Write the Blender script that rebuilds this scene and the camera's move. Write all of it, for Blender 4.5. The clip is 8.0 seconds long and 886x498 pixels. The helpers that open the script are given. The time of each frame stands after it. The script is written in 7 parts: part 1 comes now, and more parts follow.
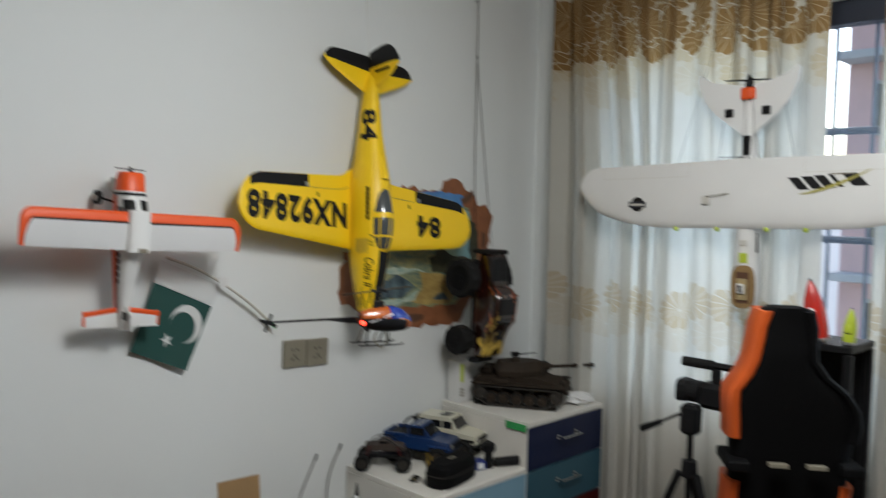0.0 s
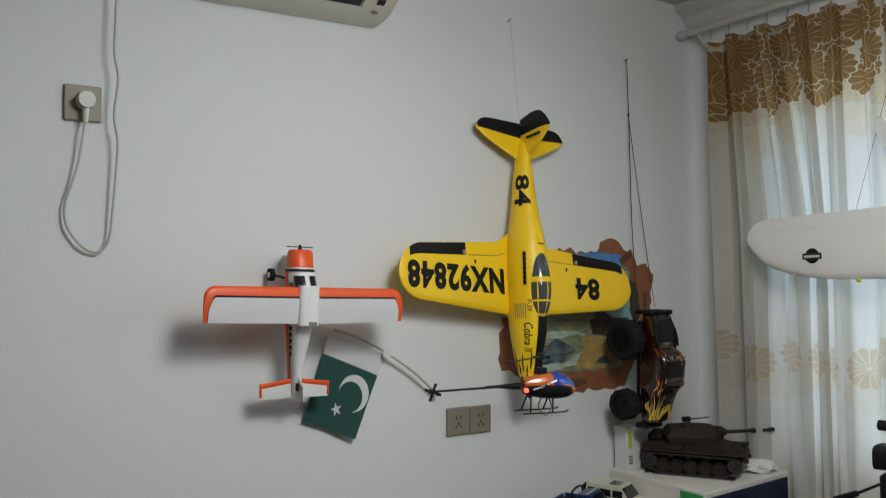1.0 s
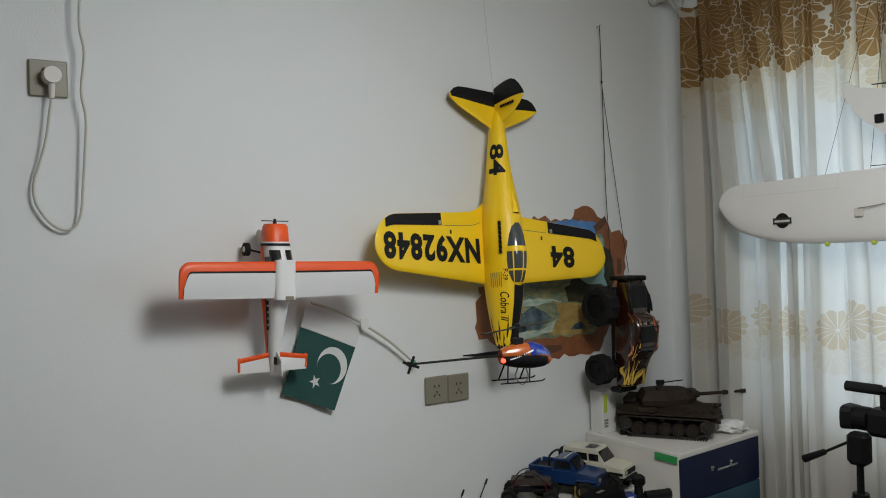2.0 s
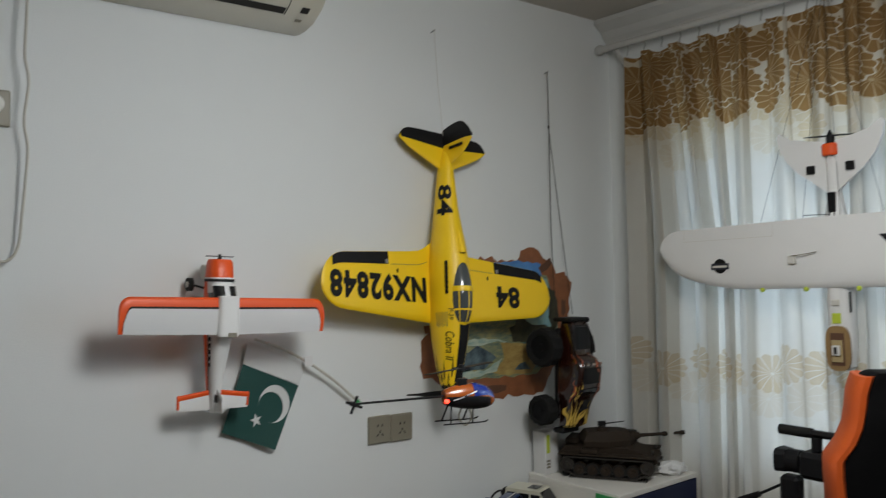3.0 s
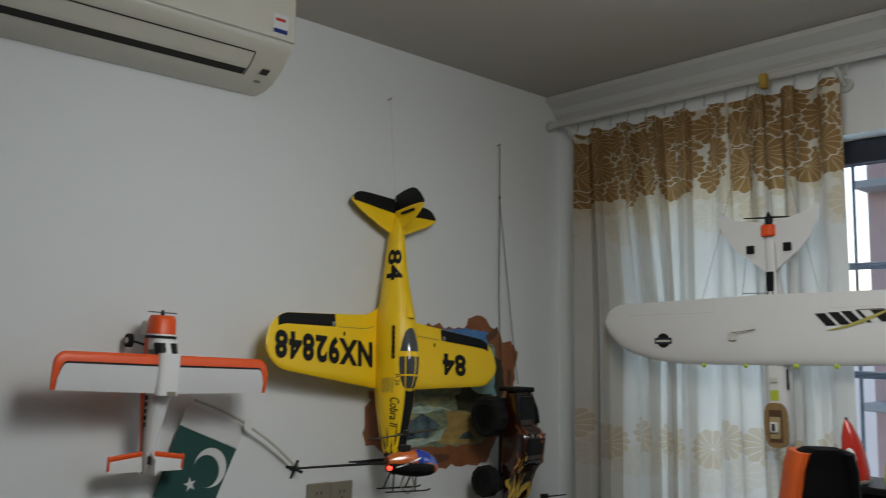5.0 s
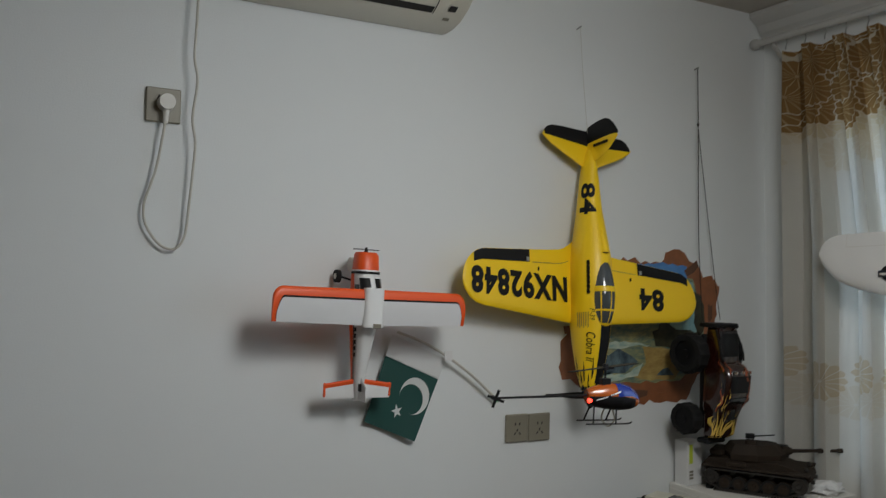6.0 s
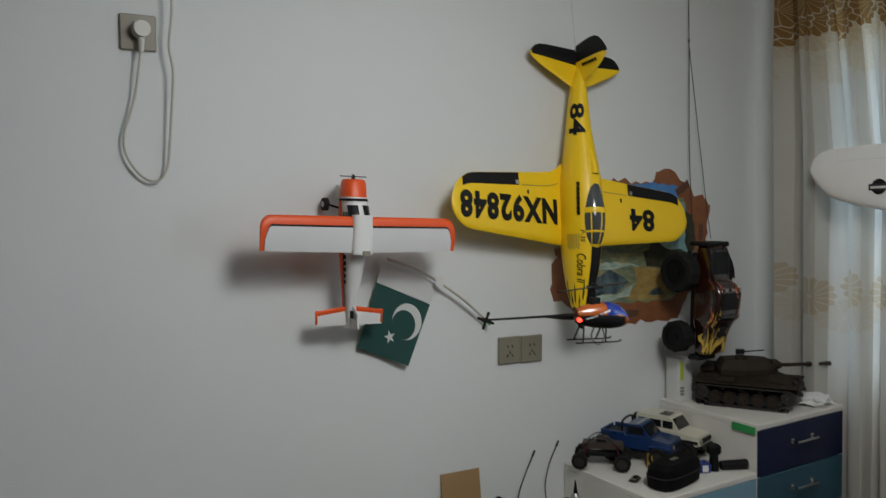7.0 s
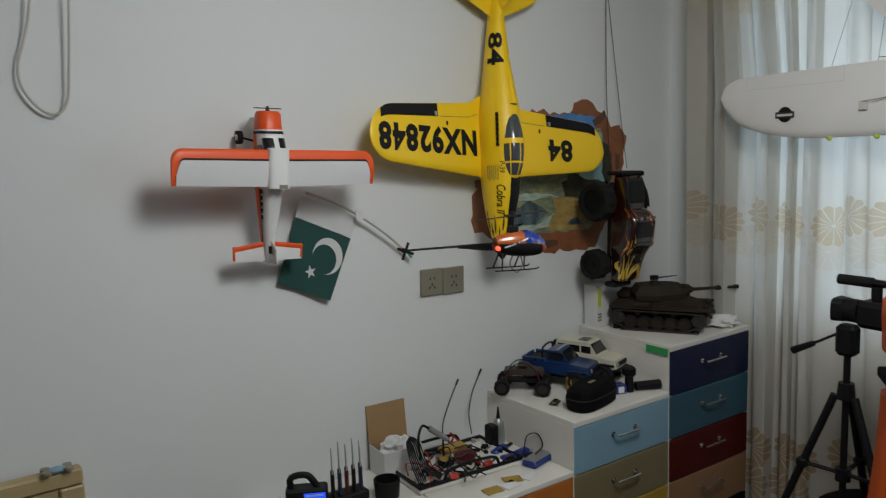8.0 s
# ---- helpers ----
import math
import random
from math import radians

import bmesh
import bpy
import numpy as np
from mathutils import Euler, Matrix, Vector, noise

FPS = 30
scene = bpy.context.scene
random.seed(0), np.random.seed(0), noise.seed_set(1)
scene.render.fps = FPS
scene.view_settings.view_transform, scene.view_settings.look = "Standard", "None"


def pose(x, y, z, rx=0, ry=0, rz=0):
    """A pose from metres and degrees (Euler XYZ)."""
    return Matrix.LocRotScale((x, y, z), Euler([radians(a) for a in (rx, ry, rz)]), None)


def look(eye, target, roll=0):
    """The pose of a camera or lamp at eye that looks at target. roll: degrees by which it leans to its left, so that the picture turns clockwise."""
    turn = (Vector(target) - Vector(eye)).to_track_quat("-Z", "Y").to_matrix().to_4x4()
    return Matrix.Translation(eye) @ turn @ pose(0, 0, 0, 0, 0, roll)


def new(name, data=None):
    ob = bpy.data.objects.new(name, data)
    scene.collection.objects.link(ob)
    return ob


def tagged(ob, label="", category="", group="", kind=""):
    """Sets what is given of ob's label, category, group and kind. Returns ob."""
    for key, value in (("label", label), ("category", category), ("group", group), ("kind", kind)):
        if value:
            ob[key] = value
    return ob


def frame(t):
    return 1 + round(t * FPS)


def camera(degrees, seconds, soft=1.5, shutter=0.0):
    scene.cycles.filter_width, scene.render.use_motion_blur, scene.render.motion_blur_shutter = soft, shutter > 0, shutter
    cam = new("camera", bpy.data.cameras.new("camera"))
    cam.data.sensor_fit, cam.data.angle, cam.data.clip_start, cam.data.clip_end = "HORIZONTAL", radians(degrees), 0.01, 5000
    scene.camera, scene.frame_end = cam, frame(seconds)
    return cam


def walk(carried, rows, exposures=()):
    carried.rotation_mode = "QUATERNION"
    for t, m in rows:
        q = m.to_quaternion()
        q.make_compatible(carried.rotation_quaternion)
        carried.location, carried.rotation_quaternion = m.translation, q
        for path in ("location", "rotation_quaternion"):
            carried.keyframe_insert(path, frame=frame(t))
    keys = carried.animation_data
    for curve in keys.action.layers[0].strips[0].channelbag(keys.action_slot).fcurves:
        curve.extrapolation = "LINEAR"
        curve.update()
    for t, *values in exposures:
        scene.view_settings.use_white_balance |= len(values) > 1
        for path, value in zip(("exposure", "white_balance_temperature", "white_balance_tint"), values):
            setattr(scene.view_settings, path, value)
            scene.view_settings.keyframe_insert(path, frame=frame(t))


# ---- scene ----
cam = camera(57.8, 8.0, soft=1.0, shutter=0.45)
PATH = [
    (0, (0.012, 0.030, 1.604), (1.417, 1.448, 1.489), 1.26),
    (0.5, (0.001, 0.031, 1.610), (1.181, 1.646, 1.638), -0.64),
    (0.8, (0.004, 0.034, 1.611), (1.115, 1.696, 1.677), -1.31),
    (1, (0.006, 0.036, 1.613), (1.117, 1.699, 1.653), -1.43),
    (1.2, (0.008, 0.038, 1.615), (1.132, 1.692, 1.620), -1.72),
    (2.3, (0.001, 0.030, 1.634), (1.163, 1.657, 1.584), -2.35),
    (2.5, (0.000, 0.029, 1.635), (1.173, 1.648, 1.607), -2.03),
    (3, (-0.001, 0.020, 1.638), (1.263, 1.570, 1.676), -1.17),
    (3.5, (-0.003, 0.007, 1.636), (1.369, 1.457, 1.758), -0.39),
    (4, (-0.007, -0.004, 1.630), (1.419, 1.386, 1.818), -0.19),
    (4.2, (-0.007, -0.005, 1.629), (1.430, 1.370, 1.837), -0.14),
    (5.3, (-0.009, 0.028, 1.629), (1.244, 1.577, 1.802), 1.30),
    (5.5, (-0.010, 0.029, 1.628), (1.136, 1.663, 1.756), 1.09),
    (6, (-0.017, 0.038, 1.618), (0.973, 1.775, 1.669), 0.28),
    (6.5, (-0.007, 0.043, 1.610), (0.943, 1.803, 1.579), -0.75),
    (7, (0.002, 0.043, 1.606), (1.002, 1.771, 1.481), -1.30),
    (7.5, (0.010, 0.046, 1.598), (1.092, 1.714, 1.380), -1.76),
    (8, (0.015, 0.041, 1.591), (1.159, 1.656, 1.306), -1.96),
]
EXPOSURES = [(0, 0.05), (1.2, -0.05), (2.3, -0.1), (3.0, -0.2), (3.6, -0.36), (4.2, -0.45), (5.3, -0.58), (6.0, -0.46), (6.8, -0.34), (8.0, -0.28)]
walk(cam, [(t, look(eye, target, roll)) for t, eye, target, roll in PATH], exposures=EXPOSURES)

# ---- world and light ----
world = bpy.data.worlds.new("sky")
scene.world = world
world.use_nodes = True
wn = world.node_tree
sky = wn.nodes.new("ShaderNodeTexSky")
sky.sky_type, sky.sun_disc, sky.sun_elevation, sky.sun_rotation = "NISHITA", False, radians(42), radians(70)
wn.links.new(sky.outputs["Color"], wn.nodes["Background"].inputs["Color"])
wn.nodes["Background"].inputs["Strength"].default_value = 0.3

sun = new("sun", bpy.data.lights.new("sun", "SUN"))
sun.data.energy, sun.data.angle, sun.data.color = 1.2, radians(12), (1.0, 0.96, 0.9)
sun.matrix_world = look((0, 0, 20), (-8, 6, 0))

ceiling_glow = new("ceiling_lamp_light", bpy.data.lights.new("ceiling_lamp_light", "POINT"))
ceiling_glow.data.shadow_soft_size = 0.27
ceiling_glow.data.energy, ceiling_glow.data.color = 31.5, (0.965, 0.98, 0.965)
ceiling_glow.matrix_world = pose(1.0, 0.5, 2.28)
ceiling_face = new("ceiling_lamp_face", bpy.data.lights.new("ceiling_lamp_face", "AREA"))
ceiling_face.data.shape, ceiling_face.data.size = "DISK", 0.56
ceiling_face.data.energy, ceiling_face.data.color = 14.0, (0.965, 0.98, 0.965)
ceiling_face.matrix_world = pose(1.0, 0.5, 2.4)

# daylight of the sky in the two covered parts of the window
for y, wide, power in ((0.12, 1.1, 22.0), (1.43, 0.56, 8.0)):
    window_glow = new("window_daylight", bpy.data.lights.new("window_daylight", "AREA"))
    window_glow.data.shape, window_glow.data.size, window_glow.data.size_y = "RECTANGLE", wide, 1.25
    window_glow.data.energy, window_glow.data.color = power, (0.58, 0.79, 1.0)
    window_glow.matrix_world = look((2.86, y, 1.6), (0, y, 1.6))

# ---- materials ----
def nodes_of(name):
    mat = bpy.data.materials.new(name)
    mat.use_nodes = True
    tree = mat.node_tree
    return mat, tree, tree.nodes["Principled BSDF"]


def math_node(tree, op, a, b=None, c=None):
    n = tree.nodes.new("ShaderNodeMath")
    n.operation = op
    for k, v in enumerate((a, b, c)):
        if v is None:
            continue
        if isinstance(v, (int, float)):
            n.inputs[k].default_value = v
        else:
            tree.links.new(v, n.inputs[k])
    return n.outputs[0]


def mix_color(tree, fac, a, b, blend="MIX"):
    n = tree.nodes.new("ShaderNodeMix")
    n.data_type, n.blend_type = "RGBA", blend
    for k, v in ((0, fac), (6, a), (7, b)):
        if isinstance(v, (int, float)):
            n.inputs[k].default_value = v
        elif isinstance(v, tuple):
            n.inputs[k].default_value = (*v[:3], 1)
        else:
            tree.links.new(v, n.inputs[k])
    return n.outputs[2]


def ramp(tree, fac, stops, constant=False):
    n = tree.nodes.new("ShaderNodeValToRGB")
    n.color_ramp.interpolation = "CONSTANT" if constant else "LINEAR"
    while len(n.color_ramp.elements) < len(stops):
        n.color_ramp.elements.new(0.5)
    for e, (p, col) in zip(n.color_ramp.elements, stops):
        e.position, e.color = p, (*col, 1)
    tree.links.new(fac, n.inputs[0])
    return n.outputs[0]


def noise_tex(tree, scale, detail=3.0, rough=0.55, vector=None):
    n = tree.nodes.new("ShaderNodeTexNoise")
    n.inputs["Scale"].default_value, n.inputs["Detail"].default_value, n.inputs["Roughness"].default_value = scale, detail, rough
    if vector is None:
        c = tree.nodes.new("ShaderNodeTexCoord")
        vector = c.outputs["Object"]
    tree.links.new(vector, n.inputs["Vector"])
    return n.outputs["Fac"]


def surface(name, color, rough=0.5, metal=0.0, vary=0.12, scale=9.0, fine=160.0, bump=0.08, coat=0.0, specular=0.5):
    """A plain surface with a coarse and a fine variation, and a fine relief."""
    mat, tree, bsdf = nodes_of(name)
    coarse, grain = noise_tex(tree, scale, 4), noise_tex(tree, fine, 2)
    dark = tuple(c * (1 - vary) for c in color)
    light = tuple(min(1, c * (1 + vary * 0.6)) for c in color)
    col = mix_color(tree, coarse, dark, light)
    col = mix_color(tree, math_node(tree, "MULTIPLY", grain, vary * 0.6), col, tuple(c * 0.75 for c in color))
    tree.links.new(col, bsdf.inputs["Base Color"])
    r = math_node(tree, "MULTIPLY_ADD", coarse, 0.2, rough - 0.1)
    tree.links.new(r, bsdf.inputs["Roughness"])
    bsdf.inputs["Metallic"].default_value = metal
    bsdf.inputs["Coat Weight"].default_value = coat
    bsdf.inputs["Specular IOR Level"].default_value = specular
    if bump:
        b = tree.nodes.new("ShaderNodeBump")
        b.inputs["Strength"].default_value, b.inputs["Distance"].default_value = bump, 0.002
        tree.links.new(grain, b.inputs["Height"])
        tree.links.new(b.outputs[0], bsdf.inputs["Normal"])
    return mat


def wall_paint(name, color):
    mat, tree, bsdf = nodes_of(name)
    geo = tree.nodes.new("ShaderNodeNewGeometry").outputs["Position"]
    big, mid, fine = noise_tex(tree, 0.9, 4, 0.6, geo), noise_tex(tree, 7, 5, 0.6, geo), noise_tex(tree, 220, 3, 0.6, geo)
    col = mix_color(tree, big, tuple(c * 0.95 for c in color), color)
    col = mix_color(tree, math_node(tree, "MULTIPLY", mid, 0.12), col, tuple(c * 0.84 for c in color))
    tree.links.new(col, bsdf.inputs["Base Color"])
    bsdf.inputs["Roughness"].default_value = 0.72
    b = tree.nodes.new("ShaderNodeBump")
    b.inputs["Strength"].default_value, b.inputs["Distance"].default_value = 0.16, 0.003
    tree.links.new(math_node(tree, "MULTIPLY_ADD", mid, 0.5, fine), b.inputs["Height"])
    tree.links.new(b.outputs[0], bsdf.inputs["Normal"])
    return mat


def curtain_cloth():
    """Cream cloth; brown flowers with radiating petals along the head, paler ones at mid height and at the hem. UV: metres along the cloth, height."""
    mat, tree, bsdf = nodes_of("curtain_cloth")
    uv = tree.nodes.new("ShaderNodeUVMap").outputs[0]
    sep = tree.nodes.new("ShaderNodeSeparateXYZ")
    tree.links.new(uv, sep.inputs[0])
    height = sep.outputs[1]

    def flowers(scale, low, high, petals, shift, veins, loose=0.45, size=0.465):
        """Round flowers on a loosened grid between two heights: (petals, whole disc, disc with its pale rim)."""
        mp = tree.nodes.new("ShaderNodeMapping")
        mp.inputs["Location"].default_value = shift
        tree.links.new(uv, mp.inputs[0])
        vor = tree.nodes.new("ShaderNodeTexVoronoi")
        vor.voronoi_dimensions = "2D"
        vor.inputs["Scale"].default_value, vor.inputs["Randomness"].default_value = scale, loose
        tree.links.new(mp.outputs[0], vor.inputs["Vector"])
        off = tree.nodes.new("ShaderNodeVectorMath")
        off.operation = "SUBTRACT"
        tree.links.new(mp.outputs[0], off.inputs[0])
        tree.links.new(vor.outputs["Position"], off.inputs[1])
        d = tree.nodes.new("ShaderNodeSeparateXYZ")
        tree.links.new(off.outputs[0], d.inputs[0])
        c = tree.nodes.new("ShaderNodeSeparateXYZ")
        tree.links.new(vor.outputs["Position"], c.inputs[0])
        centre = math_node(tree, "SUBTRACT", c.outputs[1], shift[1])
        angle = math_node(tree, "ARCTAN2", d.outputs[1], d.outputs[0])
        wave = math_node(tree, "COSINE", math_node(tree, "MULTIPLY", angle, petals))
        dist = vor.outputs["Distance"]
        edge = math_node(tree, "MULTIPLY_ADD", wave, 0.025, size)
        inside = math_node(tree, "LESS_THAN", dist, edge)
        rim = math_node(tree, "LESS_THAN", dist, math_node(tree, "ADD", edge, 0.032))
        gap = math_node(tree, "DIVIDE", veins, math_node(tree, "ADD", dist, 0.06))
        vein = math_node(tree, "GREATER_THAN", wave, math_node(tree, "ADD", gap, -1.0))
        core = math_node(tree, "GREATER_THAN", dist, 0.035)
        there = math_node(tree, "MULTIPLY", math_node(tree, "GREATER_THAN", centre, low), math_node(tree, "LESS_THAN", centre, high))
        petal = math_node(tree, "MULTIPLY", math_node(tree, "MULTIPLY", inside, there), math_node(tree, "MULTIPLY", vein, core))
        return petal, math_node(tree, "MULTIPLY", inside, there), math_node(tree, "MULTIPLY", rim, there)

    wash = noise_tex(tree, 6, 4, 0.6, uv)
    base = mix_color(tree, wash, (0.555, 0.53, 0.475), (0.645, 0.625, 0.57))
    # a straw-coloured wash under the head band and behind the middle band
    strip = ramp(tree, math_node(tree, "MULTIPLY_ADD", wash, 0.05, math_node(tree, "MULTIPLY", height, 0.4)),
                 [(0.0, (0, 0, 0)), (0.80, (0, 0, 0)), (0.86, (0.32, 0.32, 0.32)), (1.0, (0.45, 0.45, 0.45))])
    col = mix_color(tree, strip, base, (0.56, 0.455, 0.275))
    cream, brown = (0.56, 0.49, 0.37), (0.26, 0.142, 0.045)
    for scale, low, high, petals, shift, veins, strength, tone in (
            (7.8, 2.03, 2.21, 13, (0.37, 0.45, 0), 0.03, 0.5, (0.46, 0.345, 0.18)),
            (8.2, 2.0, 2.16, 13, (0.91, 0.33, 0), 0.03, 0.3, (0.50, 0.39, 0.22)),
            (7.4, 1.18, 1.30, 14, (0.3, 0.11, 0), 0.04, 0.55, (0.43, 0.31, 0.15)),
            (7.6, 1.15, 1.28, 12, (0.77, 0.02, 0), 0.03, 0.22, (0.48, 0.355, 0.18)),
            (6.2, 0.02, 0.50, 15, (0.9, 0.2, 0), 0.05, 0.75, (0.38, 0.26, 0.12)),
            (7.6, 2.12, 2.7, 15, (0.44, 0.61, 0), 0.05, 1.0, brown),
            (7.8, 2.14, 2.7, 14, (0.81, 0.27, 0), 0.05, 1.0, brown),
            (8.0, 2.19, 2.7, 15, (0.15, 0.05, 0), 0.05, 1.0, brown)):
        petal, disc, rimmed = flowers(scale, low, high, petals, shift, veins)
        if strength == 1.0:
            edge_tone = mix_color(tree, noise_tex(tree, 30, 3, 0.6, uv), cream, (0.60, 0.53, 0.40))
            col = mix_color(tree, rimmed, col, edge_tone)
            col = mix_color(tree, disc, col, (0.43, 0.31, 0.165))
            shade = mix_color(tree, noise_tex(tree, 14, 4, 0.65, uv), tuple(c * 0.72 for c in tone), tuple(c * 1.25 for c in tone))
            col = mix_color(tree, petal, col, shade)
        else:
            col = mix_color(tree, math_node(tree, "MULTIPLY", petal, strength), col, tone)
    thread = tree.nodes.new("ShaderNodeTexWave")
    thread.inputs["Scale"].default_value, thread.inputs["Distortion"].default_value = 160, 1.5
    tree.links.new(uv, thread.inputs["Vector"])
    col = mix_color(tree, math_node(tree, "MULTIPLY", thread.outputs["Fac"], 0.08), col, (0.4, 0.36, 0.3))
    tree.links.new(col, bsdf.inputs["Base Color"])
    bsdf.inputs["Roughness"].default_value = 0.85
    bsdf.inputs["Specular IOR Level"].default_value = 0.3
    trans = tree.nodes.new("ShaderNodeBsdfTranslucent")
    tree.links.new(col, trans.inputs["Color"])
    mixed = tree.nodes.new("ShaderNodeMixShader")
    mixed.inputs[0].default_value = 0.32
    tree.links.new(bsdf.outputs[0], mixed.inputs[1])
    tree.links.new(trans.outputs[0], mixed.inputs[2])
    tree.links.new(mixed.outputs[0], tree.nodes["Material Output"].inputs["Surface"])
    return mat


def brushed(name, light, dark, scale=9.0, flat=2.4):
    """Printed brush strokes between two colours. Object space: x across, z up."""
    mat, tree, bsdf = nodes_of(name)
    obj = tree.nodes.new("ShaderNodeTexCoord").outputs["Object"]
    mp = tree.nodes.new("ShaderNodeMapping")
    mp.inputs["Scale"].default_value = (1.0, 1.0, flat)
    tree.links.new(obj, mp.inputs[0])
    stroke = noise_tex(tree, scale, 7, 0.72, mp.outputs[0])
    fine = noise_tex(tree, scale * 6, 3, 0.6, mp.outputs[0])
    col = mix_color(tree, ramp(tree, stroke, [(0.36, (0, 0, 0)), (0.66, (1, 1, 1))]), dark, light)
    col = mix_color(tree, math_node(tree, "MULTIPLY", fine, 0.35), col, dark)
    tree.links.new(col, bsdf.inputs["Base Color"])
    bsdf.inputs["Roughness"].default_value = 0.45
    return mat


def wood(name, light, dark, rough=0.5, scale=3.0):
    mat, tree, bsdf = nodes_of(name)
    obj = tree.nodes.new("ShaderNodeTexCoord").outputs["Object"]
    mp = tree.nodes.new("ShaderNodeMapping")
    mp.inputs["Scale"].default_value = (scale, scale * 8, scale * 8)
    tree.links.new(obj, mp.inputs[0])
    grain = noise_tex(tree, 3, 6, 0.6, mp.outputs[0])
    fine = noise_tex(tree, 30, 3, 0.6, mp.outputs[0])
    col = mix_color(tree, grain, dark, light)
    col = mix_color(tree, math_node(tree, "MULTIPLY", fine, 0.25), col, dark)
    tree.links.new(col, bsdf.inputs["Base Color"])
    bsdf.inputs["Roughness"].default_value = rough
    return mat


def glowing(name, color, strength):
    mat, tree, bsdf = nodes_of(name)
    bsdf.inputs["Base Color"].default_value = (*color, 1)
    bsdf.inputs["Emission Color"].default_value = (*color, 1)
    bsdf.inputs["Emission Strength"].default_value = strength
    return mat


def glass(name, tint=(1, 1, 1), rough=0.02):
    mat, tree, bsdf = nodes_of(name)
    bsdf.inputs["Base Color"].default_value = (*tint, 1)
    bsdf.inputs["Roughness"].default_value = rough
    bsdf.inputs["Transmission Weight"].default_value = 1.0
    bsdf.inputs["IOR"].default_value = 1.45
    return mat


M_WALL = wall_paint("wall_paint", (0.72, 0.74, 0.735))
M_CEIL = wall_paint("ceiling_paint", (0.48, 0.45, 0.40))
# unseen walls: dark beige picked to lower the room's bounced light
M_WALL_UNSEEN = wall_paint("bounce_cutting_beige", (0.30, 0.25, 0.19))
# floor out of view, its brown darkened so less light bounces up
M_FLOOR = wood("floor_boards", (0.10, 0.055, 0.03), (0.055, 0.03, 0.017), 0.4, 1.2)
M_CORNICE = surface("white_plaster", (0.48, 0.475, 0.45), 0.6, vary=0.06)
M_CURTAIN = curtain_cloth()
M_YELLOW = surface("yellow_foam", (0.93, 0.605, 0.008), 0.42, vary=0.05, fine=420, bump=0.12)
M_BLACK = surface("black_paint", (0.008, 0.008, 0.009), 0.5, vary=0.3, specular=0.22)
M_DECAL = surface("black_decal", (0.009, 0.009, 0.01), 0.55, vary=0.25, specular=0.22)
M_WHITE_FOAM = surface("white_foam", (0.74, 0.74, 0.73), 0.55, vary=0.05, fine=380, bump=0.15)
M_GREY_FOAM = surface("dulled_white_foam", (0.67, 0.67, 0.67), 0.55, vary=0.08, fine=380, bump=0.15)
M_ORANGE = surface("orange_paint", (0.80, 0.09, 0.009), 0.4, vary=0.06)
M_CANOPY = surface("smoked_canopy", (0.07, 0.08, 0.085), 0.1, vary=0.2, bump=0, coat=0.6)
M_PLATE = surface("beige_grey_plastic", (0.23, 0.21, 0.16), 0.4, vary=0.06)
M_PLATE_LIGHT = surface("pale_plastic", (0.62, 0.6, 0.55), 0.4, vary=0.05)
M_HOLE = surface("socket_dark", (0.015, 0.014, 0.013), 0.7)
M_CORD = surface("cream_cord", (0.50, 0.48, 0.42), 0.5, vary=0.08)
M_AC = surface("air_conditioner_plastic", (0.60, 0.575, 0.49), 0.35, vary=0.05, coat=0.15)
M_GREEN = surface("dark_green_cloth", (0.012, 0.065, 0.055), 0.8, vary=0.2)
M_CLOTH = surface("white_cloth", (0.62, 0.63, 0.62), 0.85, vary=0.06)
M_STEEL = surface("brushed_steel", (0.42, 0.43, 0.42), 0.35, metal=0.7, vary=0.1)
M_CHROME = surface("chrome", (0.7, 0.7, 0.7), 0.18, metal=1.0, vary=0.05, bump=0)
M_PAINT_SEA = brushed("printed_sea", (0.46, 0.39, 0.14), (0.05, 0.125, 0.12), 13, 3.4)
M_PAINT_SKY = brushed("printed_sky", (0.11, 0.30, 0.62), (0.05, 0.17, 0.42), 8)
M_PAINT_MIST = brushed("printed_mist", (0.40, 0.50, 0.33), (0.12, 0.30, 0.38), 9, 0.6)
M_PAINT_ROCK = brushed("printed_rock", (0.15, 0.22, 0.24), (0.01, 0.022, 0.035), 20, 0.7)
M_PAINT_CLIFF = brushed("printed_cliff", (0.075, 0.07, 0.035), (0.012, 0.013, 0.009), 14, 1.0)
M_PAINT_FOAM = brushed("printed_foam", (0.58, 0.60, 0.46), (0.22, 0.34, 0.30), 18, 3.0)
M_PAINT_SAND = brushed("printed_sand", (0.52, 0.39, 0.13), (0.28, 0.17, 0.05), 12)
M_BRICK = surface("printed_brick", (0.29, 0.105, 0.042), 0.55, vary=0.5, scale=26)
M_BRICK_DARK = surface("printed_shadowed_brick", (0.12, 0.055, 0.03), 0.6, vary=0.3, scale=22)
M_BOARD = surface("white_melamine", (0.70, 0.68, 0.63), 0.4, vary=0.08, scale=5)
M_RUBBER = surface("black_rubber", (0.01, 0.01, 0.01), 0.85, vary=0.3, bump=0.4, specular=0.25)
M_PLASTIC = surface("black_plastic", (0.006, 0.006, 0.007), 0.5, vary=0.25, specular=0.22)
M_NAVY = surface("navy_laminate", (0.008, 0.014, 0.05), 0.35, vary=0.12, scale=5)
M_SKYBLUE = surface("light_blue_laminate", (0.20, 0.35, 0.45), 0.4, vary=0.08, scale=5)
M_TEAL = surface("grey_blue_laminate", (0.035, 0.10, 0.14), 0.4, vary=0.08, scale=5)
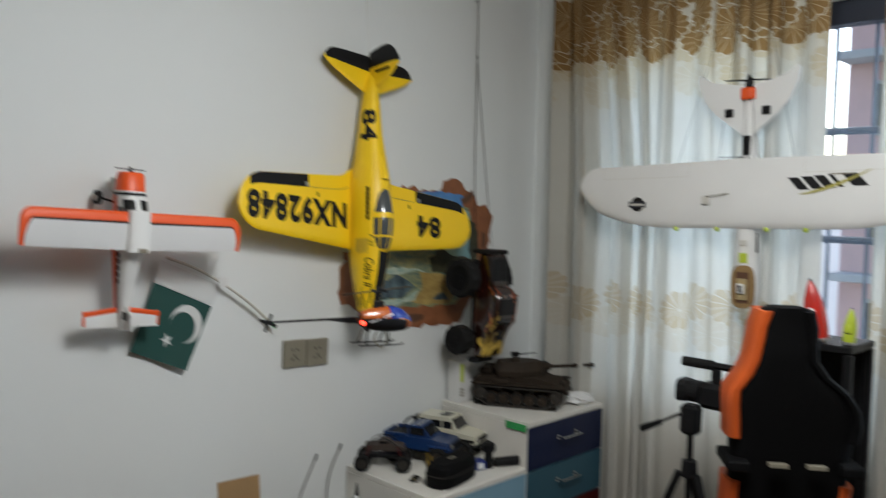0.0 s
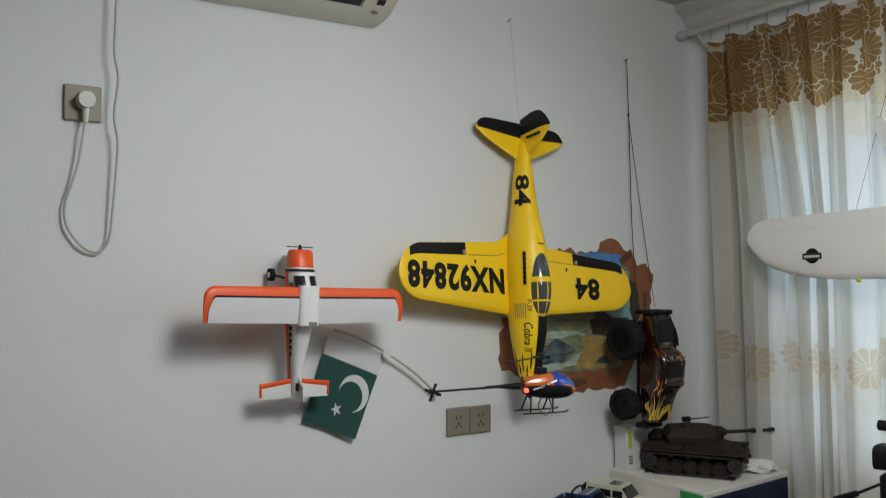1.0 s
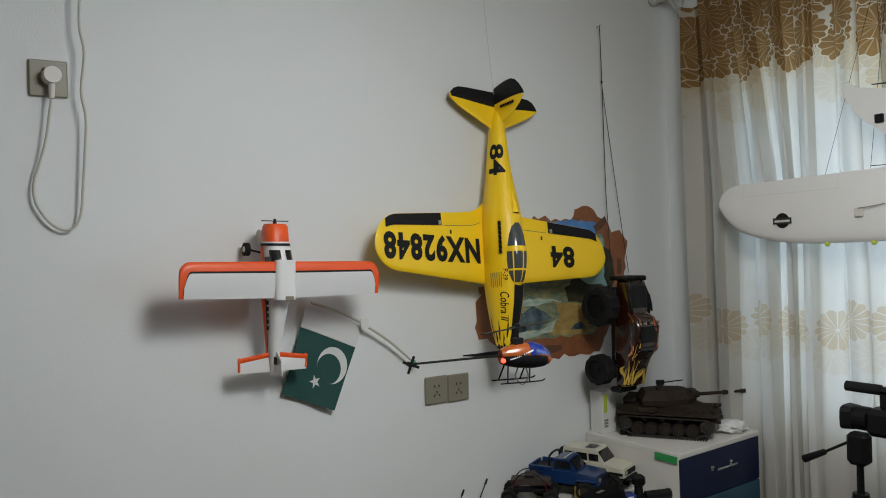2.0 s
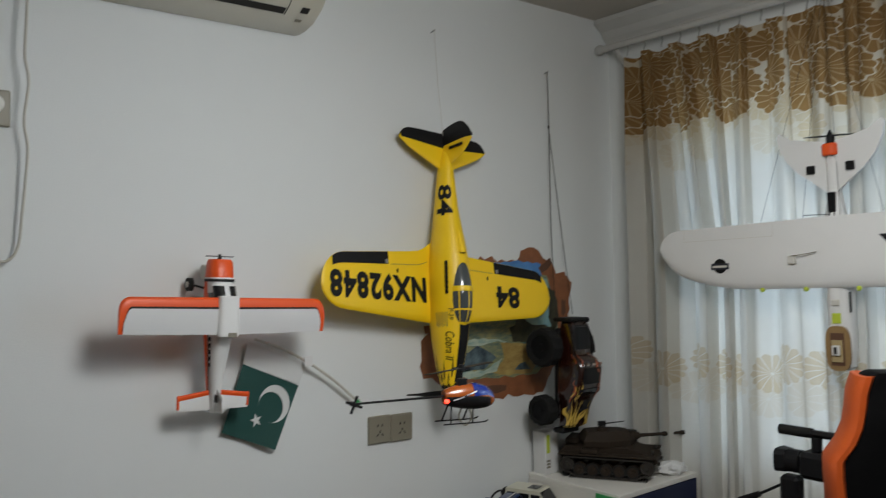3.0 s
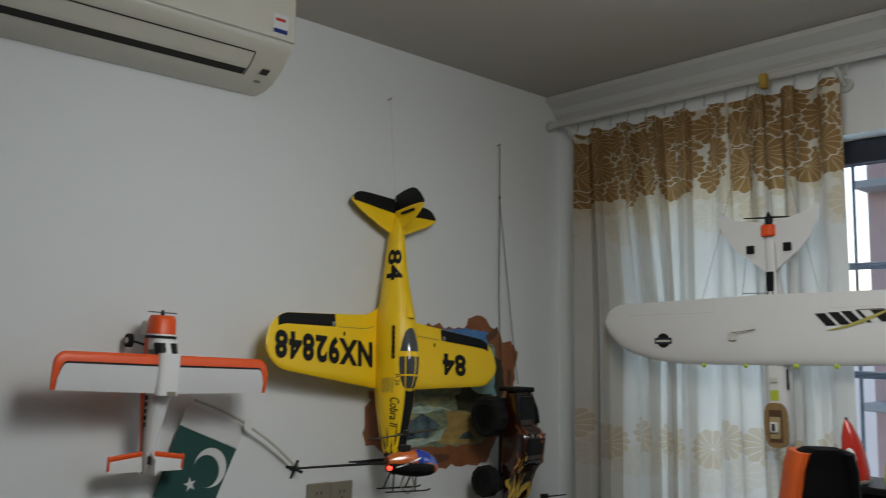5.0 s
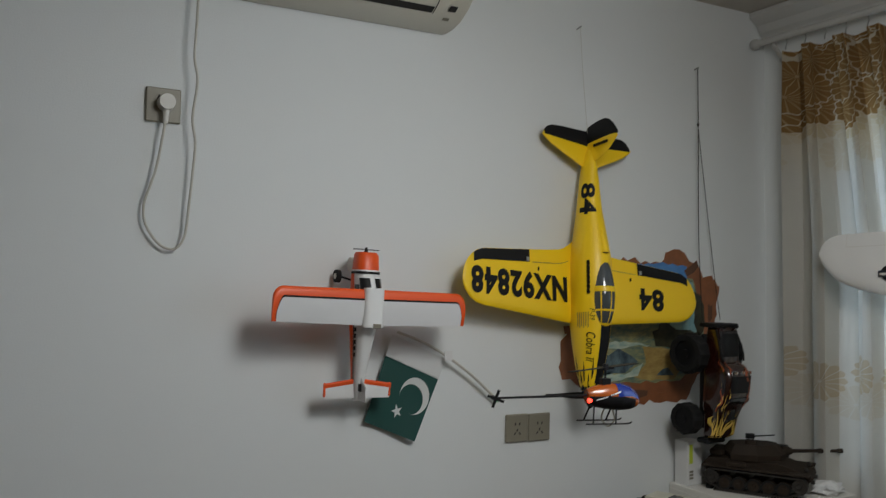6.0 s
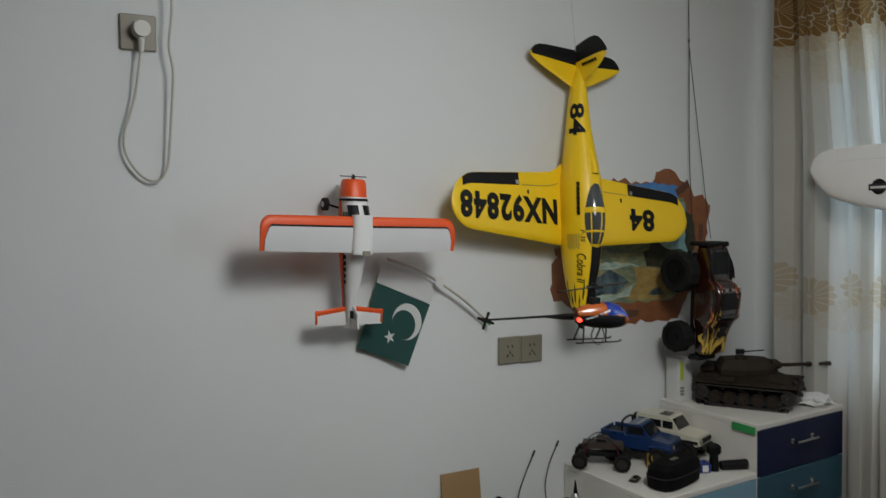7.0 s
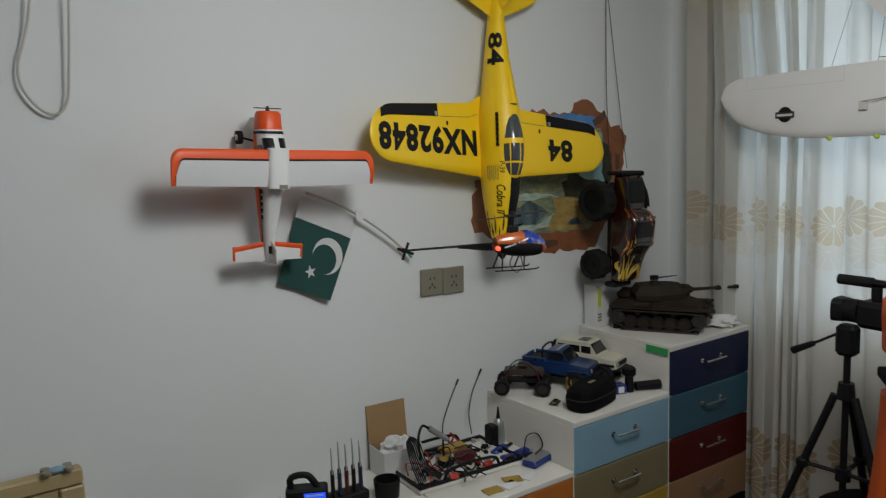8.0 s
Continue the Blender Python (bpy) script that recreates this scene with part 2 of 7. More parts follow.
M_MAROON = surface("maroon_laminate", (0.075, 0.006, 0.006), 0.35, vary=0.12, scale=5)
M_TAN = surface("tan_laminate", (0.28, 0.16, 0.085), 0.4, vary=0.1, scale=5)
M_OLIVE = surface("olive_laminate", (0.19, 0.16, 0.085), 0.4, vary=0.1, scale=5)
M_MUSTARD = surface("mustard_laminate", (0.38, 0.24, 0.035), 0.4, vary=0.1, scale=5)
M_RUST = surface("orange_laminate", (0.42, 0.14, 0.025), 0.4, vary=0.1, scale=5)
M_TANK = surface("olive_brown_paint", (0.026, 0.0165, 0.0095), 0.75, vary=0.45, scale=18, specular=0.3)
M_TRACK = surface("dull_track_metal", (0.035, 0.03, 0.025), 0.7, metal=0.3, vary=0.4)
M_TRUCK_BLUE = surface("blue_body_paint", (0.008, 0.034, 0.125), 0.3, vary=0.12, coat=0.5)
M_TRUCK_WHITE = surface("cream_body_paint", (0.62, 0.60, 0.48), 0.35, vary=0.08, coat=0.4)
M_TRUCK_DARK = surface("rusty_body_paint", (0.05, 0.035, 0.028), 0.6, vary=0.5, scale=25)
M_DARKGLASS = surface("dark_window_plastic", (0.012, 0.013, 0.015), 0.15, vary=0.2, bump=0, coat=0.4)
M_FLAME_RED = surface("dark_red_shell", (0.022, 0.005, 0.003), 0.22, vary=0.5, scale=30, coat=0.8)
M_FLAME = surface("flame_yellow", (0.74, 0.50, 0.09), 0.35, vary=0.4, scale=30)
M_FLAME_DEEP = surface("flame_red", (0.36, 0.07, 0.015), 0.3, vary=0.4, scale=30, coat=0.5)
M_CARD = surface("brown_cardboard", (0.36, 0.22, 0.10), 0.8, vary=0.12)
M_PAPER = surface("white_paper", (0.68, 0.68, 0.67), 0.75, vary=0.06)
M_LIME = surface("lime_plastic", (0.50, 0.60, 0.05), 0.35, vary=0.1)
M_SWEEP = surface("dull_yellow_print", (0.40, 0.36, 0.08), 0.5, vary=0.1)
M_RED = surface("red_gloss", (0.55, 0.03, 0.02), 0.25, vary=0.1, coat=0.6)
M_CHAIR = surface("black_leatherette", (0.003, 0.003, 0.0035), 0.7, specular=0.12, vary=0.3, fine=300, bump=0.3)
M_CHAIR_ORANGE = surface("orange_leatherette", (0.62, 0.10, 0.015), 0.5, vary=0.12, fine=300, bump=0.3)
M_FRAME = surface("dark_window_frame", (0.012, 0.016, 0.03), 0.4, vary=0.2)
M_BARS = surface("grey_blue_iron", (0.07, 0.10, 0.15), 0.5, vary=0.2)
M_GLASS = glass("window_glass")
M_TAPE = surface("green_tape", (0.03, 0.30, 0.08), 0.5, vary=0.12)
M_PLY = wood("plywood", (0.34, 0.22, 0.09), (0.22, 0.13, 0.05), 0.6, 6)
M_PINE = wood("pale_wood", (0.46, 0.36, 0.19), (0.36, 0.27, 0.13), 0.5, 3)
M_BLUE_PLASTIC = surface("blue_plastic", (0.01, 0.03, 0.2), 0.35, vary=0.2)
M_REDLED = glowing("red_light", (1.0, 0.04, 0.02), 6.0)
M_SCREEN = glowing("blue_display", (0.01, 0.09, 0.9), 1.0)
M_HELI = surface("orange_hull", (0.34, 0.075, 0.01), 0.25, vary=0.15, coat=0.6)
M_HELI_BLUE = surface("blue_hull", (0.012, 0.03, 0.2), 0.2, vary=0.15, coat=0.7)
M_FACADE = surface("red_facade", (0.72, 0.48, 0.45), 0.8, vary=0.15, scale=2, fine=20)
M_SLAB = surface("pale_concrete", (0.5, 0.5, 0.49), 0.8, vary=0.1, scale=2)
M_LAMP = glowing("lamp_diffuser", (0.96, 0.98, 1.0), 3.0)

# ---- building blocks ----
def part(name, bm, material, parent=None, label="", smooth=False):
    mesh = bpy.data.meshes.new(name)
    bmesh.ops.recalc_face_normals(bm, faces=bm.faces)
    bm.to_mesh(mesh)
    bm.free()
    for m in material if isinstance(material, (list, tuple)) else [material]:
        mesh.materials.append(m)
    if smooth:
        for p in mesh.polygons:
            p.use_smooth = True
        mesh.set_sharp_from_angle(angle=radians(38))
    ob = new(name, mesh)
    if parent is not None:
        ob.parent = parent
    if label:
        ob["label"] = label
    return ob


def thing(name, m, label, category, group="", kind=""):
    ob = new(name)
    ob.empty_display_size = 0.05
    ob.matrix_world = m
    return tagged(ob, label, category, group, kind)


def box(bm, lo, hi, bevel=0.0, m=None, segments=1):
    lo, hi = Vector(lo), Vector(hi)
    made = bmesh.ops.create_cube(bm, size=1.0)["verts"]
    for v in made:
        v.co = Vector([lo[k] + (v.co[k] + 0.5) * (hi[k] - lo[k]) for k in range(3)])
    if bevel:
        edges = list({e for v in made for e in v.link_edges})
        out = bmesh.ops.bevel(bm, geom=edges, offset=bevel, segments=segments, affect="EDGES", profile=0.6)
        made = [v for v in out["verts"]]
        made = list({v for f in out["faces"] for v in f.verts} | {v for v in made if v.is_valid})
    if m is not None:
        reach = set(made)
        for v in list(reach):
            for e in v.link_edges:
                reach.add(e.other_vert(v))
        bmesh.ops.transform(bm, matrix=m, verts=list(reach))
    return bm


def boxes(*pairs, bevel=0.0):
    bm = bmesh.new()
    for lo, hi in pairs:
        box(bm, lo, hi, bevel)
    return bm


def rod(bm, a, b, r0, r1=None, seg=12):
    """A tapered round bar from a to b."""
    a, b = Vector(a), Vector(b)
    r1 = r0 if r1 is None else r1
    q = (b - a).to_track_quat("Z", "Y")
    rings = []
    for p, r in ((a, r0), (b, r1)):
        rings.append([bm.verts.new(p + q @ Vector((r * math.cos(2 * math.pi * k / seg), r * math.sin(2 * math.pi * k / seg), 0))) for k in range(seg)])
    for k in range(seg):
        bm.faces.new((rings[0][k], rings[0][(k + 1) % seg], rings[1][(k + 1) % seg], rings[1][k]))
    bm.faces.new(rings[0][::-1])
    bm.faces.new(rings[1])
    return bm


def smooth_path(points, steps=6):
    """A Catmull-Rom line through the points."""
    pts = [Vector(p) for p in points]
    pts = [pts[0] * 2 - pts[1]] + pts + [pts[-1] * 2 - pts[-2]]
    out = []
    for k in range(1, len(pts) - 2):
        a, b, c, d = pts[k - 1:k + 3]
        for s in range(steps):
            t = s / steps
            out.append(0.5 * (2 * b + (c - a) * t + (2 * a - 5 * b + 4 * c - d) * t * t + (3 * b - a - 3 * c + d) * t ** 3))
    return out + [pts[-2]]


def cord(bm, points, r, seg=8, steps=6):
    """A bent round cord: one frame carried along the line, so that it never twists."""
    path = smooth_path(points, steps) if steps > 1 else [Vector(p) for p in points]
    way = (path[1] - path[0]).normalized()
    side = way.orthogonal().normalized()
    rings = []
    for k, p in enumerate(path):
        way = (path[min(k + 1, len(path) - 1)] - path[max(k - 1, 0)]).normalized()
        side = (side - way * side.dot(way)).normalized()
        up = way.cross(side)
        rings.append([bm.verts.new(p + r * (side * math.cos(2 * math.pi * j / seg) + up * math.sin(2 * math.pi * j / seg))) for j in range(seg)])
    for a, b in zip(rings, rings[1:]):
        for j in range(seg):
            bm.faces.new((a[j], a[(j + 1) % seg], b[(j + 1) % seg], b[j]))
    bm.faces.new(rings[0][::-1])
    bm.faces.new(rings[-1])
    return bm


def loft(bm, rings, closed=True, caps=True):
    """Skin over rings of equally many points."""
    made = [[bm.verts.new(p) for p in ring] for ring in rings]
    n = len(made[0])
    for a, b in zip(made, made[1:]):
        for j in range(n if closed else n - 1):
            bm.faces.new((a[j], a[(j + 1) % n], b[(j + 1) % n], b[j]))
    if caps and closed:
        bm.faces.new(made[0][::-1])
        bm.faces.new(made[-1])
    return bm


def oval(c, u, v, ru, rv, n=20, power=2.0):
    """A ring round c in the plane of u and v; power over 2 squares it."""
    c, u, v = Vector(c), Vector(u), Vector(v)
    out = []
    for k in range(n):
        a = 2 * math.pi * k / n
        x, y = math.cos(a), math.sin(a)
        out.append(c + u * ru * math.copysign(abs(x) ** (2 / power), x) + v * rv * math.copysign(abs(y) ** (2 / power), y))
    return out


def ball(bm, c, rx, ry, rz, seg=14, rings=9):
    made = bmesh.ops.create_uvsphere(bm, u_segments=seg, v_segments=rings, radius=1.0)["verts"]
    for v in made:
        v.co = Vector((c[0] + v.co.x * rx, c[1] + v.co.y * ry, c[2] + v.co.z * rz))
    return bm


def plate(bm, outline, a, b):
    """A flat piece: outline points (Vectors) swept from offset a to offset b."""
    low = [bm.verts.new(p + a) for p in outline]
    top = [bm.verts.new(p + b) for p in outline]
    n = len(low)
    bm.faces.new(low[::-1])
    bm.faces.new(top)
    for k in range(n):
        bm.faces.new((low[k], low[(k + 1) % n], top[(k + 1) % n], top[k]))
    return bm


def lettering(text, height, spread=1.0, bold=0.0, shear=0.0, width=None):
    """Flat letters as lists of points (u to the right, v up) per face, centred."""
    data = bpy.data.curves.new("lettering", "FONT")
    data.body, data.size, data.align_x, data.align_y = text, 1.0, "CENTER", "CENTER"
    data.space_character, data.offset, data.shear, data.resolution_u = spread, bold, shear, 3
    ob = bpy.data.objects.new("lettering", data)
    mesh = bpy.data.meshes.new_from_object(ob)
    xs, ys = [v.co.x for v in mesh.vertices], [v.co.y for v in mesh.vertices]
    cx, cy = (max(xs) + min(xs)) / 2, (max(ys) + min(ys)) / 2
    k = height / (max(ys) - min(ys))
    kx = width / (max(xs) - min(xs)) if width else k
    pts = [((v.co.x - cx) * kx, (v.co.y - cy) * k) for v in mesh.vertices]
    faces = [list(p.vertices) for p in mesh.polygons]
    bpy.data.objects.remove(ob)
    bpy.data.curves.remove(data)
    bpy.data.meshes.remove(mesh)
    return pts, faces


def decal(name, text, place, material, parent, height, label="", **more):
    """Letters laid on a surface: place(u, v) gives the point."""
    pts, faces = lettering(text, height, **more)
    bm = bmesh.new()
    flat = [bm.verts.new((u, v, 0)) for u, v in pts]
    for f in faces:
        try:
            bm.faces.new([flat[k] for k in f])
        except ValueError:
            pass
    # fine enough to follow a rounded skin
    bmesh.ops.triangulate(bm, faces=bm.faces[:])
    for _ in range(2):
        bmesh.ops.subdivide_edges(bm, edges=[e for e in bm.edges if e.calc_length() > height * 0.12], cuts=1)
        bmesh.ops.triangulate(bm, faces=bm.faces[:])
    for vert in bm.verts:
        vert.co = place(vert.co.x, vert.co.y)
    return part(name, bm, material, parent, label)


def patch(bm, place, u0, u1, v0, v1, nu=8, nv=4):
    """A sheet laid on a surface: place(u, v) gives the point."""
    grid = [[bm.verts.new(place(u0 + (u1 - u0) * a / nu, v0 + (v1 - v0) * b / nv)) for b in range(nv + 1)] for a in range(nu + 1)]
    for a in range(nu):
        for b in range(nv):
            bm.faces.new((grid[a][b], grid[a + 1][b], grid[a + 1][b + 1], grid[a][b + 1]))
    return bm


X, Y, Z = Vector((1, 0, 0)), Vector((0, 1, 0)), Vector((0, 0, 1))

# ---- room ----
ROOM_X0, ROOM_X1, ROOM_Y0, ROOM_Y1, ROOM_H = -2.2, 2.58, -2.0, 2.1, 2.6
T = 0.24


def structure(name, bm, material, label, category):
    return tagged(part(name, bm, material), label, category, kind="structure")


structure("floor", boxes(((ROOM_X0 - T, ROOM_Y0 - T, -0.15), (ROOM_X1 + T, ROOM_Y1 + T, 0))), M_FLOOR, "brown wooden floor, darkened to cut bounced light", "floor")
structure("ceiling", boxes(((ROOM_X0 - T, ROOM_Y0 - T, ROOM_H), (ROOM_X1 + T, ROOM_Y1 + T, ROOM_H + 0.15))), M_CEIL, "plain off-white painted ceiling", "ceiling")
structure("wall_north", boxes(((ROOM_X0 - T, ROOM_Y1, 0), (ROOM_X1 + T, ROOM_Y1 + T, ROOM_H))), M_WALL, "white painted plaster wall with model aircraft hung on it", "wall")
# south and west walls stay out of view; dark colour holds down fill light
structure("wall_south", boxes(((ROOM_X0 - T, ROOM_Y0 - T, 0), (ROOM_X1 + T, ROOM_Y0, ROOM_H))), M_WALL_UNSEEN, "unseen room wall, made dark beige to cut bounced light", "wall")
structure("wall_west", boxes(((ROOM_X0 - T, ROOM_Y0, 0), (ROOM_X0, ROOM_Y1, ROOM_H))), M_WALL_UNSEEN, "unseen room wall, made dark beige to cut bounced light", "wall")
WY0, WY1, WZ0, WZ1 = -0.45, 1.72, 0.95, 2.26
structure("wall_east", boxes(((ROOM_X1, ROOM_Y0, 0), (ROOM_X1 + T, WY0, ROOM_H)), ((ROOM_X1, WY1, 0), (ROOM_X1 + T, ROOM_Y1, ROOM_H)),
                             ((ROOM_X1, WY0, 0), (ROOM_X1 + T, WY1, WZ0)), ((ROOM_X1, WY0, WZ1), (ROOM_X1 + T, WY1, ROOM_H))), M_WALL,
          "white painted wall with the window, behind curtains", "wall")

# crown moulding along the window wall
bm = bmesh.new()
profile = [(0, 0), (-0.012, 0), (-0.016, 0.018), (-0.03, 0.03), (-0.045, 0.055), (-0.075, 0.075), (-0.085, 0.082), (-0.085, 0.1), (0, 0.1)]
loft(bm, [[Vector((ROOM_X1 + px - 0.002, y, ROOM_H - 0.102 + pz)) for px, pz in profile] for y in (ROOM_Y0 + 0.004, ROOM_Y1 - 0.004)])
structure("trim", bm, M_CORNICE, "white moulded plaster cornice over the curtains", "cornice")

# window with frame, panes and security bars
win = thing("window_1", pose(ROOM_X1 + 0.12, (WY0 + WY1) / 2, WZ0), "dark-framed window with thin iron bars, half covered by curtains", "window", kind="structure")
hy, hz = (WY1 - WY0) / 2, WZ1 - WZ0
f = 0.045
part("window_frame", boxes(((-0.03, -hy, 0), (0.03, hy, f)), ((-0.03, -hy, hz - 0.075), (0.03, hy, hz)), ((-0.03, -hy, f), (0.03, -hy + f, hz - 0.075)),
                           ((-0.03, hy - f, f), (0.03, hy, hz - 0.075)), ((-0.028, -0.03, f), (0.028, 0.03, hz - 0.075)), bevel=0.004), M_FRAME, win)
for a, b in ((-hy + f, -0.03), (0.03, hy - f)):
    pane = part("pane", boxes(((-0.004, a, f), (0.004, b, hz - 0.075))), M_GLASS, win)
    pane.visible_shadow = False
part("window_sill", boxes(((-0.118, -hy + 0.004, -0.03), (-0.03, hy - 0.004, -0.003)), bevel=0.004), M_BOARD, win)
for k in range(3):
    z = 0.21 + 0.352 * k
    part("security_bar", rod(bmesh.new(), (0.075, -hy, z), (0.075, hy, z), 0.012, seg=8), M_BARS, win)
for k in range(18):
    y = -hy + 0.03 + 0.12 * k
    part("security_bar", rod(bmesh.new(), (0.09, y, 0), (0.09, y, hz), 0.006, seg=6), M_BARS, win)

# ---- outside ----
structure("ground", boxes(((ROOM_X1 + 1, -400, -9.5), (900, 400, -9.2))), M_SLAB, "pale paved ground far below the window", "ground")


def apartment_building(m, w, storeys, bays):
    b = thing("apartment_building", m, "reddish apartment block with pale balcony slabs across the yard", "building")
    h = storeys * 3.0
    part("wall", boxes(((0, -w / 2, 0), (10, w / 2, h))), M_FACADE, b)
    part("roof", boxes(((-0.3, -w / 2 - 0.3, h), (10.3, w / 2 + 0.3, h + 0.4))), M_SLAB, b)
    for s in range(storeys):
        part("balcony", boxes(((-1.0, -w / 2, s * 3.0 - 0.1), (-0.004, w / 2, s * 3.0 + 0.12)), bevel=0.02), M_SLAB, b)
        for k in range(bays):
            y = -w / 2 + (k + 0.5) * w / bays
            wd = part("window", boxes(((-0.06, y - 0.8, s * 3 + 0.9), (-0.004, y + 0.8, s * 3 + 2.4)), bevel=0.02), M_SLAB, b)
            part("pane", boxes(((-0.08, y - 0.7, s * 3 + 1.0), (-0.064, y + 0.7, s * 3 + 2.3))), M_DARKGLASS, wd)
    return b


apartment_building(pose(24, 3.75, -9.2), 9, 9, 3)

# ---- curtains ----
def curtain(y0, y1, z1, folds, seed, label, swing=0.02, bunch=0.0):
    """A pleated cloth between y0 and y1, hung from z1 to just over the floor; UV in metres along the cloth and up."""
    rnd = random.Random(seed)
    n, rows = folds * 18, 40
    phase = [rnd.uniform(-1.3, 1.3) for _ in range(folds + 2)]
    depth = [rnd.uniform(0.35, 1.35) for _ in range(folds + 2)]
    length, z0 = abs(y1 - y0) * 1.35, 0.04
    bm = bmesh.new()
    uv = bm.loops.layers.uv.new("UVMap")
    grid = []
    for r in range(rows + 1):
        v = r / rows
        z = z1 + (z0 - z1) * v
        line = []
        for k in range(n + 1):
            u = k / n
            s = u * folds
            i, fr = int(s), s - int(s)
            ph = phase[i] * (1 - fr) + phase[i + 1] * fr
            dp = depth[i] * (1 - fr) + depth[i + 1] * fr
            a = 2 * math.pi * s + ph * (0.6 + 1.6 * v)
            gather = max(0.0, 1 - u / 0.4) * bunch
            amp = (0.024 + 0.016 * min(1, v * 3)) * dp * (1 + 0.3 * gather)
            x = 2.495 + amp * (math.sin(a) + 0.22 * math.sin(2 * a + 0.6 + 2 * v) + 0.16 * math.sin(3 * a + 5 * u + v)) + 0.004 * math.sin(3.1 * a + 4 * v) + 0.006 * noise.noise((u * 9, v * 3, seed))
            y = y0 + (y1 - y0) * u + 0.012 * math.sin(2 * a + 1.0) + swing * v * math.sin(2.2 * u + seed)
            y -= 0.085 * bunch * min(1.0, v / 0.3) ** 0.8 * math.sin(math.pi * min(1.0, u / 0.45)) if u < 0.45 else 0.0
            sag = 0.012 * (0.5 + 0.5 * math.cos(2 * math.pi * s)) if r == 0 else 0
            line.append((bm.verts.new((max(x, 2.452 + 0.004 * math.sin(40 * u)), y, z - sag)), u * length, z))
        grid.append(line)
    for r in range(rows):
        for k in range(n):
            q = (grid[r][k], grid[r + 1][k], grid[r + 1][k + 1], grid[r][k + 1])
            face = bm.faces.new([p[0] for p in q])
            for loop, p in zip(face.loops, q):
                loop[uv].uv = (p[1], p[2])
    c = part("curtain", bm, M_CURTAIN, None, smooth=True)
    tagged(c, label, "curtain", "window curtains")
    for p in c.data.polygons:
        p.use_smooth = True
    return c


c1 = curtain(1.93, 0.935, 2.425, 8, 3, "cream curtain with brown flowers printed along its head", bunch=1.0)
c2 = curtain(0.785, 0.32, 2.435, 5, 8, "cream flowered curtain drawn to the window's other side")

rail = thing("curtain_rod", pose(2.50, 0.7, 2.475), "white curtain rod with rounded ends on wall brackets", "curtain rod")
part("rod", rod(bmesh.new(), (0, -1.6, 0), (0, 1.36, 0), 0.013, seg=14), M_CORNICE, rail, smooth=True)
part("finial", ball(bmesh.new(), (0, 1.375, 0), 0.02, 0.022, 0.02), M_CORNICE, rail, smooth=True)
for y in (1.30, 0.255, -0.9):
    bm = cord(bmesh.new(), [(0, y, -0.014), (0.02, y, -0.03), (0.05, y, -0.055), (0.077, y, -0.06)], 0.008)
    rod(bm, (0.068, y, -0.06), (0.078, y, -0.06), 0.022, seg=14)
    part("bracket", bm, M_CORNICE, rail, smooth=True)
for k in range(14):
    y = 1.24 - k * 0.078
    bm = cord(bmesh.new(), [(0.0, y, -0.013), (0.004, y, -0.026), (0.0, y + 0.002, -0.04), (-0.003, y, -0.052)], 0.0022, 6, 4)
    part("curtain_hook", bm, M_STEEL, rail)
for k in range(8):
    y = 0.06 - k * 0.1
    part("curtain_hook", cord(bmesh.new(), [(0.0, y, -0.013), (0.004, y, -0.026), (0.0, y + 0.002, -0.044)], 0.0022, 6, 4), M_STEEL, rail)

# ---- ceiling lamp (behind the viewer's sight) ----
lamp = thing("ceiling_lamp", pose(1.0, 0.5, 2.6), "round white flush ceiling lamp, switched on", "ceiling lamp")
part("base", rod(bmesh.new(), (0, 0, -0.03), (0, 0, -0.002), 0.3, 0.3, 32), M_CORNICE, lamp)
part("diffuser", rod(bmesh.new(), (0, 0, -0.075), (0, 0, -0.032), 0.25, 0.285, 32), M_LAMP, lamp)

